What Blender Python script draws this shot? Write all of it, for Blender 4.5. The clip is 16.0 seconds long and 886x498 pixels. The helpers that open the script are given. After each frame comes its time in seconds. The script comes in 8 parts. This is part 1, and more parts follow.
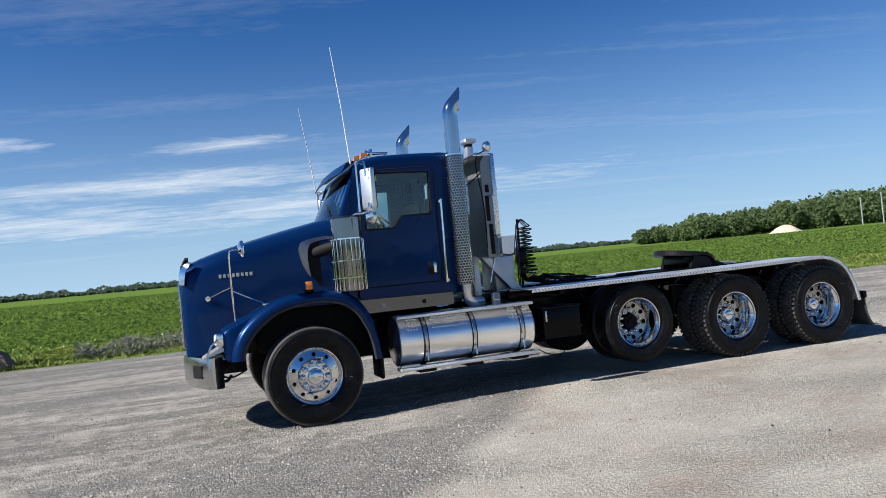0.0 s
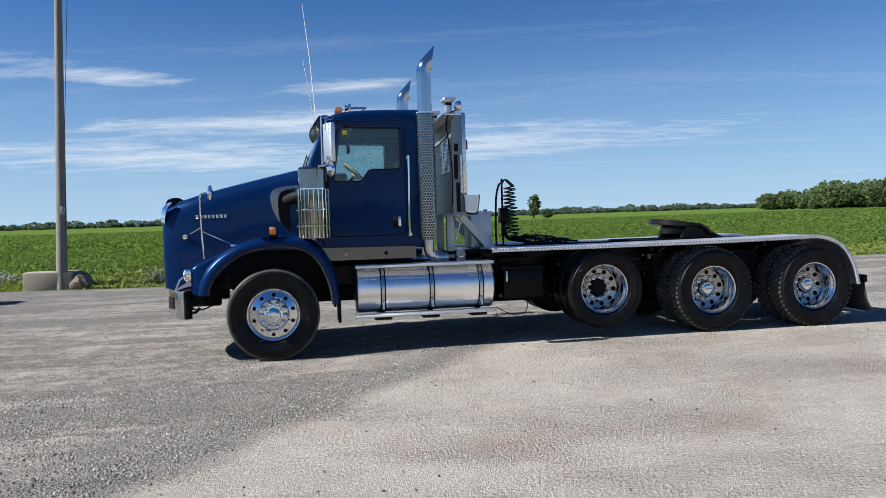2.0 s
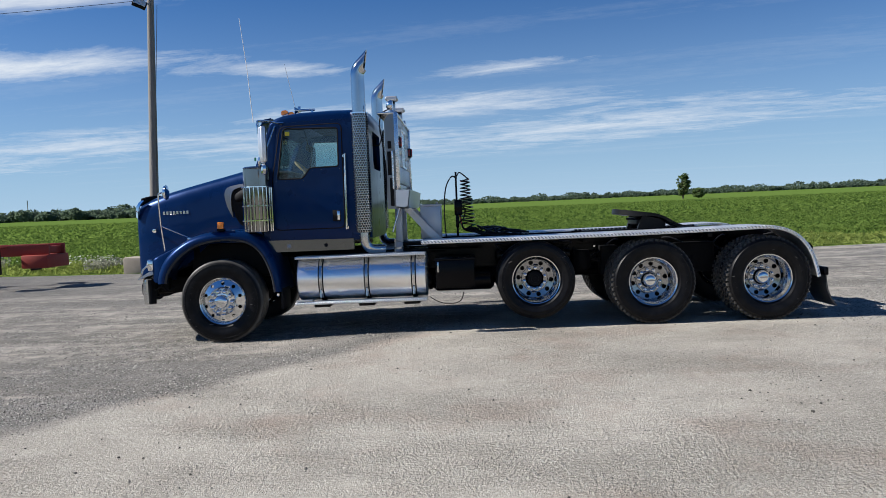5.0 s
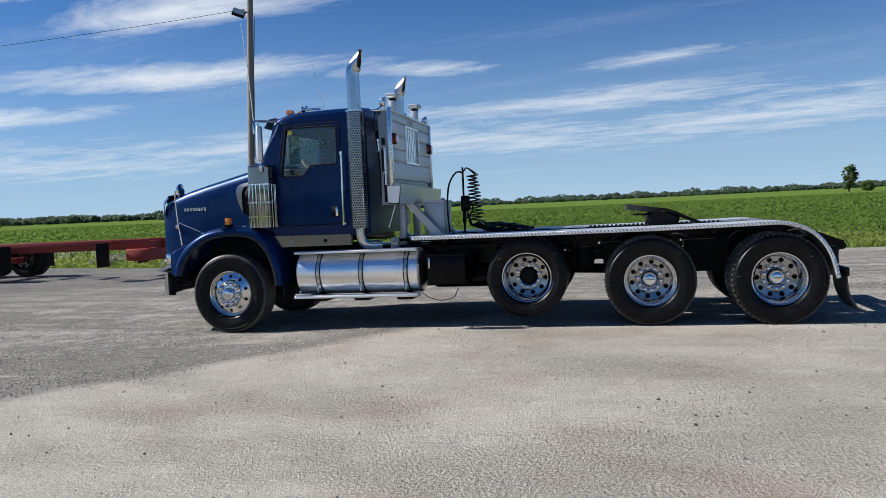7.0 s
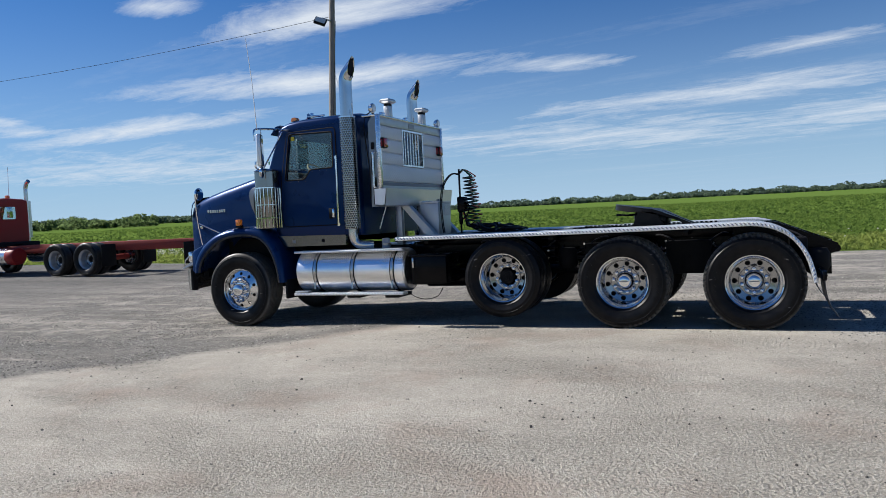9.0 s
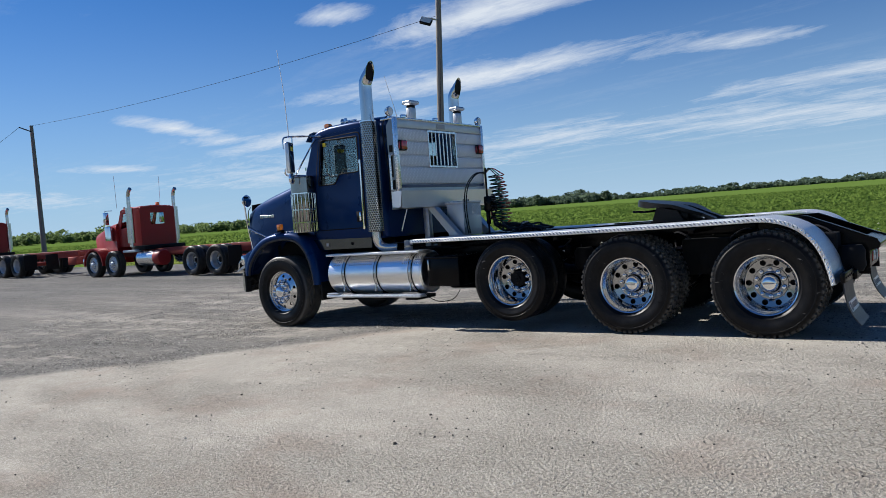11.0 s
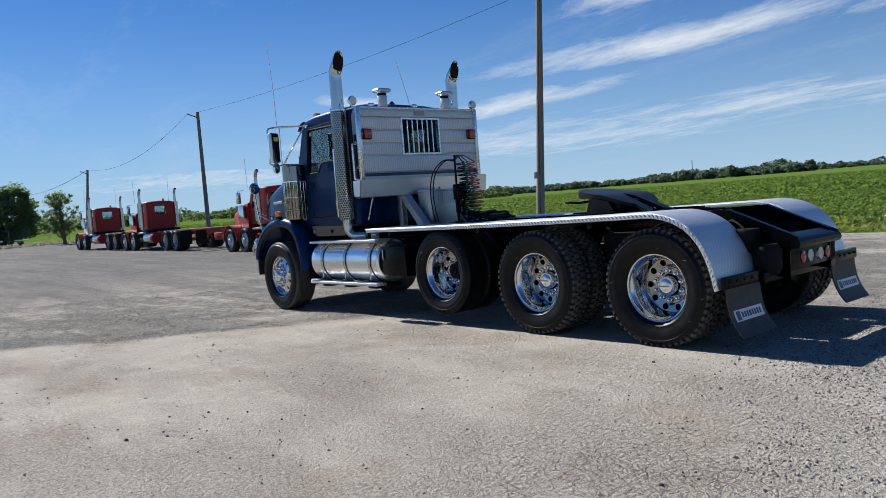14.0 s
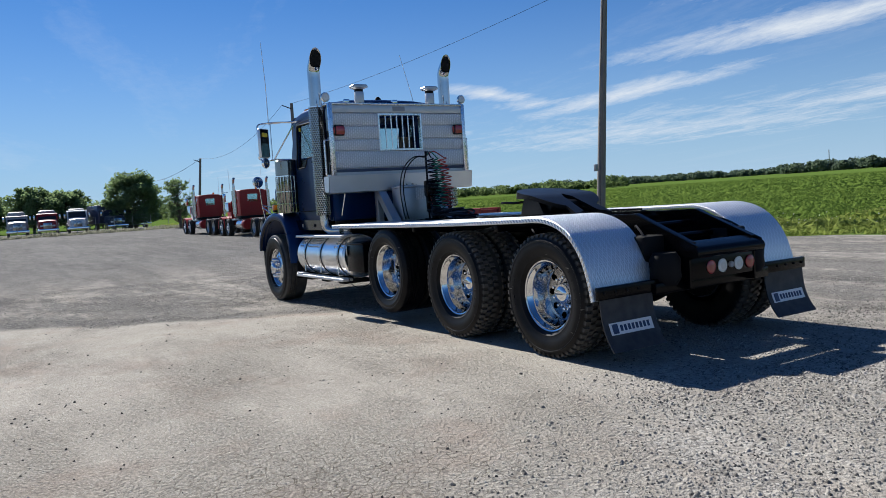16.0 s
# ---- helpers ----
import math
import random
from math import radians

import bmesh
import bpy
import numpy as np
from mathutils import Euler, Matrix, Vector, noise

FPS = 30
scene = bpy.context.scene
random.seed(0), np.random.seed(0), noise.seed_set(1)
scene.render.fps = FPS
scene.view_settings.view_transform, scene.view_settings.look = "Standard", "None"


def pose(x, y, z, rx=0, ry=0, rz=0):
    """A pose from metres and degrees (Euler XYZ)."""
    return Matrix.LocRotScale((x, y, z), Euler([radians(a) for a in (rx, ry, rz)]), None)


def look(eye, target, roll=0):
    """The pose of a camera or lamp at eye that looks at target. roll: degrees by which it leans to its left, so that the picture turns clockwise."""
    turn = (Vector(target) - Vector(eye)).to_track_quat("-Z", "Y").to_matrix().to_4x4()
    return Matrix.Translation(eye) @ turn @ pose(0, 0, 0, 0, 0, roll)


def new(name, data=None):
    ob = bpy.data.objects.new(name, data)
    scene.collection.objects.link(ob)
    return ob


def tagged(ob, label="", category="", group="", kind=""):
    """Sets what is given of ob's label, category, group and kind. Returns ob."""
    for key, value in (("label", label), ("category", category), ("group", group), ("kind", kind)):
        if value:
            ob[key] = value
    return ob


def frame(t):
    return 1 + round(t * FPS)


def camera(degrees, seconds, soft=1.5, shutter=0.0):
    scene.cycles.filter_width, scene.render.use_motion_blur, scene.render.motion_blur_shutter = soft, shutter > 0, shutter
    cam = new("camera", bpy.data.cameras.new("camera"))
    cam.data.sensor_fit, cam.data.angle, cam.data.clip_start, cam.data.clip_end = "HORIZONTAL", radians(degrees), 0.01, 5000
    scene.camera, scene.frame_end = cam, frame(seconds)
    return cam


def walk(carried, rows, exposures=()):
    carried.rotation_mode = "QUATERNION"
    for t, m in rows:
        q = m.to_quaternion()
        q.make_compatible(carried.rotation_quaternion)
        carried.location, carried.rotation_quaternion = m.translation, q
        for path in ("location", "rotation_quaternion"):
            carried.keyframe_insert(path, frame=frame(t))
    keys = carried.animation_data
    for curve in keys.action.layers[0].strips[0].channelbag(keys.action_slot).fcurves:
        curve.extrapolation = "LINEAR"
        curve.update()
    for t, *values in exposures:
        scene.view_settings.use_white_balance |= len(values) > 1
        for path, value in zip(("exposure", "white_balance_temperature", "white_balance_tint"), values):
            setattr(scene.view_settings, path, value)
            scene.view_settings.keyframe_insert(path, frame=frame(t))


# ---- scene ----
cam = camera(60.8, 16.0, 0.7)
PATH = [
    (0, (-1.257, -8.639, 1.62), (-0.618, -6.745, 1.667), -5.5),
    (0.5, (-0.843, -8.82, 1.596), (-0.297, -6.897, 1.641), -5.3),
    (1, (-0.407, -9.043, 1.576), (0.056, -7.098, 1.596), -2.2),
    (1.5, (0.049, -9.279, 1.571), (0.439, -7.318, 1.544), -1.8),
    (2, (0.503, -9.413, 1.58), (0.843, -7.443, 1.512), -1.8),
    (2.5, (0.943, -9.617, 1.577), (1.236, -7.64, 1.4955), -1.9),
    (3, (1.378, -9.756, 1.58), (1.626, -7.773, 1.490), -1.6),
    (3.2, (1.594, -9.774, 1.584), (1.823, -7.79, 1.492), -1.6),
    (5.3, (3.656, -10.123, 1.635), (3.525, -8.129, 1.534), -2.6),
    (5.5, (3.869, -10.098, 1.614), (3.69, -8.108, 1.516), -2.8),
    (6, (4.351, -9.976, 1.617), (4.092, -7.995, 1.517), -4.1),
    (6.5, (4.874, -9.928, 1.585), (4.538, -7.959, 1.484), -4.2),
    (7, (5.404, -9.791, 1.541), (4.961, -7.843, 1.445), -2.6),
    (7.5, (5.929, -9.725, 1.54), (5.405, -7.797, 1.446), -2.8),
    (8, (6.441, -9.713, 1.548), (5.83, -7.811, 1.457), -3.3),
    (8.5, (6.919, -9.564, 1.524), (6.23, -7.688, 1.435), -3.3),
    (9, (7.419, -9.443, 1.507), (6.645, -7.601, 1.419), -2.8),
    (9.2, (7.613, -9.367, 1.519), (6.802, -7.542, 1.432), -2.8),
    (11.3, (9.419, -8.111, 1.492), (8.218, -6.513, 1.414), -4.5),
    (11.5, (9.564, -7.998, 1.476), (8.34, -6.418, 1.4), -4.6),
    (12, (9.966, -7.644, 1.506), (8.652, -6.138, 1.429), -5.1),
    (12.5, (10.31, -7.215, 1.488), (8.93, -5.77, 1.41), -5.3),
    (13, (10.708, -6.888, 1.484), (9.272, -5.499, 1.397), -4.4),
    (13.5, (11.069, -6.459, 1.487), (9.577, -5.132, 1.381), -3.7),
    (14, (11.445, -6.043, 1.485), (9.922, -4.751, 1.37), -4.5),
    (14.5, (11.819, -5.652, 1.504), (10.264, -4.4, 1.382), -5.0),
    (15, (12.09, -5.192, 1.484), (10.499, -3.987, 1.359), -3.9),
    (15.5, (12.402, -4.756, 1.481), (10.759, -3.622, 1.355), -3.0),
    (16, (12.615, -4.274, 1.453), (10.912, -3.233, 1.33), -3.8),
]
walk(cam, [(t, look(eye, target, roll)) for t, eye, target, roll in PATH], [(0.0, 0.83, 6250, 10), (3.2, 0.81, 6250, 10), (5.3, 0.69, 6250, 10), (16.0, 0.67, 6250, 10)])

# ---- light ----
SUN_EL, SUN_AZ = 39.0, 183.5          # degrees; azimuth counted from +x towards +y
sun_data = bpy.data.lights.new("sun", "SUN")
sun_data.energy, sun_data.angle, sun_data.color = 5.0, radians(0.53), (1.0, 0.95, 0.87)
sun = new("sun", sun_data)
_d = Vector((math.cos(radians(SUN_EL)) * math.cos(radians(SUN_AZ)), math.cos(radians(SUN_EL)) * math.sin(radians(SUN_AZ)), math.sin(radians(SUN_EL))))
sun.matrix_world = look(_d * 60, (0, 0, 0))

YC = 1.31                              # the tractor's centre line


class Nodes:
    """A small wrapper to wire shader nodes."""

    def __init__(self, tree):
        self.tree = tree

    def put(self, kind, **sockets):
        n = self.tree.nodes.new(kind)
        for key, value in sockets.items():
            self.feed(n, key.replace("_", " ") if key.replace("_", " ") in n.inputs else key, value)
        return n

    def feed(self, n, key, value):
        socket = n.inputs[key]
        if isinstance(value, bpy.types.NodeSocket):
            self.tree.links.new(value, socket)
        else:
            socket.default_value = value

    def math(self, op, a, b=0.0, c=0.0, clamp=False):
        n = self.tree.nodes.new("ShaderNodeMath")
        n.operation, n.use_clamp = op, clamp
        for i, v in enumerate((a, b, c)):
            self.feed(n, i, v)
        return n.outputs[0]

    def mix(self, factor, a, b, blend="MIX"):
        n = self.tree.nodes.new("ShaderNodeMix")
        n.data_type, n.blend_type = "RGBA", blend
        self.feed(n, 0, factor)
        self.feed(n, 6, a)
        self.feed(n, 7, b)
        return n.outputs[2]

    def noise(self, vector, scale, detail=3.0, rough=0.55, distort=0.0):
        n = self.put("ShaderNodeTexNoise", Vector=vector, Scale=scale, Detail=detail, Roughness=rough, Distortion=distort)
        return n.outputs["Fac"]

    def voronoi(self, vector, scale, out="Distance", feature="F1"):
        n = self.put("ShaderNodeTexVoronoi", Vector=vector, Scale=scale)
        n.feature = feature
        return n.outputs[out]

    def ramp(self, factor, lo, hi):
        n = self.tree.nodes.new("ShaderNodeMapRange")
        n.clamp = True
        for key, v in (("Value", factor), ("From Min", lo), ("From Max", hi)):
            self.feed(n, key, v)
        return n.outputs[0]

    def scaled(self, vector, scale, rot=(0, 0, 0), loc=(0, 0, 0)):
        return self.put("ShaderNodeMapping", Vector=vector, Scale=scale, Rotation=rot, Location=loc).outputs[0]

    def bump(self, height, strength=0.3, distance=0.01):
        return self.put("ShaderNodeBump", Height=height, Strength=strength, Distance=distance).outputs[0]


def rgb(r, g, b):
    return (r, g, b, 1.0)


# sky with thin streaks of cloud
world = bpy.data.worlds.new("sky")
scene.world = world
world.use_nodes = True
world.node_tree.nodes.clear()
w = Nodes(world.node_tree)
sky = w.put("ShaderNodeTexSky")
sky.sky_type, sky.sun_disc = "NISHITA", False
sky.sun_elevation, sky.sun_rotation = radians(SUN_EL), radians(90 - SUN_AZ)
sky.air_density, sky.dust_density, sky.ozone_density = 1.0, 0.1, 3.0
coord = w.put("ShaderNodeTexCoord").outputs["Generated"]
sep = w.put("ShaderNodeSeparateXYZ", Vector=coord)
up = w.math("ADD", w.math("MAXIMUM", sep.outputs[2], 0.0), 0.04)
flat = w.put("ShaderNodeCombineXYZ", X=w.math("DIVIDE", sep.outputs[0], up), Y=w.math("DIVIDE", sep.outputs[1], up), Z=0.0).outputs[0]
# clouds drift in bands that run nearly along x
turned = w.put("ShaderNodeMapping", Vector=flat, Rotation=(0, 0, radians(14))).outputs[0]
# banks of cloud: centre, half length, half width, heading, weight
BANKS = [(-2.3, 3.80, 0.97, 0.30, 12, 1.0), (-1.75, 2.8, 0.62, 0.20, -1, 1.0), (-4.35, 4.4, 1.0, 0.27, -2, 0.95), (-4.85, 3.9, 0.25, 0.3, 84, 0.8),
         (-0.98, 4.24, 0.36, 0.17, 20, 0.8), (-2.16, 2.33, 0.15, 0.12, 10, 0.85), (-0.2, 5.7, 1.3, 0.4, -8, 0.85), (0.3, 4.46, 0.42, 0.18, -12, 0.75),
         (-1.2, 7.5, 2.2, 1.2, 20, 0.66), (-4.6, 3.33, 0.45, 0.17, 108, 0.95), (-6.6, 4.0, 0.36, 0.25, 82, 0.9), (-9.7, 4.2, 1.5, 1.3, 65, 0.6),
         (-3.3, 6.7, 1.7, 0.8, 5, 0.66), (-5.8, 6.5, 2.2, 1.6, 30, 0.62), (1.4, 7.0, 2.2, 1.0, -30, 0.7)]
ragged = w.noise(w.scaled(turned, (1.0, 2.0, 1.0)), 1.3, 8.0, 0.68, 0.5)
torn = w.noise(w.scaled(turned, (2.2, 3.6, 1.0)), 3.2, 7.0, 0.7, 0.3)
bank = None
for bx_, by_, bl, bw, ba, bs in BANKS:
    off = w.put("ShaderNodeVectorMath", Vector=flat)
    off.operation = "SUBTRACT"
    off.inputs[1].default_value = (bx_, by_, 0)
    spun = w.put("ShaderNodeVectorRotate", Vector=off.outputs[0], Angle=radians(-ba))
    spun.rotation_type = "Z_AXIS"
    shaped = w.put("ShaderNodeMapping", Vector=spun.outputs[0], Scale=(1 / bl, 1 / bw, 0.0))
    dist = w.put("ShaderNodeVectorMath", Vector=shaped.outputs[0])
    dist.operation = "LENGTH"
    lump = w.math("MULTIPLY", w.ramp(dist.outputs["Value"], 1.75, 0.0), bs)
    bank = lump if bank is None else w.math("MAXIMUM", bank, lump)
thin = w.noise(w.scaled(turned, (0.22, 1.1, 1.0), loc=(3.1, 1.7, 0)), 1.1, 7.0, 0.62, 0.3)
density = w.math("ADD", w.math("MULTIPLY", bank, 1.10), w.math("ADD", w.math("MULTIPLY_ADD", ragged, 1.7, -0.98), w.math("MULTIPLY_ADD", torn, 0.5, -0.25)))
cover = w.math("MULTIPLY", w.ramp(density, 0.12, 0.98), w.ramp(bank, 0.02, 0.30))
wisps = w.math("MULTIPLY", w.ramp(w.math("MULTIPLY_ADD", torn, 0.25, thin), 0.66, 1.0), 0.22)
cover = w.math("MAXIMUM", cover, wisps)
cover = w.math("MULTIPLY", cover, w.ramp(sep.outputs[2], -0.005, 0.05))
# pale haze low down, clear deep blue above
haze = w.math("MULTIPLY", w.math("POWER", w.ramp(sep.outputs[2], 0.36, 0.0), 2.1), 0.96)
clear = w.mix(1.0, sky.outputs[0], rgb(0.345, 0.765, 1.27), "MULTIPLY")
clear = w.mix(haze, clear, rgb(7.0, 9.6, 12.2))
bright = w.mix(w.math("MULTIPLY", cover, 0.95), clear, rgb(12.0, 12.7, 13.4))
wb = w.put("ShaderNodeBackground", Color=bright, Strength=0.0395)
w.tree.links.new(wb.outputs[0], w.put("ShaderNodeOutputWorld").inputs[0])

# ---- materials ----


def material(name, build):
    m = bpy.data.materials.new(name)
    m.use_nodes = True
    m.node_tree.nodes.clear()
    n = Nodes(m.node_tree)
    bsdf = n.put("ShaderNodeBsdfPrincipled")
    n.tree.links.new(bsdf.outputs[0], n.put("ShaderNodeOutputMaterial").inputs[0])
    n.place = n.put("ShaderNodeTexCoord").outputs["Object"]
    n.world = n.put("ShaderNodeNewGeometry").outputs["Position"]
    n.chance = n.put("ShaderNodeNewGeometry").outputs["Random Per Island"]
    build(n, lambda **k: [n.feed(bsdf, key.replace("_", " "), v) for key, v in k.items()])
    return m


def painted(name, colour, rough=0.3, coat=0.6, dirt=0.15, metal=0.0, dust=(0.30, 0.27, 0.22), spec=0.35):
    def build(n, put):
        blot = n.noise(n.world, 3.0, 5.0)
        specks = n.ramp(n.noise(n.world, 60.0, 3.0), 0.55, 0.75)
        soil = n.math("MULTIPLY", n.math("ADD", n.math("MULTIPLY", blot, 0.7), n.math("MULTIPLY", specks, 0.3)), dirt)
        put(Base_Color=n.mix(soil, rgb(*colour), rgb(*dust)), Roughness=n.math("MULTIPLY_ADD", blot, 0.2, rough - 0.08), Metallic=metal,
            Coat_Weight=coat, Coat_Roughness=0.03, Specular_IOR_Level=spec, Normal=n.bump(n.noise(n.world, 7.0, 2.0), 0.03, 0.02))
    return material(name, build)


def metal(name, colour, rough, wear=0.12, scale=(1, 1, 1), bump=0.02, freq=6.0, dull=0.72):
    def build(n, put):
        v = n.scaled(n.world, scale)
        a, b = n.noise(v, freq, 4.0), n.noise(v, freq * 14, 3.0)
        put(Base_Color=n.mix(n.math("MULTIPLY", a, 0.45), rgb(*colour), rgb(*[c * dull for c in colour])), Metallic=1.0,
            Roughness=n.math("MULTIPLY_ADD", n.math("ADD", a, b), wear, rough - wear * 0.8), Normal=n.bump(b, bump * 3, 0.004))
    return material(name, build)


def plate(name, colour, rough, size=0.035):
    """Aluminium tread plate: rows of raised lozenges that lean by turns to either side."""
    def build(n, put):
        def row(angle, shift):
            v = n.scaled(n.world, (1 / size, 1 / size, 1 / size), rot=(0, 0, radians(angle)), loc=shift)
            s = n.put("ShaderNodeSeparateXYZ", Vector=v)
            a = n.math("ABSOLUTE", n.math("SUBTRACT", n.math("FRACT", n.math("ADD", s.outputs[0], n.math("MULTIPLY", s.outputs[2], 0.7))), 0.5))
            b = n.math("ABSOLUTE", n.math("SUBTRACT", n.math("FRACT", n.math("MULTIPLY", s.outputs[1], 2.0)), 0.5))
            return n.ramp(n.math("ADD", n.math("MULTIPLY", a, 1.0), n.math("MULTIPLY", b, 1.2)), 0.45, 0.30)
        h = n.math("MAXIMUM", row(45, (0, 0, 0)), row(-45, (0.5, 0.25, 0)))
        grime = n.noise(n.world, 2.2, 5.0)
        put(Base_Color=n.mix(n.math("MULTIPLY", grime, 0.18), n.mix(h, rgb(*[c * 0.84 for c in colour]), rgb(*colour)), rgb(0.52, 0.51, 0.49)), Metallic=0.85,
            Roughness=n.math("MULTIPLY_ADD", grime, 0.25, rough), Normal=n.bump(h, 0.55, 0.006))
    return material(name, build)


def embossed(name):
    """Rolled sheet with staggered upright dashes pressed into it, on a face that looks along x."""
    def build(n, put):
        s = n.put("ShaderNodeSeparateXYZ", Vector=n.world)
        a = n.math("DIVIDE", s.outputs[1], 0.034)
        odd = n.math("MULTIPLY", n.math("MODULO", n.math("FLOOR", a), 2.0), 0.5)
        u = n.math("ABSOLUTE", n.math("SUBTRACT", n.math("FRACT", a), 0.5))
        v = n.math("ABSOLUTE", n.math("SUBTRACT", n.math("FRACT", n.math("ADD", n.math("DIVIDE", s.outputs[2], 0.052), odd)), 0.5))
        h = n.math("MULTIPLY", n.ramp(u, 0.30, 0.16), n.ramp(v, 0.42, 0.30))
        grime = n.noise(n.world, 3.0, 5.0, 0.65)
        put(Base_Color=n.mix(n.math("MULTIPLY", grime, 0.4), n.mix(h, rgb(0.66, 0.67, 0.68), rgb(0.84, 0.85, 0.86)), rgb(0.52, 0.52, 0.51)), Metallic=0.30, Roughness=n.math("MULTIPLY_ADD", grime, 0.22, 0.30), Normal=n.bump(h, 0.8, 0.006))
    return material(name, build)


def rubber(name, colour=(0.006, 0.006, 0.007), dust=0.10, tread=False):
    def build(n, put):
        a = n.noise(n.world, 9.0, 5.0)
        worn = n.math("MULTIPLY", n.ramp(a, 0.4, 0.75), dust)
        if tread:       # dust clings to the tread blocks
            s = n.put("ShaderNodeSeparateXYZ", Vector=n.place)
            r = n.math("SQRT", n.math("ADD", n.math("POWER", s.outputs[0], 2.0), n.math("POWER", s.outputs[2], 2.0)))
            worn = n.math("MAXIMUM", worn, n.math("MULTIPLY", n.ramp(r, 0.528, 0.556), n.math("MULTIPLY_ADD", a, 0.55, 0.12)))
        scuff = n.ramp(n.noise(n.scaled(n.world, (9, 9, 42), rot=(0, radians(25), 0)), 1.0, 2.0, 0.5), 0.735, 0.77)
        worn = n.math("MAXIMUM", worn, n.math("MULTIPLY", scuff, 0.6 if tread else 0.0))
        put(Base_Color=n.mix(worn, rgb(*colour), rgb(0.24, 0.225, 0.20)), Roughness=n.math("MULTIPLY_ADD", a, 0.25, 0.28),
            Specular_IOR_Level=0.18, Normal=n.bump(n.noise(n.world, 160.0, 2.0), 0.12, 0.003))
    return material(name, build)


def lens(name, colour, glow=0.0):
    def build(n, put):
        ribs = n.put("ShaderNodeTexWave", Vector=n.world, Scale=45.0).outputs["Fac"]
        put(Base_Color=n.mix(n.math("MULTIPLY", ribs, 0.35), rgb(*colour), rgb(*[c * 0.45 for c in colour])), Roughness=0.12, Coat_Weight=1.0, Coat_Roughness=0.03, Normal=n.bump(ribs, 0.25, 0.004))
    return material(name, build)


def glass(name, tint=(0.80, 0.88, 0.86)):
    m = bpy.data.materials.new(name)
    m.use_nodes = True
    m.node_tree.nodes.clear()
    n = Nodes(m.node_tree)
    clear = n.put("ShaderNodeBsdfTransparent", Color=rgb(*tint))
    shine = n.put("ShaderNodeBsdfGlossy", Color=rgb(1, 1, 1), Roughness=0.01)
    both = n.tree.nodes.new("ShaderNodeMixShader")
    n.feed(both, 0, n.math("MULTIPLY_ADD", n.put("ShaderNodeFresnel", IOR=1.5).outputs[0], 0.9, 0.02))
    n.tree.links.new(clear.outputs[0], both.inputs[1])
    n.tree.links.new(shine.outputs[0], both.inputs[2])
    n.tree.links.new(both.outputs[0], n.put("ShaderNodeOutputMaterial").inputs[0])
    return m


def timber(n, put):
    v = n.scaled(n.world, (14, 14, 0.5))
    grain, crack = n.noise(v, 2.0, 6.0, 0.65), n.noise(n.scaled(n.world, (40, 40, 0.9)), 1.5, 3.0)
    put(Base_Color=n.mix(grain, rgb(0.13, 0.12, 0.108), rgb(0.27, 0.25, 0.225)), Roughness=0.85, Normal=n.bump(n.math("ADD", grain, crack), 0.5, 0.02))


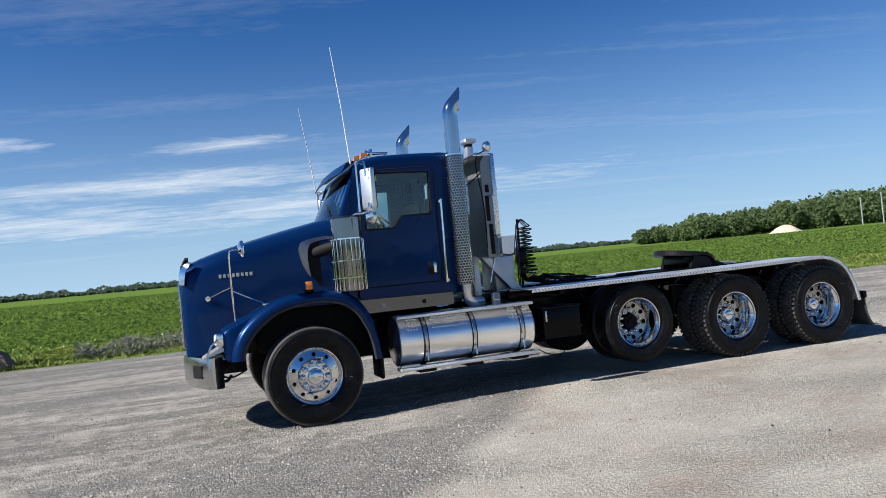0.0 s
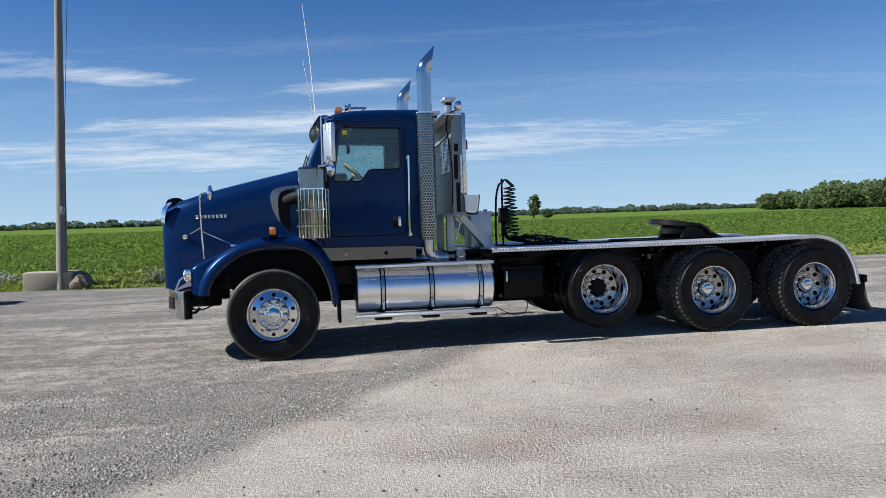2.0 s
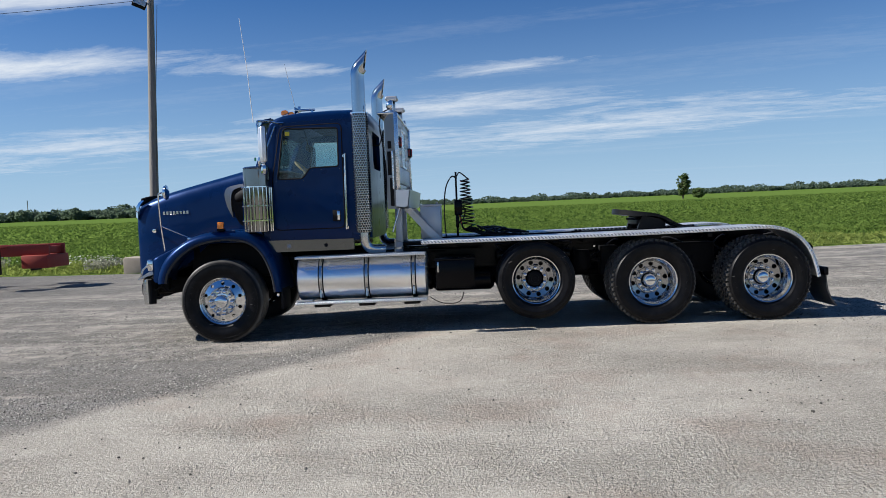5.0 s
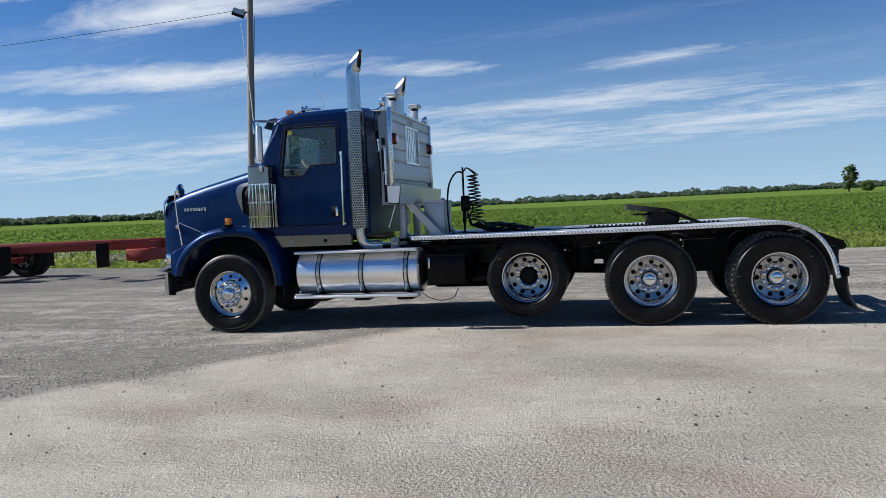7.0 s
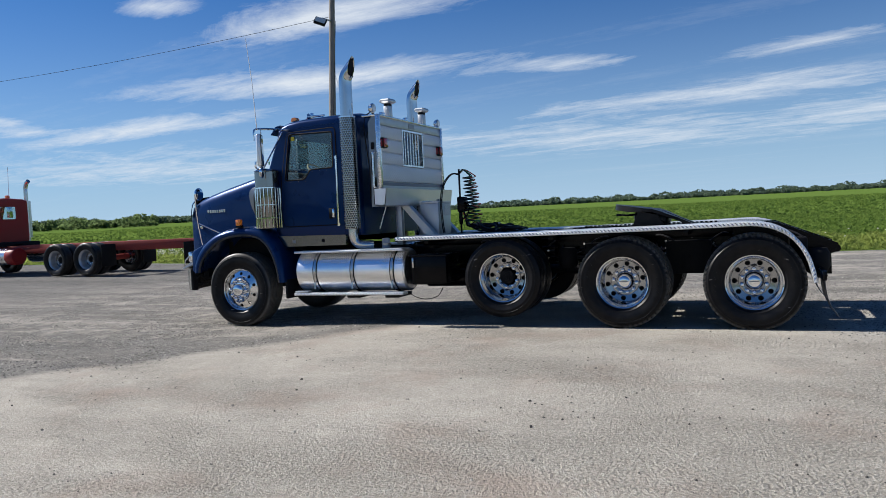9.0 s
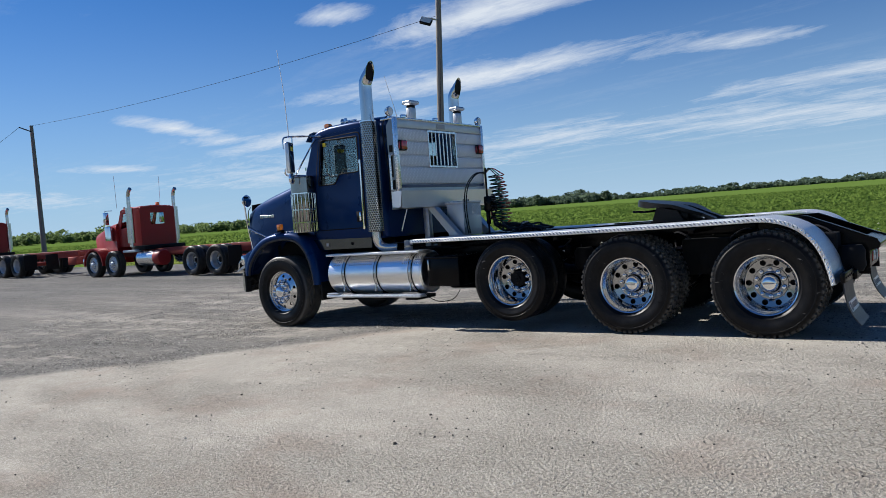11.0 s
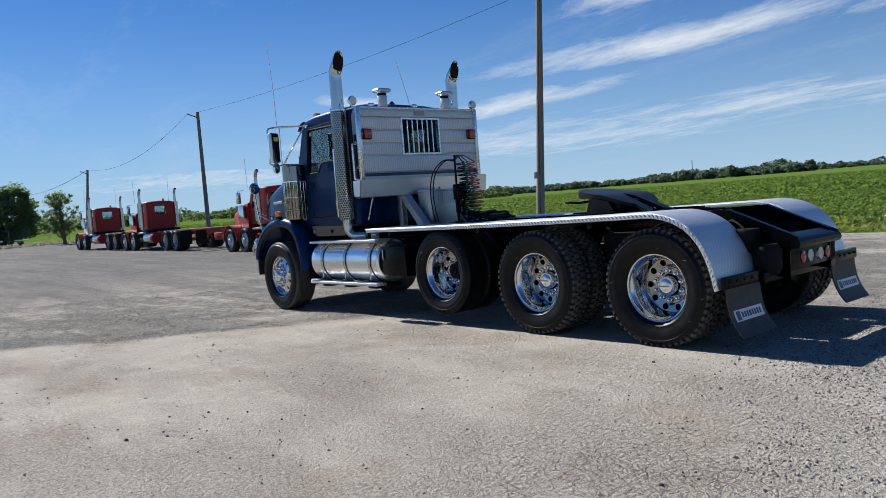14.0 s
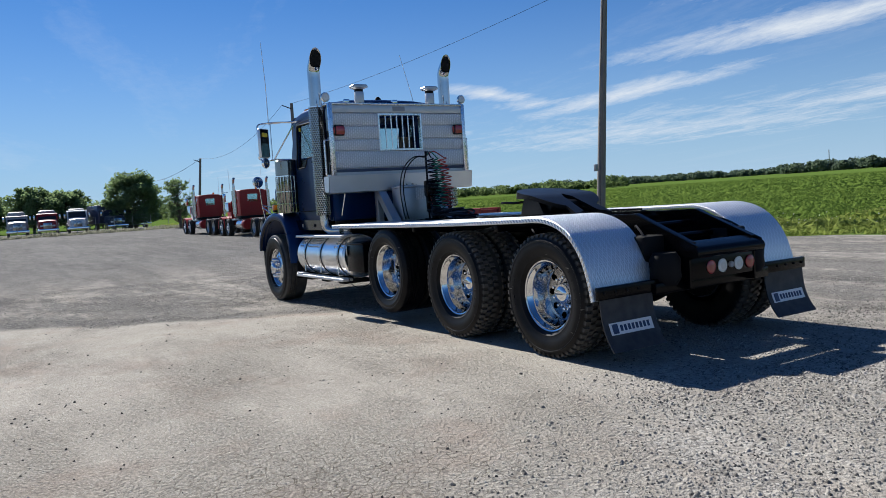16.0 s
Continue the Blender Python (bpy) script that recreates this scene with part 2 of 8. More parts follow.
def gravel(n, put):
    """The lot: packed pale crusher dust, and loose grey stone where the trucks turn in and behind the parked one."""
    s = n.put("ShaderNodeSeparateXYZ", Vector=n.world)
    x, y = s.outputs[0], s.outputs[1]
    mid, low = n.noise(n.world, 5.0, 6.0, 0.6), n.noise(n.world, 0.55, 5.0, 0.6, 0.4)
    patch, fine = n.noise(n.world, 1.6, 6.0, 0.66), n.noise(n.world, 26.0, 3.0, 0.6)
    wob = n.math("MULTIPLY", n.math("SUBTRACT", n.noise(n.world, 0.8, 6.0), 0.5), 0.9)
    # loose stone lies on the far side of the line from (-0.65, -4.6) to (2.7, -0.1), and behind the tail
    edge = n.math("ADD", n.math("SUBTRACT", n.math("MULTIPLY", n.math("ADD", y, 4.6), 0.60), n.math("MULTIPLY", n.math("ADD", x, 0.65), 0.80)), wob)
    loose = n.math("MAXIMUM", n.ramp(edge, -0.12, 0.22), n.ramp(n.math("ADD", y, wob), 1.4, 3.4))
    tail = n.ramp(n.math("ADD", n.math("MULTIPLY_ADD", y, 0.75, x), wob), 7.6, 8.8)
    def cells(scale):
        v = n.put("ShaderNodeTexVoronoi", Vector=n.world, Scale=scale)
        return v.outputs["Distance"], n.put("ShaderNodeSeparateXYZ", Vector=v.outputs["Color"]).outputs[0]
    d1, g1 = cells(38.0)
    d2, g2 = cells(110.0)
    sand = n.noise(n.world, 130.0, 3.0, 0.8)
    # packed dust with fine light and dark grit pressed into it
    pale = n.mix(n.ramp(low, 0.3, 0.75), rgb(0.326, 0.300, 0.257), rgb(0.418, 0.388, 0.335))
    pale = n.mix(n.math("MULTIPLY", n.ramp(g2, 0.66, 0.80), 0.30), pale, rgb(0.141, 0.128, 0.108))
    pale = n.mix(n.math("MULTIPLY", n.ramp(g2, 0.28, 0.12), 0.26), pale, rgb(0.733, 0.694, 0.622))
    pale = n.mix(n.math("MULTIPLY", n.ramp(sand, 0.50, 0.66), 0.32), pale, rgb(0.171, 0.156, 0.132))
    pale = n.mix(n.math("MULTIPLY", n.ramp(n.noise(n.world, 0.62, 6.0, 0.62), 0.52, 0.70), 0.55), pale, rgb(0.300, 0.226, 0.182))
    pale = n.mix(n.math("MULTIPLY", n.ramp(n.noise(n.world, 2.8, 5.0, 0.65), 0.52, 0.72), 0.40), pale, rgb(0.490, 0.456, 0.398))
    # patches where the dust is worn off the coarser grit
    worn = n.math("MULTIPLY", n.ramp(n.noise(n.scaled(n.world, (0.7, 1.5, 1.0)), 0.9, 6.0, 0.7), 0.50, 0.64), n.ramp(fine, 0.44, 0.60))
    pale = n.mix(n.math("MULTIPLY", worn, 0.50), pale, rgb(0.169, 0.152, 0.130))
    # clods and crumbs where wheels have scrubbed the crust, more of them towards the tail
    clod = n.noise(n.scaled(n.world, (1.0, 1.0, 1.0), loc=(2.0, 7.0, 0)), 34.0, 4.0, 0.62, 0.2)
    scrub = n.math("ADD", n.noise(n.scaled(n.world, (0.5, 1.1, 1.0), loc=(9.0, 1.0, 0)), 0.75, 6.0, 0.65), n.math("MULTIPLY", n.ramp(n.math("MULTIPLY_ADD", y, -0.45, x), 3.0, 12.0), 0.12))
    scrub = n.ramp(scrub, 0.47, 0.63)
    # the hollows between clods are darkened in colour, as shading of the relief
    clod_shade = n.math("MULTIPLY", scrub, n.ramp(clod, 0.53, 0.40))
    pale = n.mix(n.math("MULTIPLY", clod_shade, 0.45), pale, rgb(0.150, 0.134, 0.112))
    # a field of dried cracks beside the rear wheels
    web = n.put("ShaderNodeTexVoronoi", Vector=n.mix(0.06, n.world, n.put("ShaderNodeTexNoise", Vector=n.world, Scale=4.0, Detail=4.0).outputs["Color"], "ADD"), Scale=11.0)
    web.feature = "DISTANCE_TO_EDGE"
    away = n.math("ADD", n.math("POWER", n.math("SUBTRACT", x, 9.2), 2.0), n.math("POWER", n.math("ADD", y, 2.9), 2.0))
    dried = n.math("MULTIPLY", n.ramp(away, 2.6, 0.5), n.ramp(patch, 0.36, 0.52))
    crack = n.math("MULTIPLY", n.ramp(n.math("MULTIPLY_ADD", n.math("SUBTRACT", fine, 0.5), 0.10, web.outputs["Distance"]), 0.035, 0.008), dried)
    pale = n.mix(n.math("MULTIPLY", crack, 0.85), pale, rgb(0.129, 0.111, 0.086))
    # scaly crust: thin dark joints round small flakes, in patches
    flakes = n.put("ShaderNodeTexVoronoi", Vector=n.mix(0.05, n.world, n.put("ShaderNodeTexNoise", Vector=n.world, Scale=11.0, Detail=4.0).outputs["Color"], "ADD"), Scale=19.0)
    flakes.feature = "DISTANCE_TO_EDGE"
    scaly = n.ramp(n.noise(n.scaled(n.world, (0.6, 1.2, 1.0), loc=(4.0, 2.0, 0)), 0.8, 6.0, 0.7), 0.42, 0.56)
    joint = n.math("MULTIPLY", n.math("MULTIPLY", n.ramp(n.math("MULTIPLY_ADD", mid, 0.10, flakes.outputs["Distance"]), 0.12, 0.05), scaly), n.ramp(fine, 0.36, 0.52))
    pale = n.mix(n.math("MULTIPLY", joint, 0.12), pale, rgb(0.134, 0.121, 0.100))
    # loose crushed stone, dusted over in long streaks
    dark = n.mix(g1, rgb(0.068, 0.065, 0.058), rgb(0.285, 0.270, 0.249))
    dark = n.mix(n.math("MULTIPLY", n.ramp(d1, 0.45, 0.68), 0.6), dark, rgb(0.092, 0.085, 0.075))
    dark = n.mix(n.math("MULTIPLY", n.ramp(mid, 0.30, 0.7), 0.50), dark, rgb(0.228, 0.213, 0.190))
    track = n.noise(n.scaled(n.world, (0.16, 1.0, 1.0), rot=(0, 0, radians(-5))), 1.0, 6.0, 0.68, 0.5)
    streak = n.ramp(n.math("ADD", n.math("MULTIPLY_ADD", mid, 0.35, track), n.math("MULTIPLY", n.math("SUBTRACT", patch, 0.5), 0.5)), 0.63, 0.80)
    streak = n.math("MULTIPLY", streak, n.ramp(n.math("MAXIMUM", edge, n.math("SUBTRACT", y, 1.5)), 0.5, 1.6))
    dark = n.mix(n.math("MULTIPLY", streak, n.math("MULTIPLY_ADD", n.ramp(x, -14.0, -3.0), 0.62, 0.12)), dark, n.mix(patch, rgb(0.464, 0.422, 0.364), rgb(0.520, 0.466, 0.398)))
    dark = n.mix(n.math("MULTIPLY", n.ramp(x, -5.0, -15.0), 0.85), dark, rgb(0.098, 0.098, 0.099))
    ruts = n.noise(n.scaled(n.world, (0.12, 1.3, 1.0), rot=(0, 0, radians(12))), 1.0, 8.0, 0.72, 0.6)
    dark = n.mix(n.math("MULTIPLY", n.ramp(ruts, 0.50, 0.66), 0.30), dark, rgb(0.250, 0.242, 0.228))
    dark = n.mix(n.math("MULTIPLY", n.ramp(ruts, 0.47, 0.34), 0.45), dark, rgb(0.062, 0.062, 0.063))
    lanes = n.noise(n.scaled(n.world, (0.035, 0.22, 1.0), rot=(0, 0, radians(-8)), loc=(3.0, 5.0, 0)), 1.0, 9.0, 0.74, 0.8)
    dark = n.mix(n.math("MULTIPLY", n.ramp(lanes, 0.52, 0.64), 0.24), dark, rgb(0.235, 0.230, 0.222))
    dark = n.mix(n.math("MULTIPLY", n.ramp(lanes, 0.48, 0.36), 0.42), dark, rgb(0.066, 0.067, 0.070))
    blotch = n.noise(n.scaled(n.world, (0.5, 1.6, 1.0)), 1.0, 8.0, 0.75)
    dark = n.mix(n.math("MULTIPLY", n.ramp(blotch, 0.54, 0.68), 0.24), dark, rgb(0.300, 0.285, 0.262))
    dust = n.ramp(n.noise(n.world, 2.3, 6.0, 0.7), 0.30, 0.60)
    grey = n.mix(g1, rgb(0.186, 0.175, 0.156), rgb(0.466, 0.443, 0.402))
    grey = n.mix(n.math("MULTIPLY", n.ramp(mid, 0.42, 0.62), 0.7), grey, rgb(0.396, 0.370, 0.324))
    dark = n.mix(n.math("MULTIPLY", n.math("MULTIPLY", n.ramp(y, 4.0, 11.0), n.ramp(x, 3.0, -4.0)), 0.45), dark, rgb(0.112, 0.111, 0.110))
    bare = n.math("MULTIPLY_ADD", n.ramp(n.noise(n.scaled(n.world, (0.45, 1.3, 1.0), rot=(0, 0, radians(35))), 0.9, 6.0, 0.66), 0.44, 0.60), -0.85, 0.95)
    cover = n.math("MULTIPLY", loose, n.math("MULTIPLY_ADD", dust, -0.15, 0.98))
    colour = n.mix(n.math("MULTIPLY", tail, bare), pale, grey)
    colour = n.mix(cover, colour, dark)
    rough = n.math("MAXIMUM", cover, n.math("MULTIPLY", n.math("MULTIPLY", tail, bare), 0.7))
    stones = n.math("MULTIPLY", n.ramp(d1, 0.62, 0.05), n.math("MULTIPLY_ADD", rough, 1.0, 0.03))
    total = n.math("ADD", n.math("ADD", stones, n.math("MULTIPLY", n.ramp(d2, 0.6, 0.1), 0.30)), n.math("ADD", n.math("MULTIPLY", mid, 0.5), n.math("ADD", n.math("MULTIPLY", fine, n.math("MULTIPLY_ADD", worn, 0.9, 0.28)), n.math("MULTIPLY_ADD", clod, n.math("MULTIPLY_ADD", scrub, 2.8, 1.4), n.math("MULTIPLY", n.math("MAXIMUM", crack, n.math("MULTIPLY", joint, 0.4)), -0.5)))))
    put(Base_Color=colour, Roughness=0.95, Specular_IOR_Level=0.1, Normal=n.bump(total, 0.8, 0.016))


def crop_ground(n, put):
    s = n.put("ShaderNodeSeparateXYZ", Vector=n.world)
    rows = n.put("ShaderNodeTexWave", Vector=n.scaled(n.world, (0.25, 1.0, 1.0), rot=(0, 0, radians(8))), Scale=0.42, Distortion=5.0, Detail=3.0).outputs["Fac"]
    leafy, wide = n.noise(n.world, 2.6, 7.0, 0.72), n.noise(n.world, 0.02, 4.0)
    fleck = n.noise(n.world, 0.6, 6.0, 0.75)
    c = n.mix(n.ramp(leafy, 0.32, 0.68), rgb(0.082, 0.134, 0.027), rgb(0.106, 0.164, 0.037))
    c = n.mix(n.math("MULTIPLY", n.ramp(fleck, 0.42, 0.7), 0.25), c, rgb(0.128, 0.188, 0.046))
    c = n.mix(n.math("MULTIPLY", wide, 0.35), c, rgb(0.100, 0.154, 0.036))
    put(Base_Color=c, Roughness=0.9, Specular_IOR_Level=0.0, Normal=n.bump(n.math("ADD", leafy, n.math("MULTIPLY", rows, 0.3)), 0.4, 0.08))


def leafage(name, dark, light, through_=0.45):
    """Leaves: a dull face that lets part of the light through."""
    m = bpy.data.materials.new(name)
    m.use_nodes = True
    m.node_tree.nodes.clear()
    n = Nodes(m.node_tree)
    geo = n.put("ShaderNodeNewGeometry")
    t = n.math("MULTIPLY_ADD", n.noise(geo.outputs["Position"], 0.9, 3.0), 0.5, n.math("MULTIPLY", geo.outputs["Random Per Island"], 0.5))
    c = n.mix(t, rgb(*dark), rgb(*light))
    front = n.put("ShaderNodeBsdfDiffuse", Color=c, Roughness=0.6)
    back = n.put("ShaderNodeBsdfTranslucent", Color=n.mix(0.25, c, rgb(light[0] * 1.3, light[1] * 1.4, light[2])))
    both = n.tree.nodes.new("ShaderNodeMixShader")
    both.inputs[0].default_value = through_
    n.tree.links.new(front.outputs[0], both.inputs[1])
    n.tree.links.new(back.outputs[0], both.inputs[2])
    n.tree.links.new(both.outputs[0], n.put("ShaderNodeOutputMaterial").inputs[0])
    return m


def stone_mix(n, put):
    put(Base_Color=n.mix(n.math("POWER", n.chance, 1.5), rgb(0.11, 0.104, 0.093), rgb(0.42, 0.395, 0.352)), Roughness=0.9, Specular_IOR_Level=0.2)


def concrete(n, put):
    a, b = n.noise(n.world, 3.0, 6.0), n.noise(n.world, 45.0, 4.0)
    put(Base_Color=n.mix(a, rgb(0.22, 0.185, 0.14), rgb(0.35, 0.315, 0.26)), Roughness=0.92, Normal=n.bump(n.math("ADD", a, b), 0.4, 0.02))


BLUE = painted("dark_blue_paint", (0.0018, 0.020, 0.085), 0.28, 0.24, 0.001, 0.35, spec=0.07)
RED = painted("red_paint", (0.27, 0.008, 0.009), 0.45, 0.12, 0.03)
FRAME_RED = painted("red_frame_paint", (0.27, 0.024, 0.014), 0.6, 0.0, 0.15)
BLACK = painted("black_frame_paint", (0.002, 0.002, 0.003), 0.20, 0.0, 0.004, spec=0.13)
MATT = painted("matt_black", (0.005, 0.005, 0.006), 0.7, 0.0, 0.02, spec=0.2)
INNER = painted("cab_lining", (0.035, 0.035, 0.04), 0.8, 0.0, 0.1)
WHITE = painted("white_paint", (0.72, 0.73, 0.73), 0.4, 0.3, 0.12)
GREYP = painted("grey_paint", (0.30, 0.31, 0.32), 0.45, 0.2, 0.2)
NAVY = painted("navy_paint", (0.015, 0.03, 0.09), 0.4, 0.4, 0.15)
CHROME = metal("chrome", (0.86, 0.87, 0.88), 0.05, 0.03, bump=0.0)
CHROME_DULL = metal("worn_chrome", (0.62, 0.62, 0.61), 0.18, 0.10, bump=0.01)
ALU = metal("brushed_aluminium", (0.80, 0.81, 0.82), 0.24, 0.10, (0.6, 6, 6), 0.015, 5.0)
TANK = metal("polished_tank", (0.97, 0.97, 0.97), 0.30, 0.08, (0.5, 4, 4), 0.008, 4.0, 0.90)
ALU_DULL = metal("dull_aluminium", (0.62, 0.63, 0.64), 0.46, 0.14, (2, 2, 2), 0.03, 4.0)
# Darker copy of the wheel metal: the dish's shade is put into its colour.
STEEL_SHADED = metal("shaded_wheel_disc", (0.36, 0.365, 0.375), 0.10, 0.05, bump=0.0, freq=12)
STEEL = metal("polished_wheel", (0.74, 0.745, 0.75), 0.095, 0.04, bump=0.0, freq=12)
TREAD = plate("tread_plate", (0.92, 0.925, 0.93), 0.30)
RIBBED = embossed("embossed_sheet")
ALU_SMOOTH = metal("smooth_aluminium", (0.80, 0.81, 0.82), 0.40, 0.08, (0.6, 2, 2), 0.0, 2.0)
GREASE = painted("greasy_black_steel", (0.005, 0.005, 0.005), 0.36, 0.0, 0.05, dust=(0.05, 0.045, 0.04), spec=0.2)
RUBBER = rubber("tyre_rubber", (0.004, 0.004, 0.005), 0.03, True)
FLAP = rubber("flap_rubber", (0.035, 0.037, 0.042), 0.15)
HOSE = rubber("black_hose", (0.012, 0.012, 0.014), 0.05)
HOSE_RED = painted("red_hose", (0.42, 0.05, 0.035), 0.4, 0.2, 0.05)
HOSE_GREEN = painted("green_hose", (0.02, 0.19, 0.10), 0.4, 0.2, 0.05)
# Chrome with a darkened base that imitates reflections of dark surroundings.
DARK_CHROME = metal("dimmed_chrome", (0.27, 0.265, 0.26), 0.08, 0.04, bump=0.0)
SCOOP = metal("scoop_metal", (0.26, 0.265, 0.275), 0.32, 0.10, bump=0.0)
SHIELD = metal("heat_shield_chrome", (0.50, 0.50, 0.50), 0.16, 0.08, bump=0.0)
SKIRT = metal("skirt_steel", (0.16, 0.165, 0.17), 0.12, 0.06, bump=0.0)
STACK = metal("stack_chrome", (0.56, 0.57, 0.58), 0.07, 0.04, bump=0.0)
AMBER = lens("amber_lens", (0.85, 0.24, 0.015))
RED_LENS = lens("red_lens", (0.35, 0.02, 0.02))
CLEAR_LENS = lens("clear_lens", (0.62, 0.66, 0.66))
YELLOW = painted("yellow_sticker", (0.75, 0.62, 0.06), 0.5, 0.0, 0.0)
GLASS = glass("window_glass", (0.70, 0.80, 0.80))
MIRROR = metal("mirror", (0.16, 0.17, 0.18), 0.01, 0.0, bump=0.0)
WHEEL_TAN = painted("tan_wheel_rim", (0.34, 0.24, 0.12), 0.45, 0.1, 0.05)
TAN = painted("tan_vinyl", (0.16, 0.125, 0.085), 0.6, 0.0, 0.1)
WOOD = material("weathered_pole_wood", timber)
GRAVEL = material("lot_gravel", gravel)
CROP = material("crop_cover", crop_ground)
LEAF = leafage("crop_leaf", (0.090, 0.150, 0.030), (0.190, 0.262, 0.066), 0.45)
WEED = leafage("verge_weed", (0.13, 0.19, 0.04), (0.36, 0.40, 0.12))
DRY = leafage("dry_weed", (0.19, 0.20, 0.155), (0.36, 0.345, 0.29))
FLOWER = leafage("white_flower", (0.6, 0.6, 0.55), (0.8, 0.8, 0.75))
TREE_LEAF = leafage("tree_leaf", (0.080, 0.118, 0.050), (0.175, 0.228, 0.100), 0.5)
TREE_LIGHT = leafage("light_tree_leaf", (0.105, 0.155, 0.080), (0.235, 0.305, 0.155), 0.6)
# Greyer, bluer greens: the haze of distance is put into the leaf colour.
HAZED_LEAF = leafage("hazed_wood_leaf", (0.09, 0.125, 0.095), (0.15, 0.195, 0.14), 0.45)
BARK = painted("bark", (0.11, 0.085, 0.06), 0.9, 0.0, 0.2)
STONES = material("loose_stones", stone_mix)
DARK_STONES = material("dark_stones", lambda n, put: put(Base_Color=n.mix(n.chance, rgb(0.035, 0.033, 0.030), rgb(0.13, 0.12, 0.105)), Roughness=0.85, Specular_IOR_Level=0.2))
CONCRETE = material("old_concrete", concrete)
SOIL = painted("brown_boulder", (0.16, 0.125, 0.09), 0.95, 0.0, 0.5, spec=0.1)
SAND = painted("sand_heap", (0.52, 0.44, 0.33), 0.95, 0.0, 0.3)

# ---- mesh helpers ----


def whole(ob):
    """The place of an object, worked out along its parents."""
    m = ob.matrix_basis.copy()
    return whole(ob.parent) @ ob.matrix_parent_inverse @ m if ob.parent else m


def meshed(name, bm, mat, smooth=True, angle=35, fix=True):
    if fix:
        bmesh.ops.recalc_face_normals(bm, faces=bm.faces)
    me = bpy.data.meshes.new(name)
    bm.to_mesh(me)
    bm.free()
    me.materials.append(mat)
    if smooth:
        me.shade_smooth()
        me.set_sharp_from_angle(angle=radians(angle))
    return me


def part(name, bm, mat, parent, label="", smooth=True, angle=35, at=None):
    """One mesh object under a thing or a part. The bmesh is in world coordinates, or at the pose `at`."""
    me = bm if isinstance(bm, bpy.types.Mesh) else meshed(name, bm, mat, smooth, angle)
    ob = new(name, me)
    ob.parent = parent
    ob.matrix_parent_inverse = whole(parent).inverted()
    if at is not None:
        ob.matrix_basis = at
    return tagged(ob, label)


def thing(name, loc, label, category, group="", kind="", data=None):
    ob = new(name, data)
    ob.matrix_basis = loc if isinstance(loc, Matrix) else Matrix.Translation(loc)
    return tagged(ob, label, category, group, kind)


def face(bm, points):
    return bm.faces.new([bm.verts.new(p) for p in points])


def box(bm, lo, hi, bevel=0.0, segs=2):
    (x0, y0, z0), (x1, y1, z1) = lo, hi
    r = bmesh.ops.create_cube(bm, size=1.0)
    for v in r["verts"]:
        v.co = ((x0 + x1) / 2 + v.co.x * (x1 - x0), (y0 + y1) / 2 + v.co.y * (y1 - y0), (z0 + z1) / 2 + v.co.z * (z1 - z0))
    if bevel:
        edges = {e for v in r["verts"] for e in v.link_edges}
        bmesh.ops.bevel(bm, geom=list(edges), offset=bevel, segments=segs, affect="EDGES", profile=0.5)
    return bm


def boxed(lo, hi, bevel=0.0, segs=2):
    lo, hi = [min(a, b) for a, b in zip(lo, hi)], [max(a, b) for a, b in zip(lo, hi)]
    return box(bmesh.new(), lo, hi, bevel, segs)


def loft(bm, sections, closed=True, caps=True):
    """Skin over sections with equal counts of points; closed: each section is a ring."""
    rings = [[bm.verts.new(p) for p in s] for s in sections]
    n = len(rings[0])
    for a, b in zip(rings, rings[1:]):
        for i in range(n if closed else n - 1):
            j = (i + 1) % n
            bm.faces.new((a[i], a[j], b[j], b[i]))
    if caps and closed:
        bm.faces.new(rings[0][::-1])
        bm.faces.new(rings[-1])
    return bm


def lathe(bm, profile, segs=48, axis="y", centre=(0, 0, 0), close=False):
    """Turns a profile of (radius, along) round an axis."""
    def spin(r, h, a):
        c, s = r * math.cos(a), r * math.sin(a)
        p = {"y": (c, h, s), "z": (c, s, h), "x": (h, c, s)}[axis]
        return [p[i] + centre[i] for i in range(3)]
    rings = []
    for r, h in profile:
        if r < 1e-6:
            rings.append([bm.verts.new(spin(0, h, 0))] * segs)
        else:
            rings.append([bm.verts.new(spin(r, h, 2 * math.pi * i / segs)) for i in range(segs)])
    for a, b in zip(rings, rings[1:] + ([rings[0]] if close else [])):
        for i in range(segs):
            j = (i + 1) % segs
            corners = []
            for v in (a[i], a[j], b[j], b[i]):
                if v not in corners:
                    corners.append(v)
            if len(corners) > 2:
                bm.faces.new(corners)
    return bm


def smooth_line(points, steps=6):
    """A Catmull-Rom line through the points."""
    p = [np.array(tuple(q), float) for q in points]
    p = [2 * p[0] - p[1]] + p + [2 * p[-1] - p[-2]]
    out = []
    for i in range(1, len(p) - 2):
        for k in range(steps):
            t = k / steps
            out.append(0.5 * (2 * p[i] + (p[i + 1] - p[i - 1]) * t + (2 * p[i - 1] - 5 * p[i] + 4 * p[i + 1] - p[i + 2]) * t * t + (3 * p[i] - p[i - 1] - 3 * p[i + 1] + p[i + 2]) * t ** 3))
    out.append(p[-2])
    return [tuple(float(a) for a in q) for q in out]


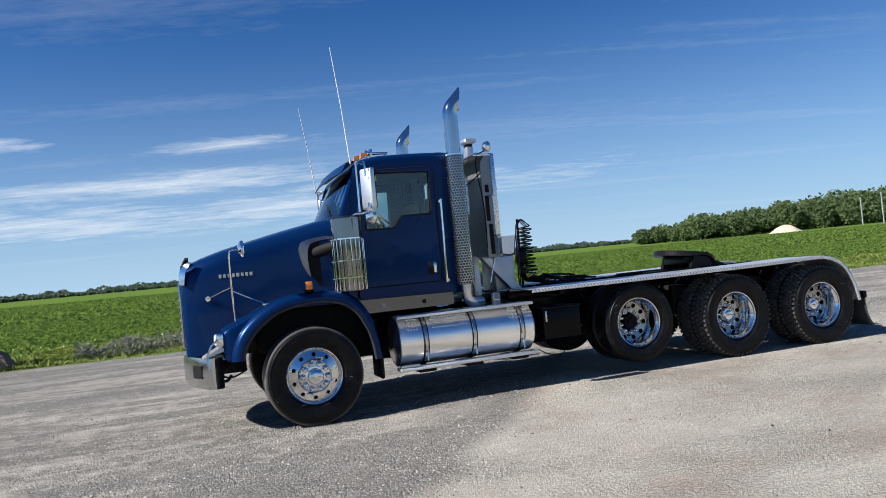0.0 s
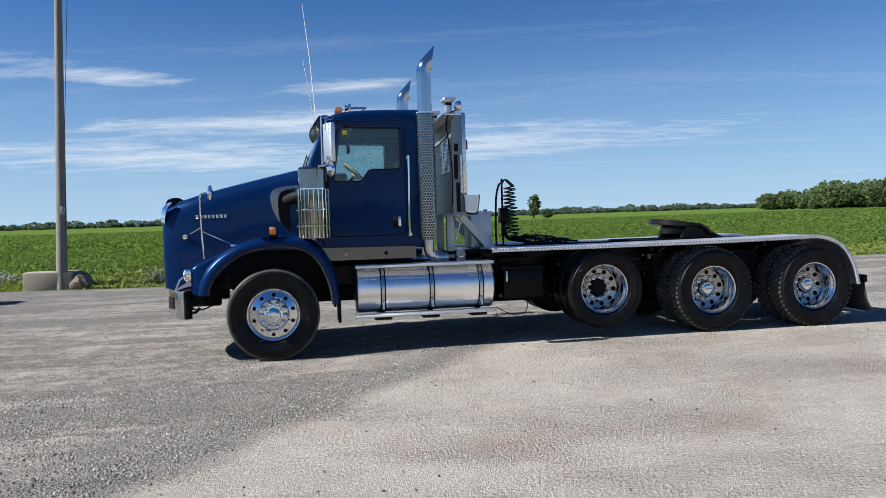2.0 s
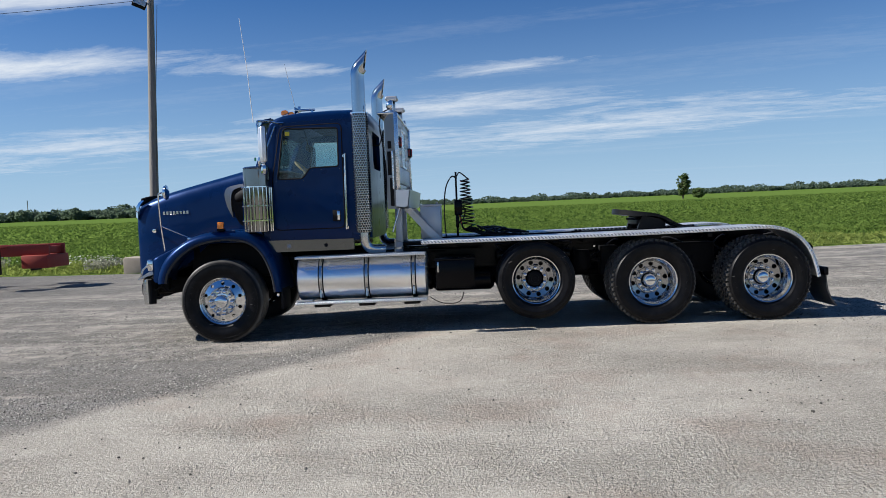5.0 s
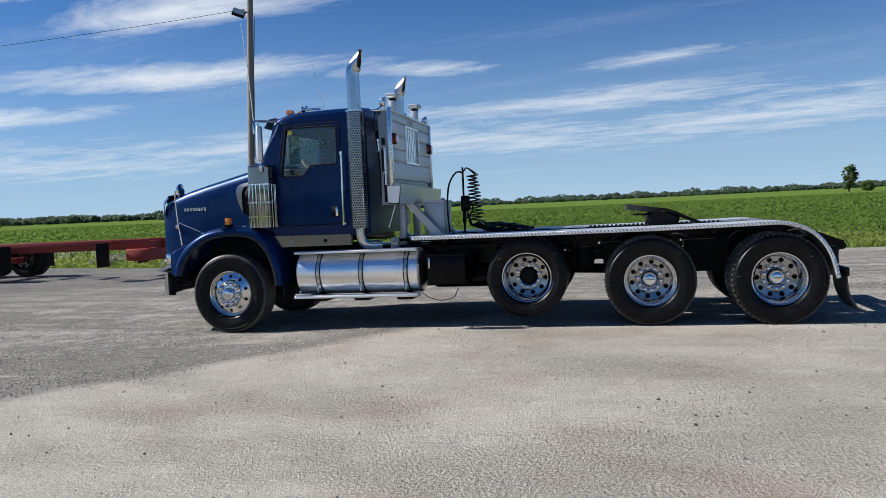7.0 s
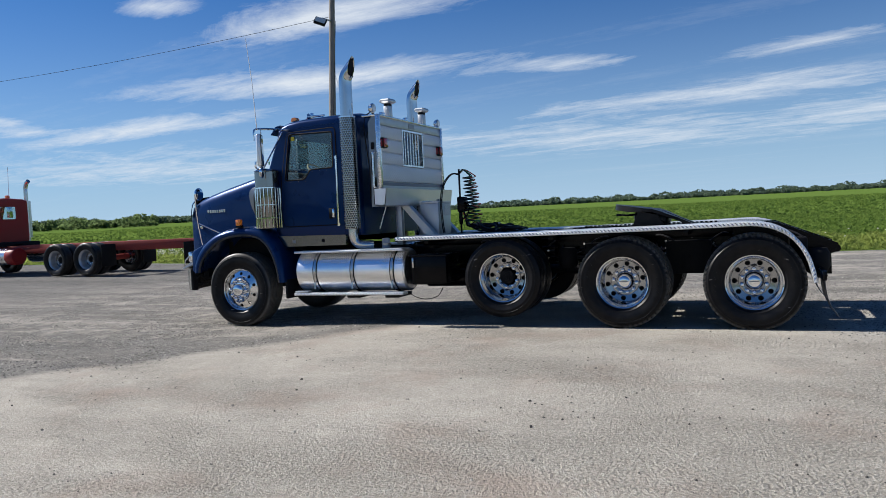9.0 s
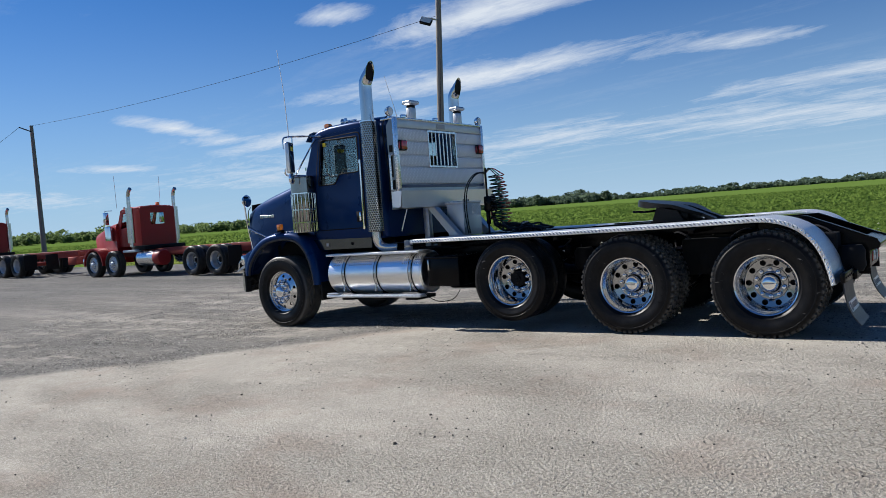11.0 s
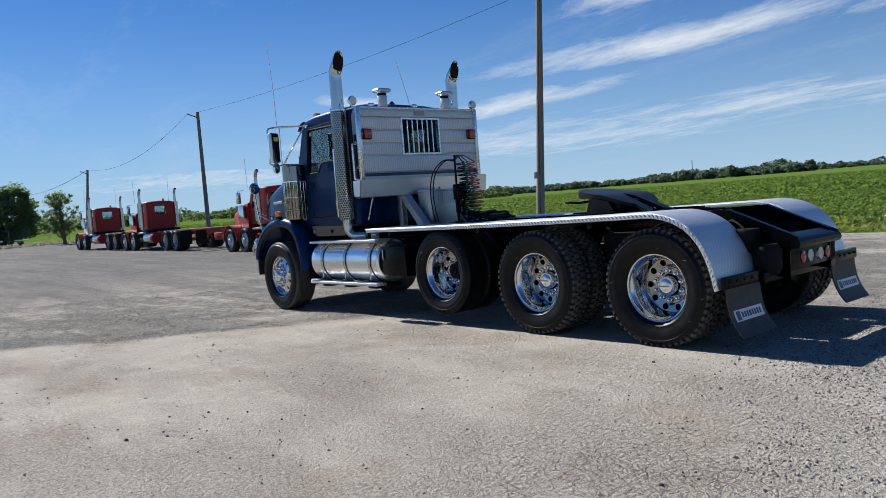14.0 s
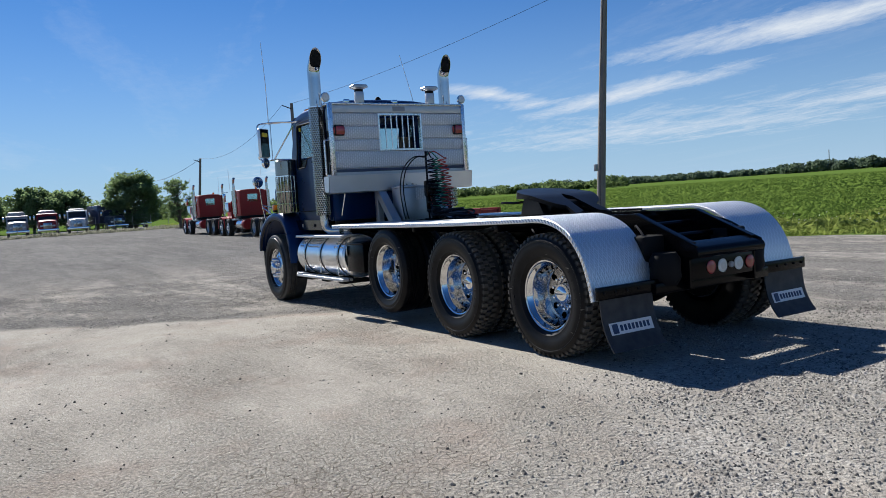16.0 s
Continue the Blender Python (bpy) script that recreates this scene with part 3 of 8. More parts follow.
def tube(bm, points, radius, segs=10, radii=None):
    pts = [Vector([float(a) for a in p]) for p in points]
    rings, side = [], None
    for i, p in enumerate(pts):
        ahead = (pts[min(i + 1, len(pts) - 1)] - pts[max(i - 1, 0)]).normalized()
        side = (side - ahead * side.dot(ahead)).normalized() if side else ahead.orthogonal().normalized()
        other = ahead.cross(side)
        r = float(radii[i] if radii else radius)
        rings.append([p + r * (math.cos(2 * math.pi * k / segs) * side + math.sin(2 * math.pi * k / segs) * other) for k in range(segs)])
    return loft(bm, rings)


def tubed(points, radius, segs=10, radii=None):
    return tube(bmesh.new(), points, radius, segs, radii)


def slab(bm, outer, y0, y1, holes=()):
    """A sheet from an outline in x and z, with holes, y0 to y1 thick."""
    edges = []
    for loop in (outer, *holes):
        vs = [bm.verts.new((x, y0, z)) for x, z in loop]
        edges += [bm.edges.new((a, b)) for a, b in zip(vs, vs[1:] + vs[:1])]
    made = bmesh.ops.triangle_fill(bm, use_beauty=True, use_dissolve=False, edges=edges)
    faces = [f for f in made["geom"] if isinstance(f, bmesh.types.BMFace)]
    ext = bmesh.ops.extrude_face_region(bm, geom=faces)
    for v in ext["geom"]:
        if isinstance(v, bmesh.types.BMVert):
            v.co.y += y1 - y0
    return bm


def rounded(points, r, steps=4):
    """An outline with its corners rounded off."""
    out, n = [], len(points)
    for i in range(n):
        a, b, c = (np.array(points[j % n], float) for j in (i - 1, i, i + 1))
        u, v = (a - b) / np.linalg.norm(a - b), (c - b) / np.linalg.norm(c - b)
        k = min(r, 0.45 * np.linalg.norm(a - b), 0.45 * np.linalg.norm(c - b))
        for s in range(steps + 1):
            t = s / steps
            out.append(tuple((1 - t) ** 2 * (b + u * k) + 2 * t * (1 - t) * b + t * t * (b + v * k)))
    return out


def ease(t):
    t = min(max(t, 0.0), 1.0)
    return t * t * (3 - 2 * t)


def height(x, y):
    """The land: flat under the trucks, then rising a little on all sides."""
    d = math.hypot(x - 6, y + 6)
    return -0.05 * ease((2.4 - x) / 2.0) * ease((x + 14) / 6) * ease((y + 5) / 4) + 0.0098 * 4 * math.log1p(math.exp(min((d - 18) / 4, 40))) if d < 150 else 0.0098 * (d - 18)

# ---- ground ----
LOT_EDGE = 13.4


def edge_y(x):
    """Where the gravel ends and the verge begins."""
    return LOT_EDGE + 0.35 * noise.noise((x * 0.21, 3.0, 0)) + (0.12 * (-x - 6) if -20 < x < -6 else (1.68 if x <= -20 else 0))


def make_ground():
    bm = bmesh.new()
    near = [i * 1.0 for i in range(-60, -16)] + [-16 + i * 0.4 for i in range(55)] + [i * 1.0 for i in range(6, 61)]
    far = [66, 74, 85, 100, 120, 150, 190, 240, 320, 450, 700, 1100, 1800, 3000]
    xs = [-f for f in reversed(far)] + near + far
    ys = [-f for f in reversed(far)] + [i * 2.0 for i in range(-30, -3)] + [-6 + i * 0.5 for i in range(37)] + [None] + [14.5 + i * 1.5 for i in range(0, 30)] + [f for f in far if f > 62]
    grid, cut = [], ys.index(None)
    for j, y in enumerate(ys):
        row = []
        for x in xs:
            yy = edge_y(x) if y is None else (max(y, edge_y(x) + 0.4 + 0.3 * (j - cut)) if j > cut else min(y, edge_y(x) - 0.5))
            row.append(bm.verts.new((x, yy, height(x, yy))))
        grid.append(row)
    for j in range(len(ys) - 1):
        for i in range(len(xs) - 1):
            f = bm.faces.new((grid[j][i], grid[j][i + 1], grid[j + 1][i + 1], grid[j + 1][i]))
            # the lot ends at the verge; far to the side it gives way to fields as well
            f.material_index = 0 if j < cut and -101 < xs[i] < 90 and -100 < (ys[j] or 0) else 1
    me = meshed("ground", bm, GRAVEL, True, 80, fix=False)
    me.materials.append(CROP)
    return tagged(new("ground", me), "flat gravel truck lot running out into a green crop field", "ground", kind="structure")


make_ground()

# ---- wheels ----


def holed_ring(bm, r0, r1, y0, y1, count, hole_r, hole_at, turn=0.0, flip=False):
    """A ring of sheet between two radii with round holes through it, y0 at r0 and y1 at r1."""
    step = 2 * math.pi / count
    for k in range(count):
        mid = turn + k * step
        half_a, pts_o, pts_i = step / 2, [], []
        for q in range(16):
            a = 2 * math.pi * q / 16 + math.pi / 4
            c, s = math.cos(a), math.sin(a)
            m = max(abs(c), abs(s))
            u, v = c / m, s / m
            r_out = hole_at + (v * (r1 - hole_at) if v > 0 else v * (hole_at - r0))
            pts_o.append((mid + u * half_a, r_out))
            pts_i.append((mid + c * hole_r / hole_at, hole_at + s * hole_r))
        def spot(a, r, dy=0.0):
            t = (r - r0) / (r1 - r0)
            return bm.verts.new((r * math.cos(a), y0 + (y1 - y0) * t + dy, r * math.sin(a)))
        o = [spot(*p) for p in pts_o]
        i = [spot(*p) for p in pts_i]
        b = [spot(p[0], p[1], 0.025) for p in pts_i]
        for q in range(16):
            w_ = (q + 1) % 16
            bm.faces.new((o[q], o[w_], i[w_], i[q]))
            bm.faces.new((i[q], i[w_], b[w_], b[q]))
    return bm


BULGE = 0.045                          # how far a tyre stands out past its rim


def tyre_mesh(R, width, rim, lugs):
    """A tyre with its outer side at y = 0, its axle along y. lugs: deep shoulder blocks of a drive tyre."""
    bm = bmesh.new()
    w, s = width, R - 0.022 if lugs else R - 0.008
    prof = [(rim - 0.012, BULGE + 0.030), (rim + 0.004, BULGE + 0.012), (rim + 0.015, BULGE - 0.004), (rim + 0.040, BULGE - 0.022), (rim + 0.050, BULGE - 0.022), (rim + 0.080, 0.012), (rim + 0.110, 0.004), (R - 0.108, 0.002), (R - 0.078, 0.006), (R - 0.074, 0.003), (R - 0.062, 0.004), (R - 0.058, 0.010), (s - 0.022, 0.020), (s - 0.004, 0.038), (s, 0.06)]
    if not lugs:
        for g in (0.09, 0.125, 0.16, 0.195):
            prof += [(s, g - 0.006), (s - 0.012, g - 0.004), (s - 0.012, g + 0.004), (s, g + 0.006)]
    prof += [(s, w - 0.06), (s - 0.004, w - 0.034), (s - 0.022, w - 0.016), (R - 0.07, w - 0.010), (rim + 0.05, w - 0.004), (rim - 0.012, w - 0.03)]
    lathe(bm, prof, 72)
    # raised letters of no reading on the side: small bars
    for k in range(18):
        if k % 9 in (0, 1, 2, 3):
            a = 2 * math.pi * k / 18 * 0.55 + (1.1 if k >= 9 else 0)
            for r0 in (rim + 0.075,):
                m = Matrix.Rotation(-a, 4, "Y") @ Matrix.Translation((r0 + 0.045, 0.003, 0))
                r = bmesh.ops.create_cube(bm, size=1.0)
                for v in r["verts"]:
                    v.co = m @ Vector((v.co.x * 0.028, v.co.y * 0.006, v.co.z * 0.02))
    return meshed("tyre", bm, RUBBER, True, 32, fix=False)


def tread_mesh(R, width):
    """The four staggered rows of shoulder and centre blocks of a drive tyre."""
    bm = bmesh.new()
    w, s = width, R - 0.022
    n = 52
    for k in range(n):
        for row in range(4):
            a = 2 * math.pi * (k + 0.5 * (row % 2)) / n
            d = math.pi / n * 0.62
            y0 = [0.014, 0.082, 0.148, w - 0.066][row] + (0.004 if row in (0, 3) else 0)
            y1 = y0 + [0.060, 0.055, 0.055, 0.052][row]
            inner = s - (0.035 if row in (0, 3) else 0.004)
            def at(r, aa, y):
                return bm.verts.new((r * math.cos(aa), y, r * math.sin(aa)))
            lo = [at(inner, a - d, y0), at(inner, a + d, y0), at(inner, a + d, y1), at(inner, a - d, y1)]
            e0 = 0.010 if row == 0 else 0
            e1 = 0.010 if row == 3 else 0
            hi = [at(R - e0, a - d * 0.85, y0 + e0), at(R - e0, a + d * 0.85, y0 + e0), at(R - e1, a + d * 0.85, y1 - e1), at(R - e1, a - d * 0.85, y1 - e1)]
            bm.faces.new(hi)
            for q in range(4):
                z_ = (q + 1) % 4
                bm.faces.new((lo[q], lo[z_], hi[z_], hi[q]))
    return meshed("tread", bm, RUBBER, False, fix=False)


def deep_rim_mesh(rim):
    """The outer wheel of a dual pair: a deep dish with ten hand holes."""
    bm = bmesh.new()
    lathe(bm, [(rim - 0.010, 0.055), (rim + 0.006, 0.030), (rim + 0.012, 0.014), (rim + 0.004, 0.008), (rim - 0.008, 0.014), (rim - 0.016, 0.036), (rim - 0.036, 0.056), (rim - 0.042, 0.075), (rim - 0.046, 0.222), (rim - 0.058, 0.245)], 64)
    return meshed("rim", bm, STEEL, True, 40, fix=False)


def disc_mesh(rim):
    """The disc deep inside a dual wheel, with ten hand holes; the dish's shade is in its colour."""
    bm = bmesh.new()
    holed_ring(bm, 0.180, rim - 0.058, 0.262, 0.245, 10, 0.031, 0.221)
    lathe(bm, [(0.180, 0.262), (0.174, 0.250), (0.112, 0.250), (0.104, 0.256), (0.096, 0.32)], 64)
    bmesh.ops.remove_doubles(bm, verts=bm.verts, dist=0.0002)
    return meshed("wheel_disc", bm, STEEL_SHADED, True, 40, fix=False)


def steer_rim_mesh(rim):
    bm = bmesh.new()
    lathe(bm, [(rim - 0.010, 0.075), (rim + 0.006, 0.040), (rim + 0.012, 0.018), (rim + 0.004, 0.010), (rim - 0.006, 0.016), (rim - 0.014, 0.040), (rim - 0.022, 0.050)], 64)
    holed_ring(bm, 0.192, rim - 0.022, 0.012, 0.050, 10, 0.024, 0.245)
    lathe(bm, [(0.192, 0.012), (0.184, 0.004), (0.176, 0.006), (0.170, -0.004), (0.112, -0.008), (0.104, 0.02)], 64)
    bmesh.ops.remove_doubles(bm, verts=bm.verts, dist=0.0002)
    return meshed("rim", bm, STEEL, True, 40, fix=False)


def nut_mesh(k=1.0):
    bm = bmesh.new()
    lathe(bm, [(0.024 * k, 0.004), (0.021 * k, -0.006), (0.019 * k, -0.018), (0.016 * k, -0.026), (0.012 * k, -0.028), (0.011 * k, -0.044 * k), (0.0, -0.050 * k)], 12)
    return meshed("lug_nut", bm, CHROME, True, 40, fix=False)


def nut_cover_mesh():
    """A tall rounded chrome cover over a wheel nut."""
    bm = bmesh.new()
    lathe(bm, [(0.034, 0.006), (0.034, -0.004), (0.029, -0.010), (0.030, -0.034), (0.026, -0.048), (0.016, -0.058), (0.0, -0.062)], 16)
    return meshed("lug_nut", bm, CHROME, True, 50, fix=False)


def cover_mesh(r0, depth, flange=0.0):
    bm = bmesh.new()
    lathe(bm, [(r0 + flange, 0.02), (r0 + flange, 0.006), (r0, 0.004), (r0, -depth * 0.5), (r0 * 0.96, -depth * 0.72), (r0 * 0.75, -depth * 0.93), (r0 * 0.4, -depth), (0, -depth * 1.02)], 40)
    return meshed("hub", bm, CHROME, True, 60, fix=False)


def open_hub_mesh():
    bm = bmesh.new()
    lathe(bm, [(0.098, 0.03), (0.098, -0.03), (0.090, -0.036), (0.055, -0.038), (0.050, -0.055), (0.022, -0.056), (0.02, -0.068), (0, -0.07)], 32)
    return meshed("hub", bm, MATT, True, 40, fix=False)


def drum_mesh():
    bm = bmesh.new()
    lathe(bm, [(0.0, 0.0), (0.23, 0.0), (0.245, 0.02), (0.245, 0.30), (0.0, 0.30)], 32)
    return meshed("brake_drum", bm, MATT, True, 40, fix=False)


def badge_mesh(w_):
    bm = bmesh.new()
    box(bm, (-w_, -0.003, -0.006), (w_, 0.003, 0.006), 0.002, 1)
    return meshed("badge", bm, GREYP, False)


RIM = 0.318
M_DRIVE, M_STEER, M_LIFT = tyre_mesh(0.566, 0.325, RIM, True), tyre_mesh(0.574, 0.40, RIM, False), tyre_mesh(0.532, 0.32, RIM, False)
M_TREAD = tread_mesh(0.566, 0.325)
M_PLAIN = tyre_mesh(0.548, 0.32, RIM, False)
M_DISC, M_RIM, M_SRIM, M_NUT, M_NUT_COVER = disc_mesh(RIM), deep_rim_mesh(RIM), steer_rim_mesh(RIM), nut_mesh(1.3), nut_cover_mesh()
M_CAP, M_SCAP, M_OPEN, M_DRUM = cover_mesh(0.092, 0.095), cover_mesh(0.092, 0.085, 0.020), open_hub_mesh(), drum_mesh()
M_BADGE = badge_mesh(0.055)


def dulled(me):
    """The same wheel in dull painted metal."""
    me = me.copy()
    me.materials[0] = ALU_DULL
    return me


M_SRIM_DULL, M_SCAP_DULL, M_RIM_DULL = dulled(M_SRIM), dulled(M_SCAP), dulled(M_RIM)


def wheel(parent, m, tyre, rim, hub, drop, hub_in, nuts_r=0.143, nut_y=0.250, drum=True, turn=0.0, label="", badge=0.0):
    """A wheel at the pose m, its outer side towards -y: rim, with tyre, hub, nuts and drum under it."""
    base = part("wheel", rim, None, parent, label, at=m @ Matrix.Rotation(turn, 4, "Y"))
    spin = m @ Matrix.Rotation(turn, 4, "Y")
    def sub(name, mesh, at, tag=""):
        ob = new(name, mesh)
        ob.parent, ob.matrix_basis = base, at
        return tagged(ob, tag)
    sub("tyre", tyre, Matrix.Translation((0, drop - BULGE, 0)), "black rubber tyre")
    if tyre is M_DRIVE:
        tagged(sub("tread", M_TREAD, Matrix.Translation((0, drop - BULGE, 0))), "deep dusty tread blocks", kind="stuff")
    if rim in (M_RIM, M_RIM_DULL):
        sub("wheel_disc", M_DISC, Matrix.Identity(4), "polished disc with hand holes, darkened for the dish's shade")
    if hub:
        sub("hub", hub, Matrix.Translation((0, hub_in, 0)))
        for k in range(10):
            a = 2 * math.pi * (k + 0.5) / 10
            sub("lug_nut", M_NUT_COVER if nut_y < 0.1 else M_NUT, Matrix.Translation((nuts_r * math.cos(a), nut_y, nuts_r * math.sin(a))))
        if badge:
            sub("badge", M_BADGE, Matrix.Rotation(-turn, 4, "Y") @ Matrix.Translation((0, badge, 0)))
    if drum:
        sub("brake_drum", M_DRUM, Matrix.Translation((0, 0.30, 0)))
    return base


def side(y, far):
    return 2 * YC - y if far else y


def wheel_pose(x, y, z, far):
    return pose(x, 2 * YC - y, z, 0, 0, 180) if far else pose(x, y, z)


# ---- the blue tractor ----
truck = thing("semi_truck", (3.4, YC, 0), "dark blue day-cab semi tractor with chrome stacks parked on gravel", "truck")

for far in (False, True):
    wheel(truck, wheel_pose(0.0, 0.062, 0.520, far), M_STEER, M_SRIM, M_SCAP, 0.0, -0.012, 0.143, -0.010, turn=0.35, label="polished steer wheel with chrome hub and nuts", badge=-0.095)
    for x, z, t, h, tt in ((4.275, 0.650, M_LIFT, M_OPEN, 0.1), (5.83, 0.570, M_DRIVE, M_CAP, 0.45), (7.345, 0.556, M_DRIVE, M_CAP, 0.0)):
        wheel(truck, wheel_pose(x, 0.0, z, far), t, M_RIM, h, 0.0, 0.235, turn=tt,
              label="raised lift-axle dual wheel with bare dark hub" if h is M_OPEN else "polished dual wheel with chrome hub cap", badge=0.0 if h is M_OPEN else 0.137)
        wheel(truck, wheel_pose(x, 0.335, z, far), t, M_RIM, None, 0.0, 0.0, drum=False, turn=tt + 0.2)
for x, z in ((4.275, 0.650), (5.83, 0.570), (7.345, 0.556)):
    bm = tubed([(x, 0.5, z), (x, 2.12, z)], 0.075, 14)
    if x > 5:
        lathe(bm, [(0.0, -0.24), (0.13, -0.22), (0.20, -0.10), (0.21, 0.05), (0.14, 0.2), (0.0, 0.24)], 20, "x", (x, YC, z))
    part("axle", bm, MATT, truck)
bm = tubed([(0, 0.35, 0.50), (0, 2.27, 0.50)], 0.055, 10)
part("axle", bm, MATT, truck)
# frame rails, cross members and the sloped tail
for far in (False, True):
    bm = bmesh.new()
    y0, y1 = side(0.87, far), side(0.96, far)
    slab(bm, [(-1.25, 0.80), (-1.25, 1.02), (2.4, 1.06), (7.2, 1.12), (7.2, 0.80)], y0, y1)
    part("frame_rail", bm, BLACK, truck, smooth=False)
    bm = bmesh.new()
    slab(bm, [(7.08, 1.04), (7.08, 1.215), (7.62, 1.228), (8.30, 0.945), (8.30, 0.85), (8.22, 0.82), (8.22, 0.57), (7.98, 0.57), (7.7, 0.76), (7.08, 0.80)], side(0.868, far), side(0.886, far))
    slab(bm, [(7.08, 1.203), (7.08, 1.217), (7.62, 1.231), (8.24, 0.971), (8.24, 0.957), (7.62, 1.216)], side(0.886, far), side(0.935, far))
    part("tail_plate", bm, BLACK, truck, "black sloped side plate of the frame tail", smooth=False)
    for k in range(7):
        part("bolt", tubed([(7.3 + 0.115 * k, side(0.870, far), 0.86 + 0.10 * (k % 2)), (7.3 + 0.115 * k, side(0.845, far), 0.86 + 0.10 * (k % 2))], 0.014, 6), CHROME_DULL, truck)
    for x0, x1 in ((5.25, 5.5), (6.3, 6.85), (7.75, 7.95)):
        bm = boxed((x0, side(0.62, far), 0.62), (x1, side(0.90, far), 1.04), 0.02)
        part("hanger", bm, MATT, truck)
    bm = bmesh.new()
    for k in range(3):
        slab(bm, [(5.05, 0.84 + 0.02 * k), (5.86, 0.72 + 0.02 * k), (6.62, 0.80 + 0.02 * k), (7.38, 0.72 + 0.02 * k), (8.02, 0.84 + 0.02 * k), (8.02, 0.855 + 0.02 * k), (7.38, 0.735 + 0.02 * k), (6.62, 0.815 + 0.02 * k), (5.86, 0.735 + 0.02 * k), (5.05, 0.855 + 0.02 * k)], side(0.70, far), side(0.80, far))
    part("leaf_spring", bm, MATT, truck, smooth=False)
    for i in range(11):
        x = 5.2 + 0.27 * i
        bm = tubed([(x, side(0.862, far), 1.03), (x, side(0.835, far), 1.03)], 0.016, 6)
        part("bolt", bm, CHROME, truck)
for x, z in ((7.55, 1.10), (7.8, 1.0), (7.95, 0.86)):
    part("cross_tube", tubed([(x, 0.95, z), (x, 1.68, z)], 0.03, 10), BLACK, truck)
for x in (-0.9, 1.2, 2.7, 3.7, 5.0, 6.6, 7.3):
    part("cross_member", boxed((x - 0.06, 0.96, 0.80), (x + 0.06, 1.66, 1.02), 0.01), BLACK, truck)
bm = bmesh.new()
slab(bm, rounded([(8.17, 0.93), (8.17, 0.982), (8.30, 0.93), (8.325, 0.90), (8.325, 0.865), (8.30, 0.835), (8.17, 0.845)], 0.02, 3), 0.862, 2 * YC - 0.862)
part("tail_bar", bm, BLACK, truck, "black rounded tail cross bar")
part("tail_panel", boxed((8.195, 0.886, 0.64), (8.215, 2 * YC - 0.886, 0.85), 0.006), BLACK, truck, "black recessed lamp panel")
for y, mat, lab in ((1.10, RED_LENS, "round red tail lamp"), (1.25, CLEAR_LENS, "round clear lamp"), (1.47, CLEAR_LENS, "round clear lamp"), (1.63, RED_LENS, "round red tail lamp")):
    bm = lathe(bmesh.new(), [(0.060, 8.21), (0.060, 8.222), (0.052, 8.226), (0.050, 8.222), (0.03, 8.227), (0, 8.229)], 24, "x", (0, y + 0.05, 0.735))
    part("tail_lamp", bm, mat, truck, lab)
part("hitch_bolt", lathe(bmesh.new(), [(0.028, 8.21), (0.028, 8.235), (0, 8.24)], 12, "x", (0, 1.41, 0.735)), GREYP, truck)
part("tow_bar", boxed((8.02, 0.55, 0.55), (8.13, 2.07, 0.65), 0.012), BLACK, truck)
# body of the drive line and tanks between the rails
part("gearbox", boxed((0.2, 1.03, 0.55), (1.9, 1.59, 1.15), 0.12, 3), MATT, truck)
part("prop_shaft", tubed([(1.9, 1.31, 0.75), (5.8, 1.31, 0.62)], 0.07, 12), MATT, truck)
for x, y in ((2.25, 0.95), (3.1, 0.7), (3.7, 1.7)):
    part("air_tank", lathe(bmesh.new(), [(0, -0.45), (0.10, -0.43), (0.14, -0.38), (0.14, 0.38), (0.10, 0.43), (0, 0.45)], 20, "x", (x + 0.2, y, 0.62)), BLACK, truck)

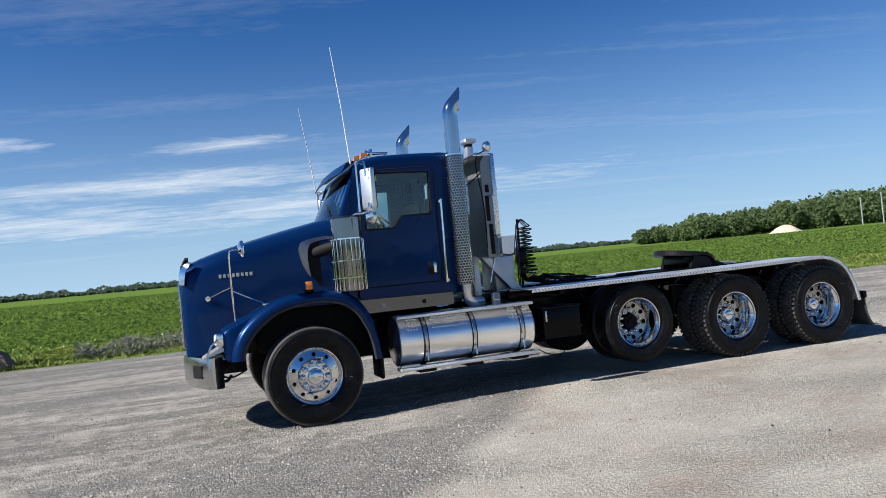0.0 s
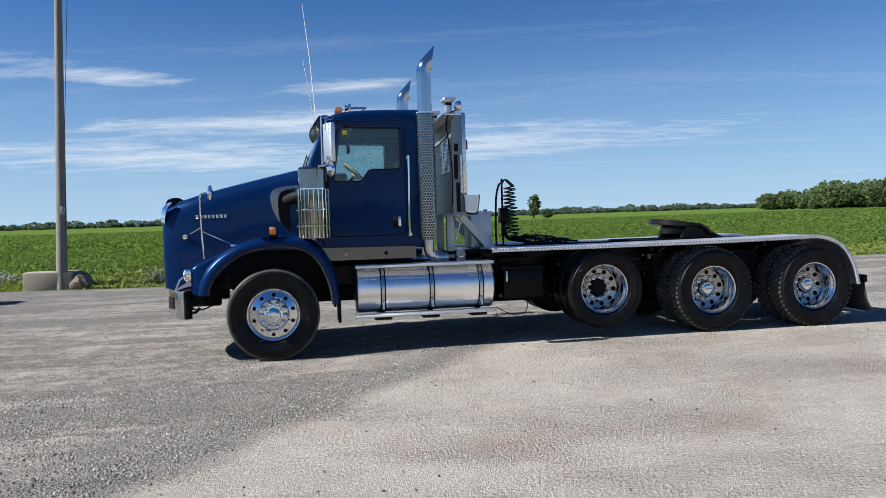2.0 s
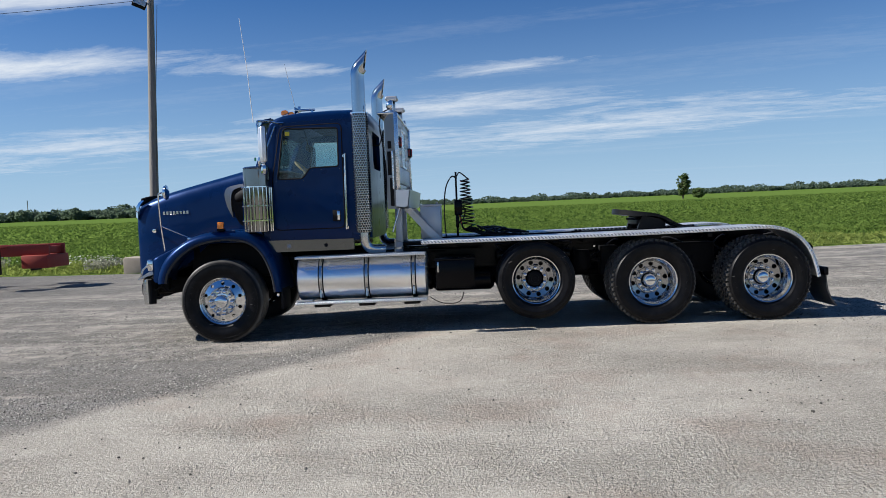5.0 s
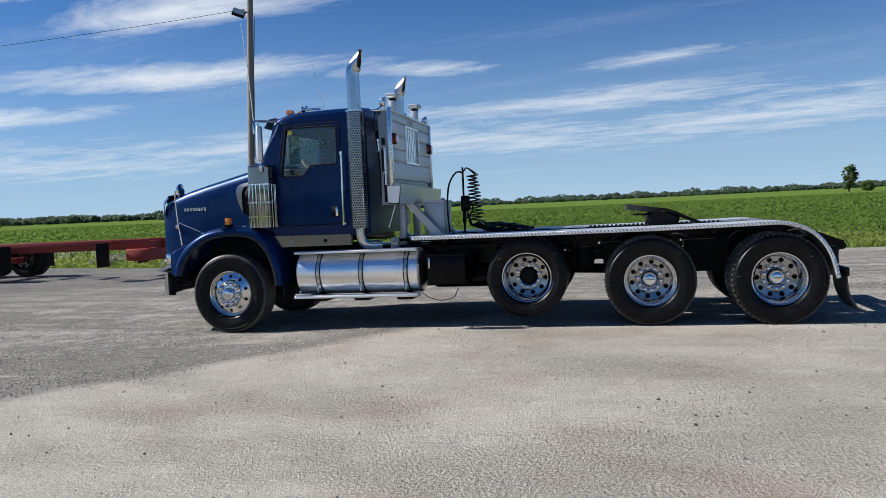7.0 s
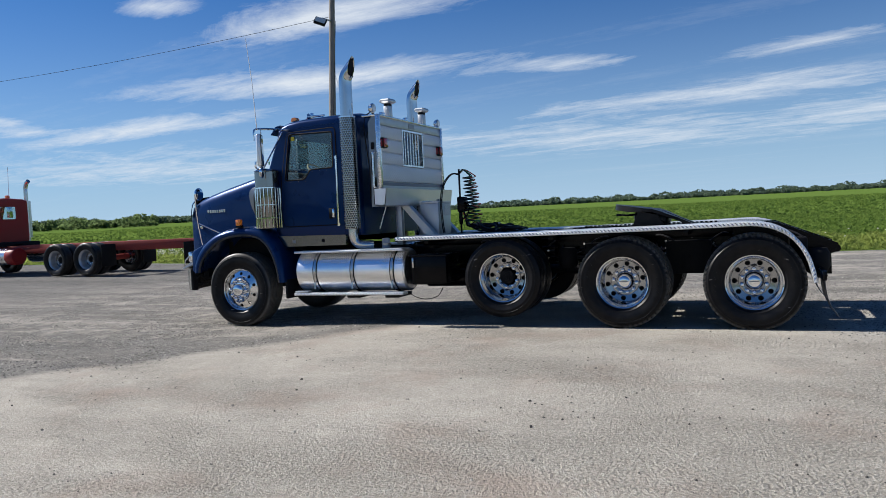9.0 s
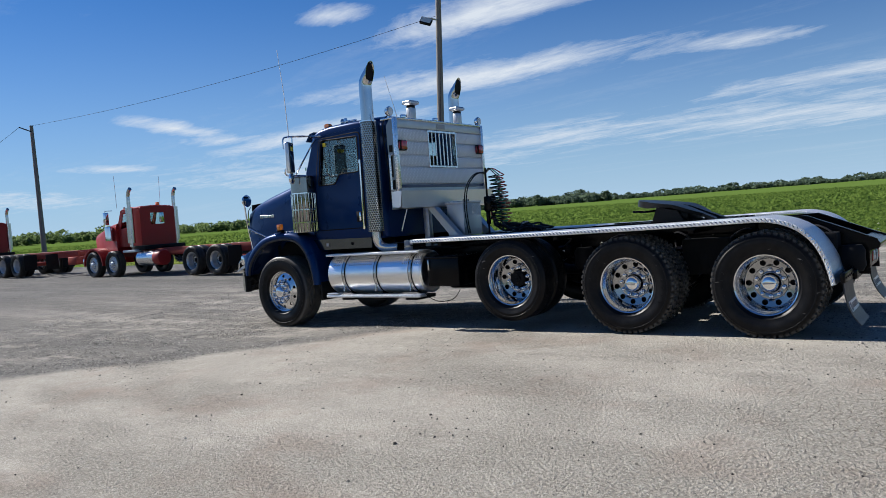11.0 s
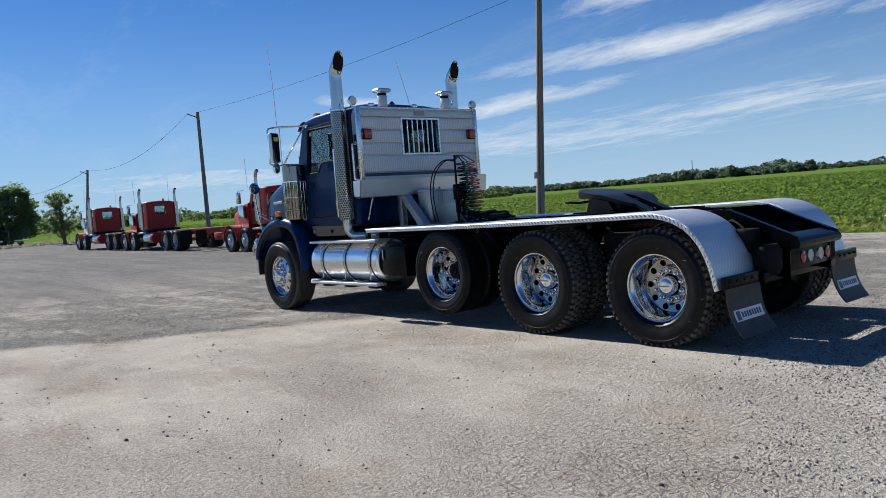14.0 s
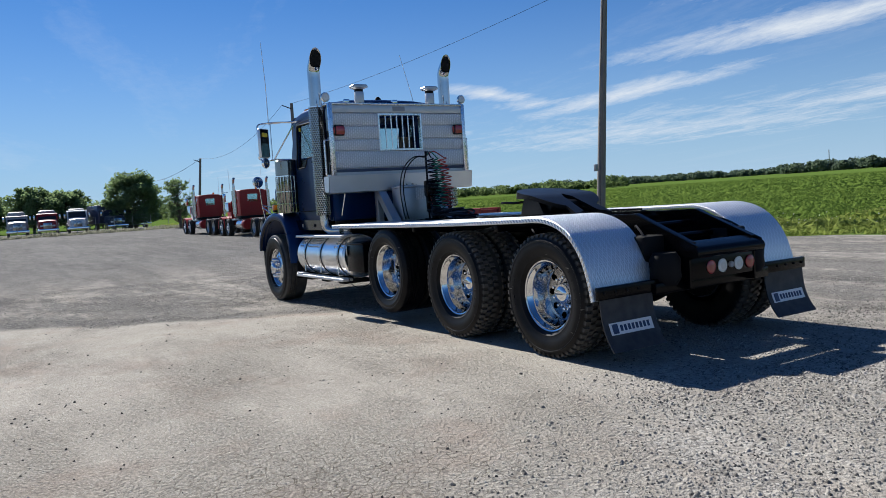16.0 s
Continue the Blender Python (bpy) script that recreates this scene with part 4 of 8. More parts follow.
# brake chambers, spring bolts and hoses round the axles
for far in (False, True):
    for x, z in ((4.275, 0.650), (5.83, 0.570), (7.345, 0.556)):
        for k, dx in enumerate((-0.40, 0.46)):
            chamber = part("brake_chamber", lathe(bmesh.new(), [(0, -0.11), (0.06, -0.108), (0.085, -0.09), (0.088, -0.01), (0.096, -0.008), (0.096, 0.008), (0.088, 0.01), (0.085, 0.09), (0.05, 0.11), (0, 0.112)], 20, "x", (x + dx, side(0.76, far), z + 0.30)), BLACK, truck, "black brake chamber")
            part("clamp_bolt", boxed((x + dx - 0.018, side(0.655, far), z + 0.29), (x + dx + 0.018, side(0.668, far), z + 0.32), 0.004), CHROME_DULL, chamber)
            part("push_rod", tubed([(x + dx, side(0.76, far), z + 0.22), (x + dx * 0.55, side(0.74, far), z + 0.08)], 0.013, 6), CHROME_DULL, chamber)
            part("hose", tubed(smooth_line([(x + dx, side(0.70, far), z + 0.37), (x + dx * 1.25, side(0.66, far), z + 0.46), (x + dx * 0.9, side(0.74, far), 1.12), (x + dx * 0.6, side(0.86, far), 1.10)], 4), 0.011, 6), HOSE, truck)
        for dx in (-0.11, 0.11):
            part("spring_bolt", tubed([(x + dx, side(0.67, far), z - 0.06), (x + dx, side(0.67, far), z + 0.34)], 0.013, 6), CHROME_DULL, truck)
            part("spring_nut", tubed([(x + dx, side(0.67, far), z + 0.34), (x + dx, side(0.67, far), z + 0.375)], 0.022, 6), CHROME, truck)
        part("air_bag", lathe(bmesh.new(), [(0, z + 0.06), (0.10, z + 0.06), (0.135, z + 0.12), (0.13, z + 0.20), (0.135, z + 0.28), (0.10, z + 0.34), (0, z + 0.34)], 24, "z", (x + 0.72, side(0.74, far), 0)), MATT, truck, "black rubber air spring")
    for k in range(6):
        x0 = 6.22 + 0.13 * k
        part("rail_fitting", lathe(bmesh.new(), [(0.018, 0.0), (0.018, -0.022), (0.010, -0.026), (0.010, -0.05), (0, -0.05)] if not far else [(0.018, 0.0), (0.018, 0.022), (0, 0.024)], 10, "y", (x0, side(0.866, far), 0.94 + 0.045 * (k * 5 % 4))), CHROME_DULL, truck)
    for k, (x0, x1) in enumerate(((6.15, 6.62), (6.30, 6.85), (4.75, 5.22), (4.9, 5.40))):
        part("hose", tubed(smooth_line([(x0, side(0.85, far), 1.02), (x0 + 0.06, side(0.74, far), 0.93 - 0.03 * k), ((x0 + x1) / 2, side(0.70, far), 0.86 + 0.02 * k), (x1, side(0.84, far), 0.98)], 4), 0.010, 6), HOSE, truck)

# deck plates with their rolled rear ends
for far in (False, True):
    top = [(2.76, 1.238), (4.3, 1.236), (5.9, 1.243), (6.9, 1.256), (7.3, 1.262), (7.45, 1.248), (7.6, 1.205), (7.74, 1.125), (7.85, 1.01), (7.93, 0.87), (7.98, 0.72), (8.015, 0.56)]
    line = smooth_line(top, 5)
    bm = bmesh.new()
    sec = []
    for i, (x, z) in enumerate(line):
        a, b = np.array(line[max(i - 1, 0)]), np.array(line[min(i + 1, len(line) - 1)])
        d = (b - a) / np.linalg.norm(b - a)
        nx, nz = d[1], -d[0]                      # towards the inside of the bend
        ring = []
        for y, t in ((-0.045, 0.048), (-0.052, 0.040), (-0.052, 0.006), (-0.045, 0.0), (0.0, 0.0), (0.66, 0.0), (0.67, 0.006), (0.67, 0.03), (0.655, 0.03), (0.655, 0.014), (-0.03, 0.014), (-0.03, 0.048)):
            ring.append((x + nx * t, side(y, far), z + nz * t))
        sec.append(ring)
    loft(bm, sec)
    part("deck_fender", bm, TREAD, truck, "bright tread-plate deck strip rolled down behind the rear wheel", angle=30)
    # Added black filler: darkens the gap under the deck and blocks the view through.
    part("deck_beam", boxed((2.80, side(0.80, far), 1.07), (7.10, side(0.868, far), 1.222), 0.006), BLACK, truck)
    for x in (3.2, 4.95, 6.6):
        part("deck_bracket", boxed((x - 0.03, side(0.02, far), 1.13), (x + 0.03, side(0.9, far), 1.20), 0.006), BLACK, truck)
    # bright diagonal ticks of the tread along the outer edge
    bm = bmesh.new()
    gone, nxt = 0.0, 0.0
    for (xa, za), (xb, zb) in zip(line, line[1:]):
        step = math.hypot(xb - xa, zb - za)
        while nxt < gone + step:
            u = (nxt - gone) / step
            d = Vector((xb - xa, 0, zb - za)).normalized()
            inward = Vector((d.z, 0, -d.x))
            p = Vector((xa + (xb - xa) * u, side(-0.053, far), za + (zb - za) * u)) + inward * 0.022
            q = (d + inward * 0.9).normalized()
            e = Vector((-q.z, 0, q.x))
            ring = [p + q * 0.028, p + e * 0.008, p - q * 0.028, p - e * 0.008]
            out_ = Vector((0, 0.006 if far else -0.006, 0))
            top_ = bm.verts.new(p + out_)
            vs_ = [bm.verts.new(r_) for r_ in ring]
            for i_ in range(4):
                bm.faces.new((vs_[i_], vs_[(i_ + 1) % 4], top_))
            nxt += 0.046
        gone += step
    tagged(part("edge_tread", bm, CHROME, truck, smooth=False), kind="stuff")
    # mudflaps
    part("flap_hanger", boxed((8.055, side(-0.075, far), 0.575), (8.10, side(0.86, far), 0.68), 0.008), BLACK, truck, "black mudflap hanger bar with bolts")
    for k in range(4):
        y = -0.02 + 0.13 * k
        part("bolt", lathe(bmesh.new(), [(0.012, 8.09), (0.012, 8.108), (0, 8.112)], 8, "x", (0, side(y, far), 0.63)), MATT, truck)
    bm = bmesh.new()
    sec = []
    for k in range(11):
        t = k / 10
        x, z = 8.075 + 0.02 * t + 0.12 * t ** 3, 0.60 - 0.44 * t
        sec.append([(x + 0.006, side(-0.05, far), z), (x + 0.006, side(0.55, far), z), (x - 0.006, side(0.55, far), z), (x - 0.006, side(-0.05, far), z)])
    loft(bm, sec)
    flap = part("mudflap", bm, FLAP, truck, "grey rubber mudflap with a pale name plate")
    def on_flap(y0, y1, z0, z1, lift):
        rows_ = []
        for k in range(4):
            z = z0 + (z1 - z0) * k / 3
            t = (0.60 - z) / 0.44
            x = 8.075 + 0.02 * t + 0.12 * t ** 3 + 0.006
            rows_.append([(x - 0.002, y0, z), (x - 0.002, y1, z), (x + lift, y1, z), (x + lift, y0, z)])
        return loft(bmesh.new(), rows_)
    ya, yb = sorted((side(0.02, far), side(0.48, far)))
    part("name_plate", on_flap(ya - 0.012, yb + 0.012, 0.285, 0.380, 0.004), WHITE, flap, "white name plate with dark bars")
    part("mark", on_flap(ya + 0.012, ya + 0.075, 0.295, 0.370, 0.007), NAVY, flap)
    for k in range(8):
        y = ya + 0.10 + 0.0435 * k
        part("letter_bar", on_flap(y, y + 0.027, 0.310, 0.357, 0.007), NAVY, flap)

# fifth wheel: a tilted black plate with a throat at its rear, on a slide base
bm = bmesh.new()
out = []
for k in range(25):
    a = radians(28 + k * (304 / 24))
    out.append((0.46 * math.cos(a) * 1.0, 0.46 * math.sin(a)))
out = [(0.62, 0.25), *[(x, y) for x, y in out], (0.62, -0.25), (0.55, -0.10), (0.18, -0.06), (0.06, 0.0), (0.18, 0.06), (0.55, 0.10)]
vs = [bm.verts.new((x, y, 0)) for x, y in out]
es = [bm.edges.new((a, b)) for a, b in zip(vs, vs[1:] + vs[:1])]
made = bmesh.ops.triangle_fill(bm, use_beauty=True, edges=es)
ext = bmesh.ops.extrude_face_region(bm, geom=[f for f in made["geom"] if isinstance(f, bmesh.types.BMFace)])
for v in ext["geom"]:
    if isinstance(v, bmesh.types.BMVert):
        v.co.z -= 0.042 if v.co.x > 0.0 else 0.042 + 0.035 * min(1.0, -v.co.x / 0.2)
for v in bm.verts:
    v.co.z -= 0.28 * max(0.0, v.co.x - 0.12)
FW = pose(6.03, YC, 1.475, 0, 9, 0)
me = meshed("fifth_wheel", bm, GREASE, True, 40)
fifth = part("fifth_wheel", me, GREASE, truck, "black greasy tilted fifth wheel plate", at=FW)
for y in (-0.30, 0.30):
    bm = bmesh.new()
    slab(bm, [(-0.10, -0.30), (-0.06, -0.05), (0.16, -0.07), (0.24, -0.28)], y - 0.03, y + 0.03)
    ob = new("bracket", meshed("bracket", bm, BLACK, False))
    ob.parent = fifth
bm = boxed((-0.16, -0.32, -0.20), (0.28, 0.32, -0.05), 0.05, 2)
ob = new("lock_body", meshed("lock_body", bm, GREASE))
ob.parent = fifth
for y in (-0.36, 0.36):
    bm = bmesh.new()
    slab(bm, [(-0.16, -0.32), (-0.10, -0.05), (0.16, -0.07), (0.32, -0.27)], y - 0.035, y + 0.035)
    ob = new("pedestal", meshed("pedestal", bm, GREASE, False))
    ob.parent = fifth
part("release_arm", tubed([(5.95, 1.0, 1.40), (5.80, 0.86, 1.39), (5.72, 0.80, 1.40), (5.66, 0.80, 1.40)], 0.014, 8), BLACK, truck)
part("slide_base", boxed((5.1, 0.86, 1.10), (6.85, 1.76, 1.20), 0.02), BLACK, truck)
for y in (0.93, 1.69):
    bm = boxed((5.0, y - 0.05, 1.20), (6.95, y + 0.05, 1.235), 0.006, 1)
    for k in range(30):
        box(bm, (5.05 + 0.062 * k, y - 0.05, 1.235), (5.085 + 0.062 * k, y + 0.05, 1.255))
    part("slide_rack", bm, BLACK, truck, smooth=False)

# fuel tank with steps, straps and tread patches
for far in (False, True):
    ty, tz, tr = side(0.36, far), 0.765, 0.305
    bm = lathe(bmesh.new(), [(0.0, 1.025), (tr - 0.03, 1.025), (tr, 1.045), (tr, 2.785), (tr - 0.03, 2.81), (0.0, 2.83)], 56, "x", (0, ty, tz))
    tank = part("fuel_tank", bm, TANK, truck, "round polished aluminium fuel tank")
    for x in (1.36, 1.985, 2.625):
        bm = lathe(bmesh.new(), [(tr + 0.002, x - 0.036), (tr + 0.008, x - 0.033), (tr + 0.008, x + 0.033), (tr + 0.002, x + 0.036)], 56, "x", (0, ty, tz))
        part("strap_pad", bm, MATT, tank)
        bm = lathe(bmesh.new(), [(tr + 0.0085, x - 0.022), (tr + 0.014, x - 0.018), (tr + 0.014, x + 0.018), (tr + 0.0085, x + 0.022)], 56, "x", (0, ty, tz))
        part("strap", bm, CHROME_DULL, tank, "steel tank strap")
        part("strap_bolt", tubed([(x, side(0.063, far), 0.62), (x, side(0.052, far), 0.52)], 0.012, 8), CHROME_DULL, tank)
    for x0, cols in ((1.15, 4), (1.46, 13), (2.48, 4), (2.69, 3)):
        bm = bmesh.new()
        for i in range(cols):
            for j in range(4):
                a = radians(118 + j * 9.5)
                x = x0 + 0.036 * i + 0.018 * (j % 2)
                p = Vector((x, (ty - tr * math.sin(a) * 1.0) if not far else ty + tr * math.sin(a), tz - tr * math.cos(a)))
                q = Vector((0, (p.y - ty), p.z - tz)).normalized()
                m = Matrix.Translation(p) @ q.to_track_quat("Z", "Y").to_matrix().to_4x4() @ Matrix.Rotation(radians(-38), 4, "Z")
                crown_ = bm.verts.new(m @ Vector((0, 0, 0.016)))
                foot_ = [bm.verts.new(m @ Vector(c)) for c in ((0.027, 0, 0), (0, 0.010, 0), (-0.027, 0, 0), (0, -0.010, 0))]
                for i_ in range(4):
                    bm.faces.new((foot_[i_], foot_[(i_ + 1) % 4], crown_))
        tagged(part("tread_patch", bm, CHROME, tank, smooth=False), kind="stuff")
    bm = boxed((1.02, side(0.055, far), 1.045), (2.80, side(0.34, far), 1.082), 0.008)
    part("upper_step", bm, TREAD, truck, "bright tread-plate step over the tank")
    bm = boxed((1.0, side(0.03, far), 0.425), (2.80, side(0.20, far), 0.465), 0.008)
    part("lower_step", bm, TREAD, truck, "bright tread-plate lower step")
    part("step_pad", boxed((1.02, side(0.028, far), 0.470), (1.25, side(0.13, far), 0.492), 0.004), ALU_DULL, truck)
    for x in (1.37, 1.98, 2.6):
        part("step_bracket", boxed((x - 0.12, side(0.10, far), 0.38), (x + 0.10, side(0.55, far), 0.43), 0.012), MATT, truck)
    bm = boxed((2.925, side(0.07, far), 0.575), (3.455, side(0.60, far), 0.968), 0.018)
    bb = part("battery_box", bm, BLACK, truck, "black box behind the tank")
    part("box_lid", boxed((2.91, side(0.055, far), 0.955), (3.47, side(0.62, far), 0.985), 0.01), BLACK, bb)
    part("latch", boxed((2.95, side(0.05, far), 0.80), (2.975, side(0.07, far), 0.94), 0.004), CHROME_DULL, bb)
part("cable", tubed(smooth_line([(2.83, 0.12, 0.47), (2.95, 0.10, 0.40), (3.1, 0.12, 0.36), (3.25, 0.2, 0.39), (3.3, 0.3, 0.5)]), 0.006, 6), MATT, truck)

# hood
bm = bmesh.new()
secs = []
for x, hw, zs, zc, zb in ((-1.37, 0.62, 1.80, 1.83, 0.88), (-1.355, 0.665, 1.84, 1.875, 0.86), (-1.31, 0.695, 1.89, 1.93, 0.86), (-1.13, 0.735, 1.965, 2.01, 0.86), (-0.88, 0.77, 2.04, 2.09, 0.90), (-0.57, 0.80, 2.115, 2.17, 1.05), (-0.28, 0.82, 2.18, 2.24, 1.30), (0.0, 0.845, 2.243, 2.303, 1.30), (0.28, 0.88, 2.305, 2.36, 1.30), (0.50, 0.915, 2.345, 2.395, 1.30)):
    prof = [(-hw, zb), (-hw, zb + 0.25 * (zs - zb)), (-hw, zs - 0.26), (-hw + 0.008, zs - 0.15), (-hw + 0.032, zs - 0.065), (-hw + 0.085, zs - 0.015), (-hw + 0.17, zs + 0.008), (-hw * 0.4, zs + 0.7 * (zc - zs)), (0, zc)]
    prof = prof + [(-a, b) for a, b in reversed(prof[:-1])]
    secs.append([(x, YC + a, b) for a, b in prof])
loft(bm, secs)
hood = part("hood", bm, BLUE, truck, "long sloping dark blue hood", angle=45)
# grille on the nose
bm = boxed((-1.40, 0.93, 0.95), (-1.368, 1.69, 1.76), 0.012)
grille = part("grille", bm, CHROME_DULL, truck, "chrome grille surround")
for k in range(9):
    z = 1.02 + 0.082 * k
    part("grille_slat", boxed((-1.415, 0.98, z), (-1.395, 1.64, z + 0.02), 0.004, 1), CHROME, grille)
# corner trim, deflector and hood ornament
for far in (False, True):
    bm = bmesh.new()
    a = [(-1.378, 0.68, 1.70), (-1.376, 0.675, 1.80), (-1.357, 0.655, 1.865), (-1.31, 0.64, 1.92), (-1.26, 0.63, 1.95)]
    b = [(-1.325, 0.605, 1.68), (-1.315, 0.60, 1.76), (-1.30, 0.597, 1.83), (-1.27, 0.594, 1.895), (-1.22, 0.60, 1.945)]
    rows = [[(x, side(y, far), z), (x - 0.006, side(y - 0.010, far), z + 0.006)] for x, y, z in a]
    rows2 = [[(x, side(y, far), z), (x - 0.002, side(y - 0.014, far), z + 0.004)] for x, y, z in b]
    loft(bm, [[r[0], r[1], q[1], q[0]] for r, q in zip(rows, rows2)])
    part("corner_trim", bm, CHROME, hood, "chrome hood corner trim")
bm = bmesh.new()
loft(bm, [[(-1.36, YC + y * 0.58, 1.875 + 0.05 * (1 - y * y)), (-1.30, YC + y * 0.62, 1.985 + 0.05 * (1 - y * y)), (-1.26, YC + y * 0.62, 1.985 + 0.05 * (1 - y * y)), (-1.32, YC + y * 0.58, 1.875 + 0.05 * (1 - y * y))] for y in np.linspace(-1, 1, 13)])
part("bug_deflector", bm, MATT, truck, "dark bug deflector on the hood nose")
# name on the hood side, as plain bars
for far in (False, True):
    for k in range(8):
        x = -0.94 + 0.050 * k
        hw = 0.77 + (x + 0.88) / 0.31 * 0.03
        y = side(YC - hw - 0.004, far)
        part("name_bar", boxed((x, y - 0.004, 1.735), (x + 0.034, y + 0.006, 1.782), 0.003, 1), CHROME_DULL, hood)
# air intake scoop behind the hood side
for far in (False, True):
    # Black slab level with the hood side stands in for the recess's shade.
    bm = bmesh.new()
    slab(bm, rounded([(0.02, 2.06), (0.36, 2.12), (0.40, 1.50), (0.20, 1.52), (0.10, 1.75)], 0.09), side(0.485, far), side(0.435, far))
    part("intake_recess", bm, MATT, hood, "black slab standing in for the dark intake recess")
    line = smooth_line([(0.38, 2.13), (0.20, 2.115), (0.05, 2.08), (0.0, 2.01), (0.0, 1.92), (0.03, 1.80), (0.08, 1.69)], 5)
    bm = bmesh.new()
    loft(bm, [[(x, side(0.425, far), z), (x, side(0.50, far), z), (x + 0.105 * (0.3 + 0.7 * math.sin(math.pi * i / (len(line) - 1))), side(0.475, far), z - 0.035), (x + 0.10 * (0.3 + 0.7 * math.sin(math.pi * i / (len(line) - 1))), side(0.405, far), z - 0.035)] for i, (x, z) in enumerate(line)])
    part("intake_trim", bm, SCOOP, hood, "brushed metal intake trim")

# front fenders
CREST = smooth_line([(-0.905, 0.79), (-0.885, 0.92), (-0.80, 1.10), (-0.64, 1.265), (-0.42, 1.395), (-0.18, 1.462), (0.08, 1.485), (0.30, 1.475), (0.50, 1.41), (0.65, 1.27), (0.745, 1.08), (0.80, 0.86), (0.825, 0.62)], 4)
LIP = smooth_line([(-0.765, 0.79), (-0.745, 0.89), (-0.675, 1.02), (-0.545, 1.155), (-0.365, 1.275), (-0.16, 1.335), (0.06, 1.358), (0.26, 1.345), (0.43, 1.285), (0.565, 1.165), (0.655, 0.99), (0.71, 0.81), (0.735, 0.62)], 4)
for far in (False, True):
    bm = bmesh.new()
    sec = []
    for (cx, cz), (lx, lz) in zip(CREST, LIP):
        at = lambda t, y: (lx + (cx - lx) * t, side(y, far), lz + (cz - lz) * t)
        sec.append([at(0.0, 0.13), at(0.0, 0.055), at(0.18, 0.035), at(0.55, 0.045), at(0.85, 0.085), at(1.0, 0.16), at(1.04, 0.30), at(1.0, 0.80), at(0.85, 0.80), at(0.8, 0.2)])
    loft(bm, sec)
    fender = part("fender", bm, BLUE, truck, "dark blue arched front fender", angle=60)
    part("fender_lip", tubed([(x, side(0.055, far), z) for x, z in LIP], 0.019, 10), FLAP, fender, "grey rubber fender lip")
    bm = bmesh.new()
    loft(bm, [[(x, side(yo, far), zb), (x, side(yo, far), zt - 0.045), (x, side(yo + 0.012, far), zt - 0.016), (x, side(yo + 0.045, far), zt), (x, side(0.64, far), zt + 0.03), (x, side(0.64, far), zb)]
              for x, yo, zt, zb in ((-0.22, 0.17, 1.44, 1.38), (-0.40, 0.15, 1.385, 1.30), (-0.55, 0.135, 1.32, 1.20), (-0.68, 0.125, 1.258, 1.08), (-0.79, 0.12, 1.208, 0.93), (-0.87, 0.12, 1.175, 0.80), (-0.93, 0.125, 1.15, 0.80), (-0.965, 0.14, 1.12, 0.83), (-0.975, 0.17, 1.08, 0.85))])
    part("fender_nose", bm, BLUE, fender, "blue sloping shoulder of the fender towards the headlamp", angle=40)
    bm = boxed((-1.04, side(0.125, far), 0.965), (-0.955, side(0.32, far), 1.125), 0.026, 3)
    lamp = part("headlamp", bm, CHROME, truck, "chrome headlamp housing at the fender")
    part("lens", lathe(bmesh.new(), [(0.0, -1.065), (0.05, -1.06), (0.066, -1.05), (0.066, -1.03)], 24, "x", (0, side(0.22, far), 1.045)), CLEAR_LENS, lamp)
    part("marker_lamp", boxed((-0.015, side(0.055, far), 1.505), (0.065, side(0.13, far), 1.60), 0.012), AMBER, truck, "amber turn lamp on the fender")
    part("marker_base", boxed((-0.025, side(0.065, far), 1.475), (0.075, side(0.14, far), 1.512), 0.01), BLACK, truck)
    part("splash_flap", boxed((0.79, side(0.12, far), 0.37), (0.83, side(0.55, far), 0.66), 0.01), MATT, truck, "black splash flap behind the front wheel")
    bm = boxed((-0.55, side(0.5, far), 0.80), (0.75, side(0.9, far), 1.30), 0.05)
    part("wheel_well", bm, MATT, truck)
# bumper: wraps round at both ends
bm = bmesh.new()
plan = [(-1.06, 0.205), (-1.10, 0.205), (-1.15, 0.26), (-1.25, 0.50), (-1.33, 0.78), (-1.38, 1.05), (-1.40, YC)]
plan = smooth_line(plan + [(x, 2 * YC - y) for x, y in reversed(plan[:-1])], 4)
loft(bm, [[(x, y, 0.50), (x - 0.012, y, 0.54), (x - 0.02, y, 0.67), (x - 0.012, y, 0.80), (x, y, 0.85), (x + 0.03, YC + (y - YC) * 0.985, 0.85), (x + 0.03, YC + (y - YC) * 0.985, 0.50)] for x, y in plan])
bumper = part("bumper", bm, CHROME_DULL, truck, "chrome front bumper", angle=40)
# Added dark shell: the shade on the bumper's back is put into its colour.
bm = bmesh.new()
loft(bm, [[(x + 0.034, YC + (y - YC) * 1.004, 0.50), (x + 0.034, YC + (y - YC) * 1.004, 0.845), (x + 0.075, YC + (y - YC) * 0.95, 0.845), (x + 0.075, YC + (y - YC) * 0.95, 0.50)] for x, y in plan])
part("bumper_back", bm, MATT, bumper, "dark shell with the shade behind the bumper in its colour", angle=40)
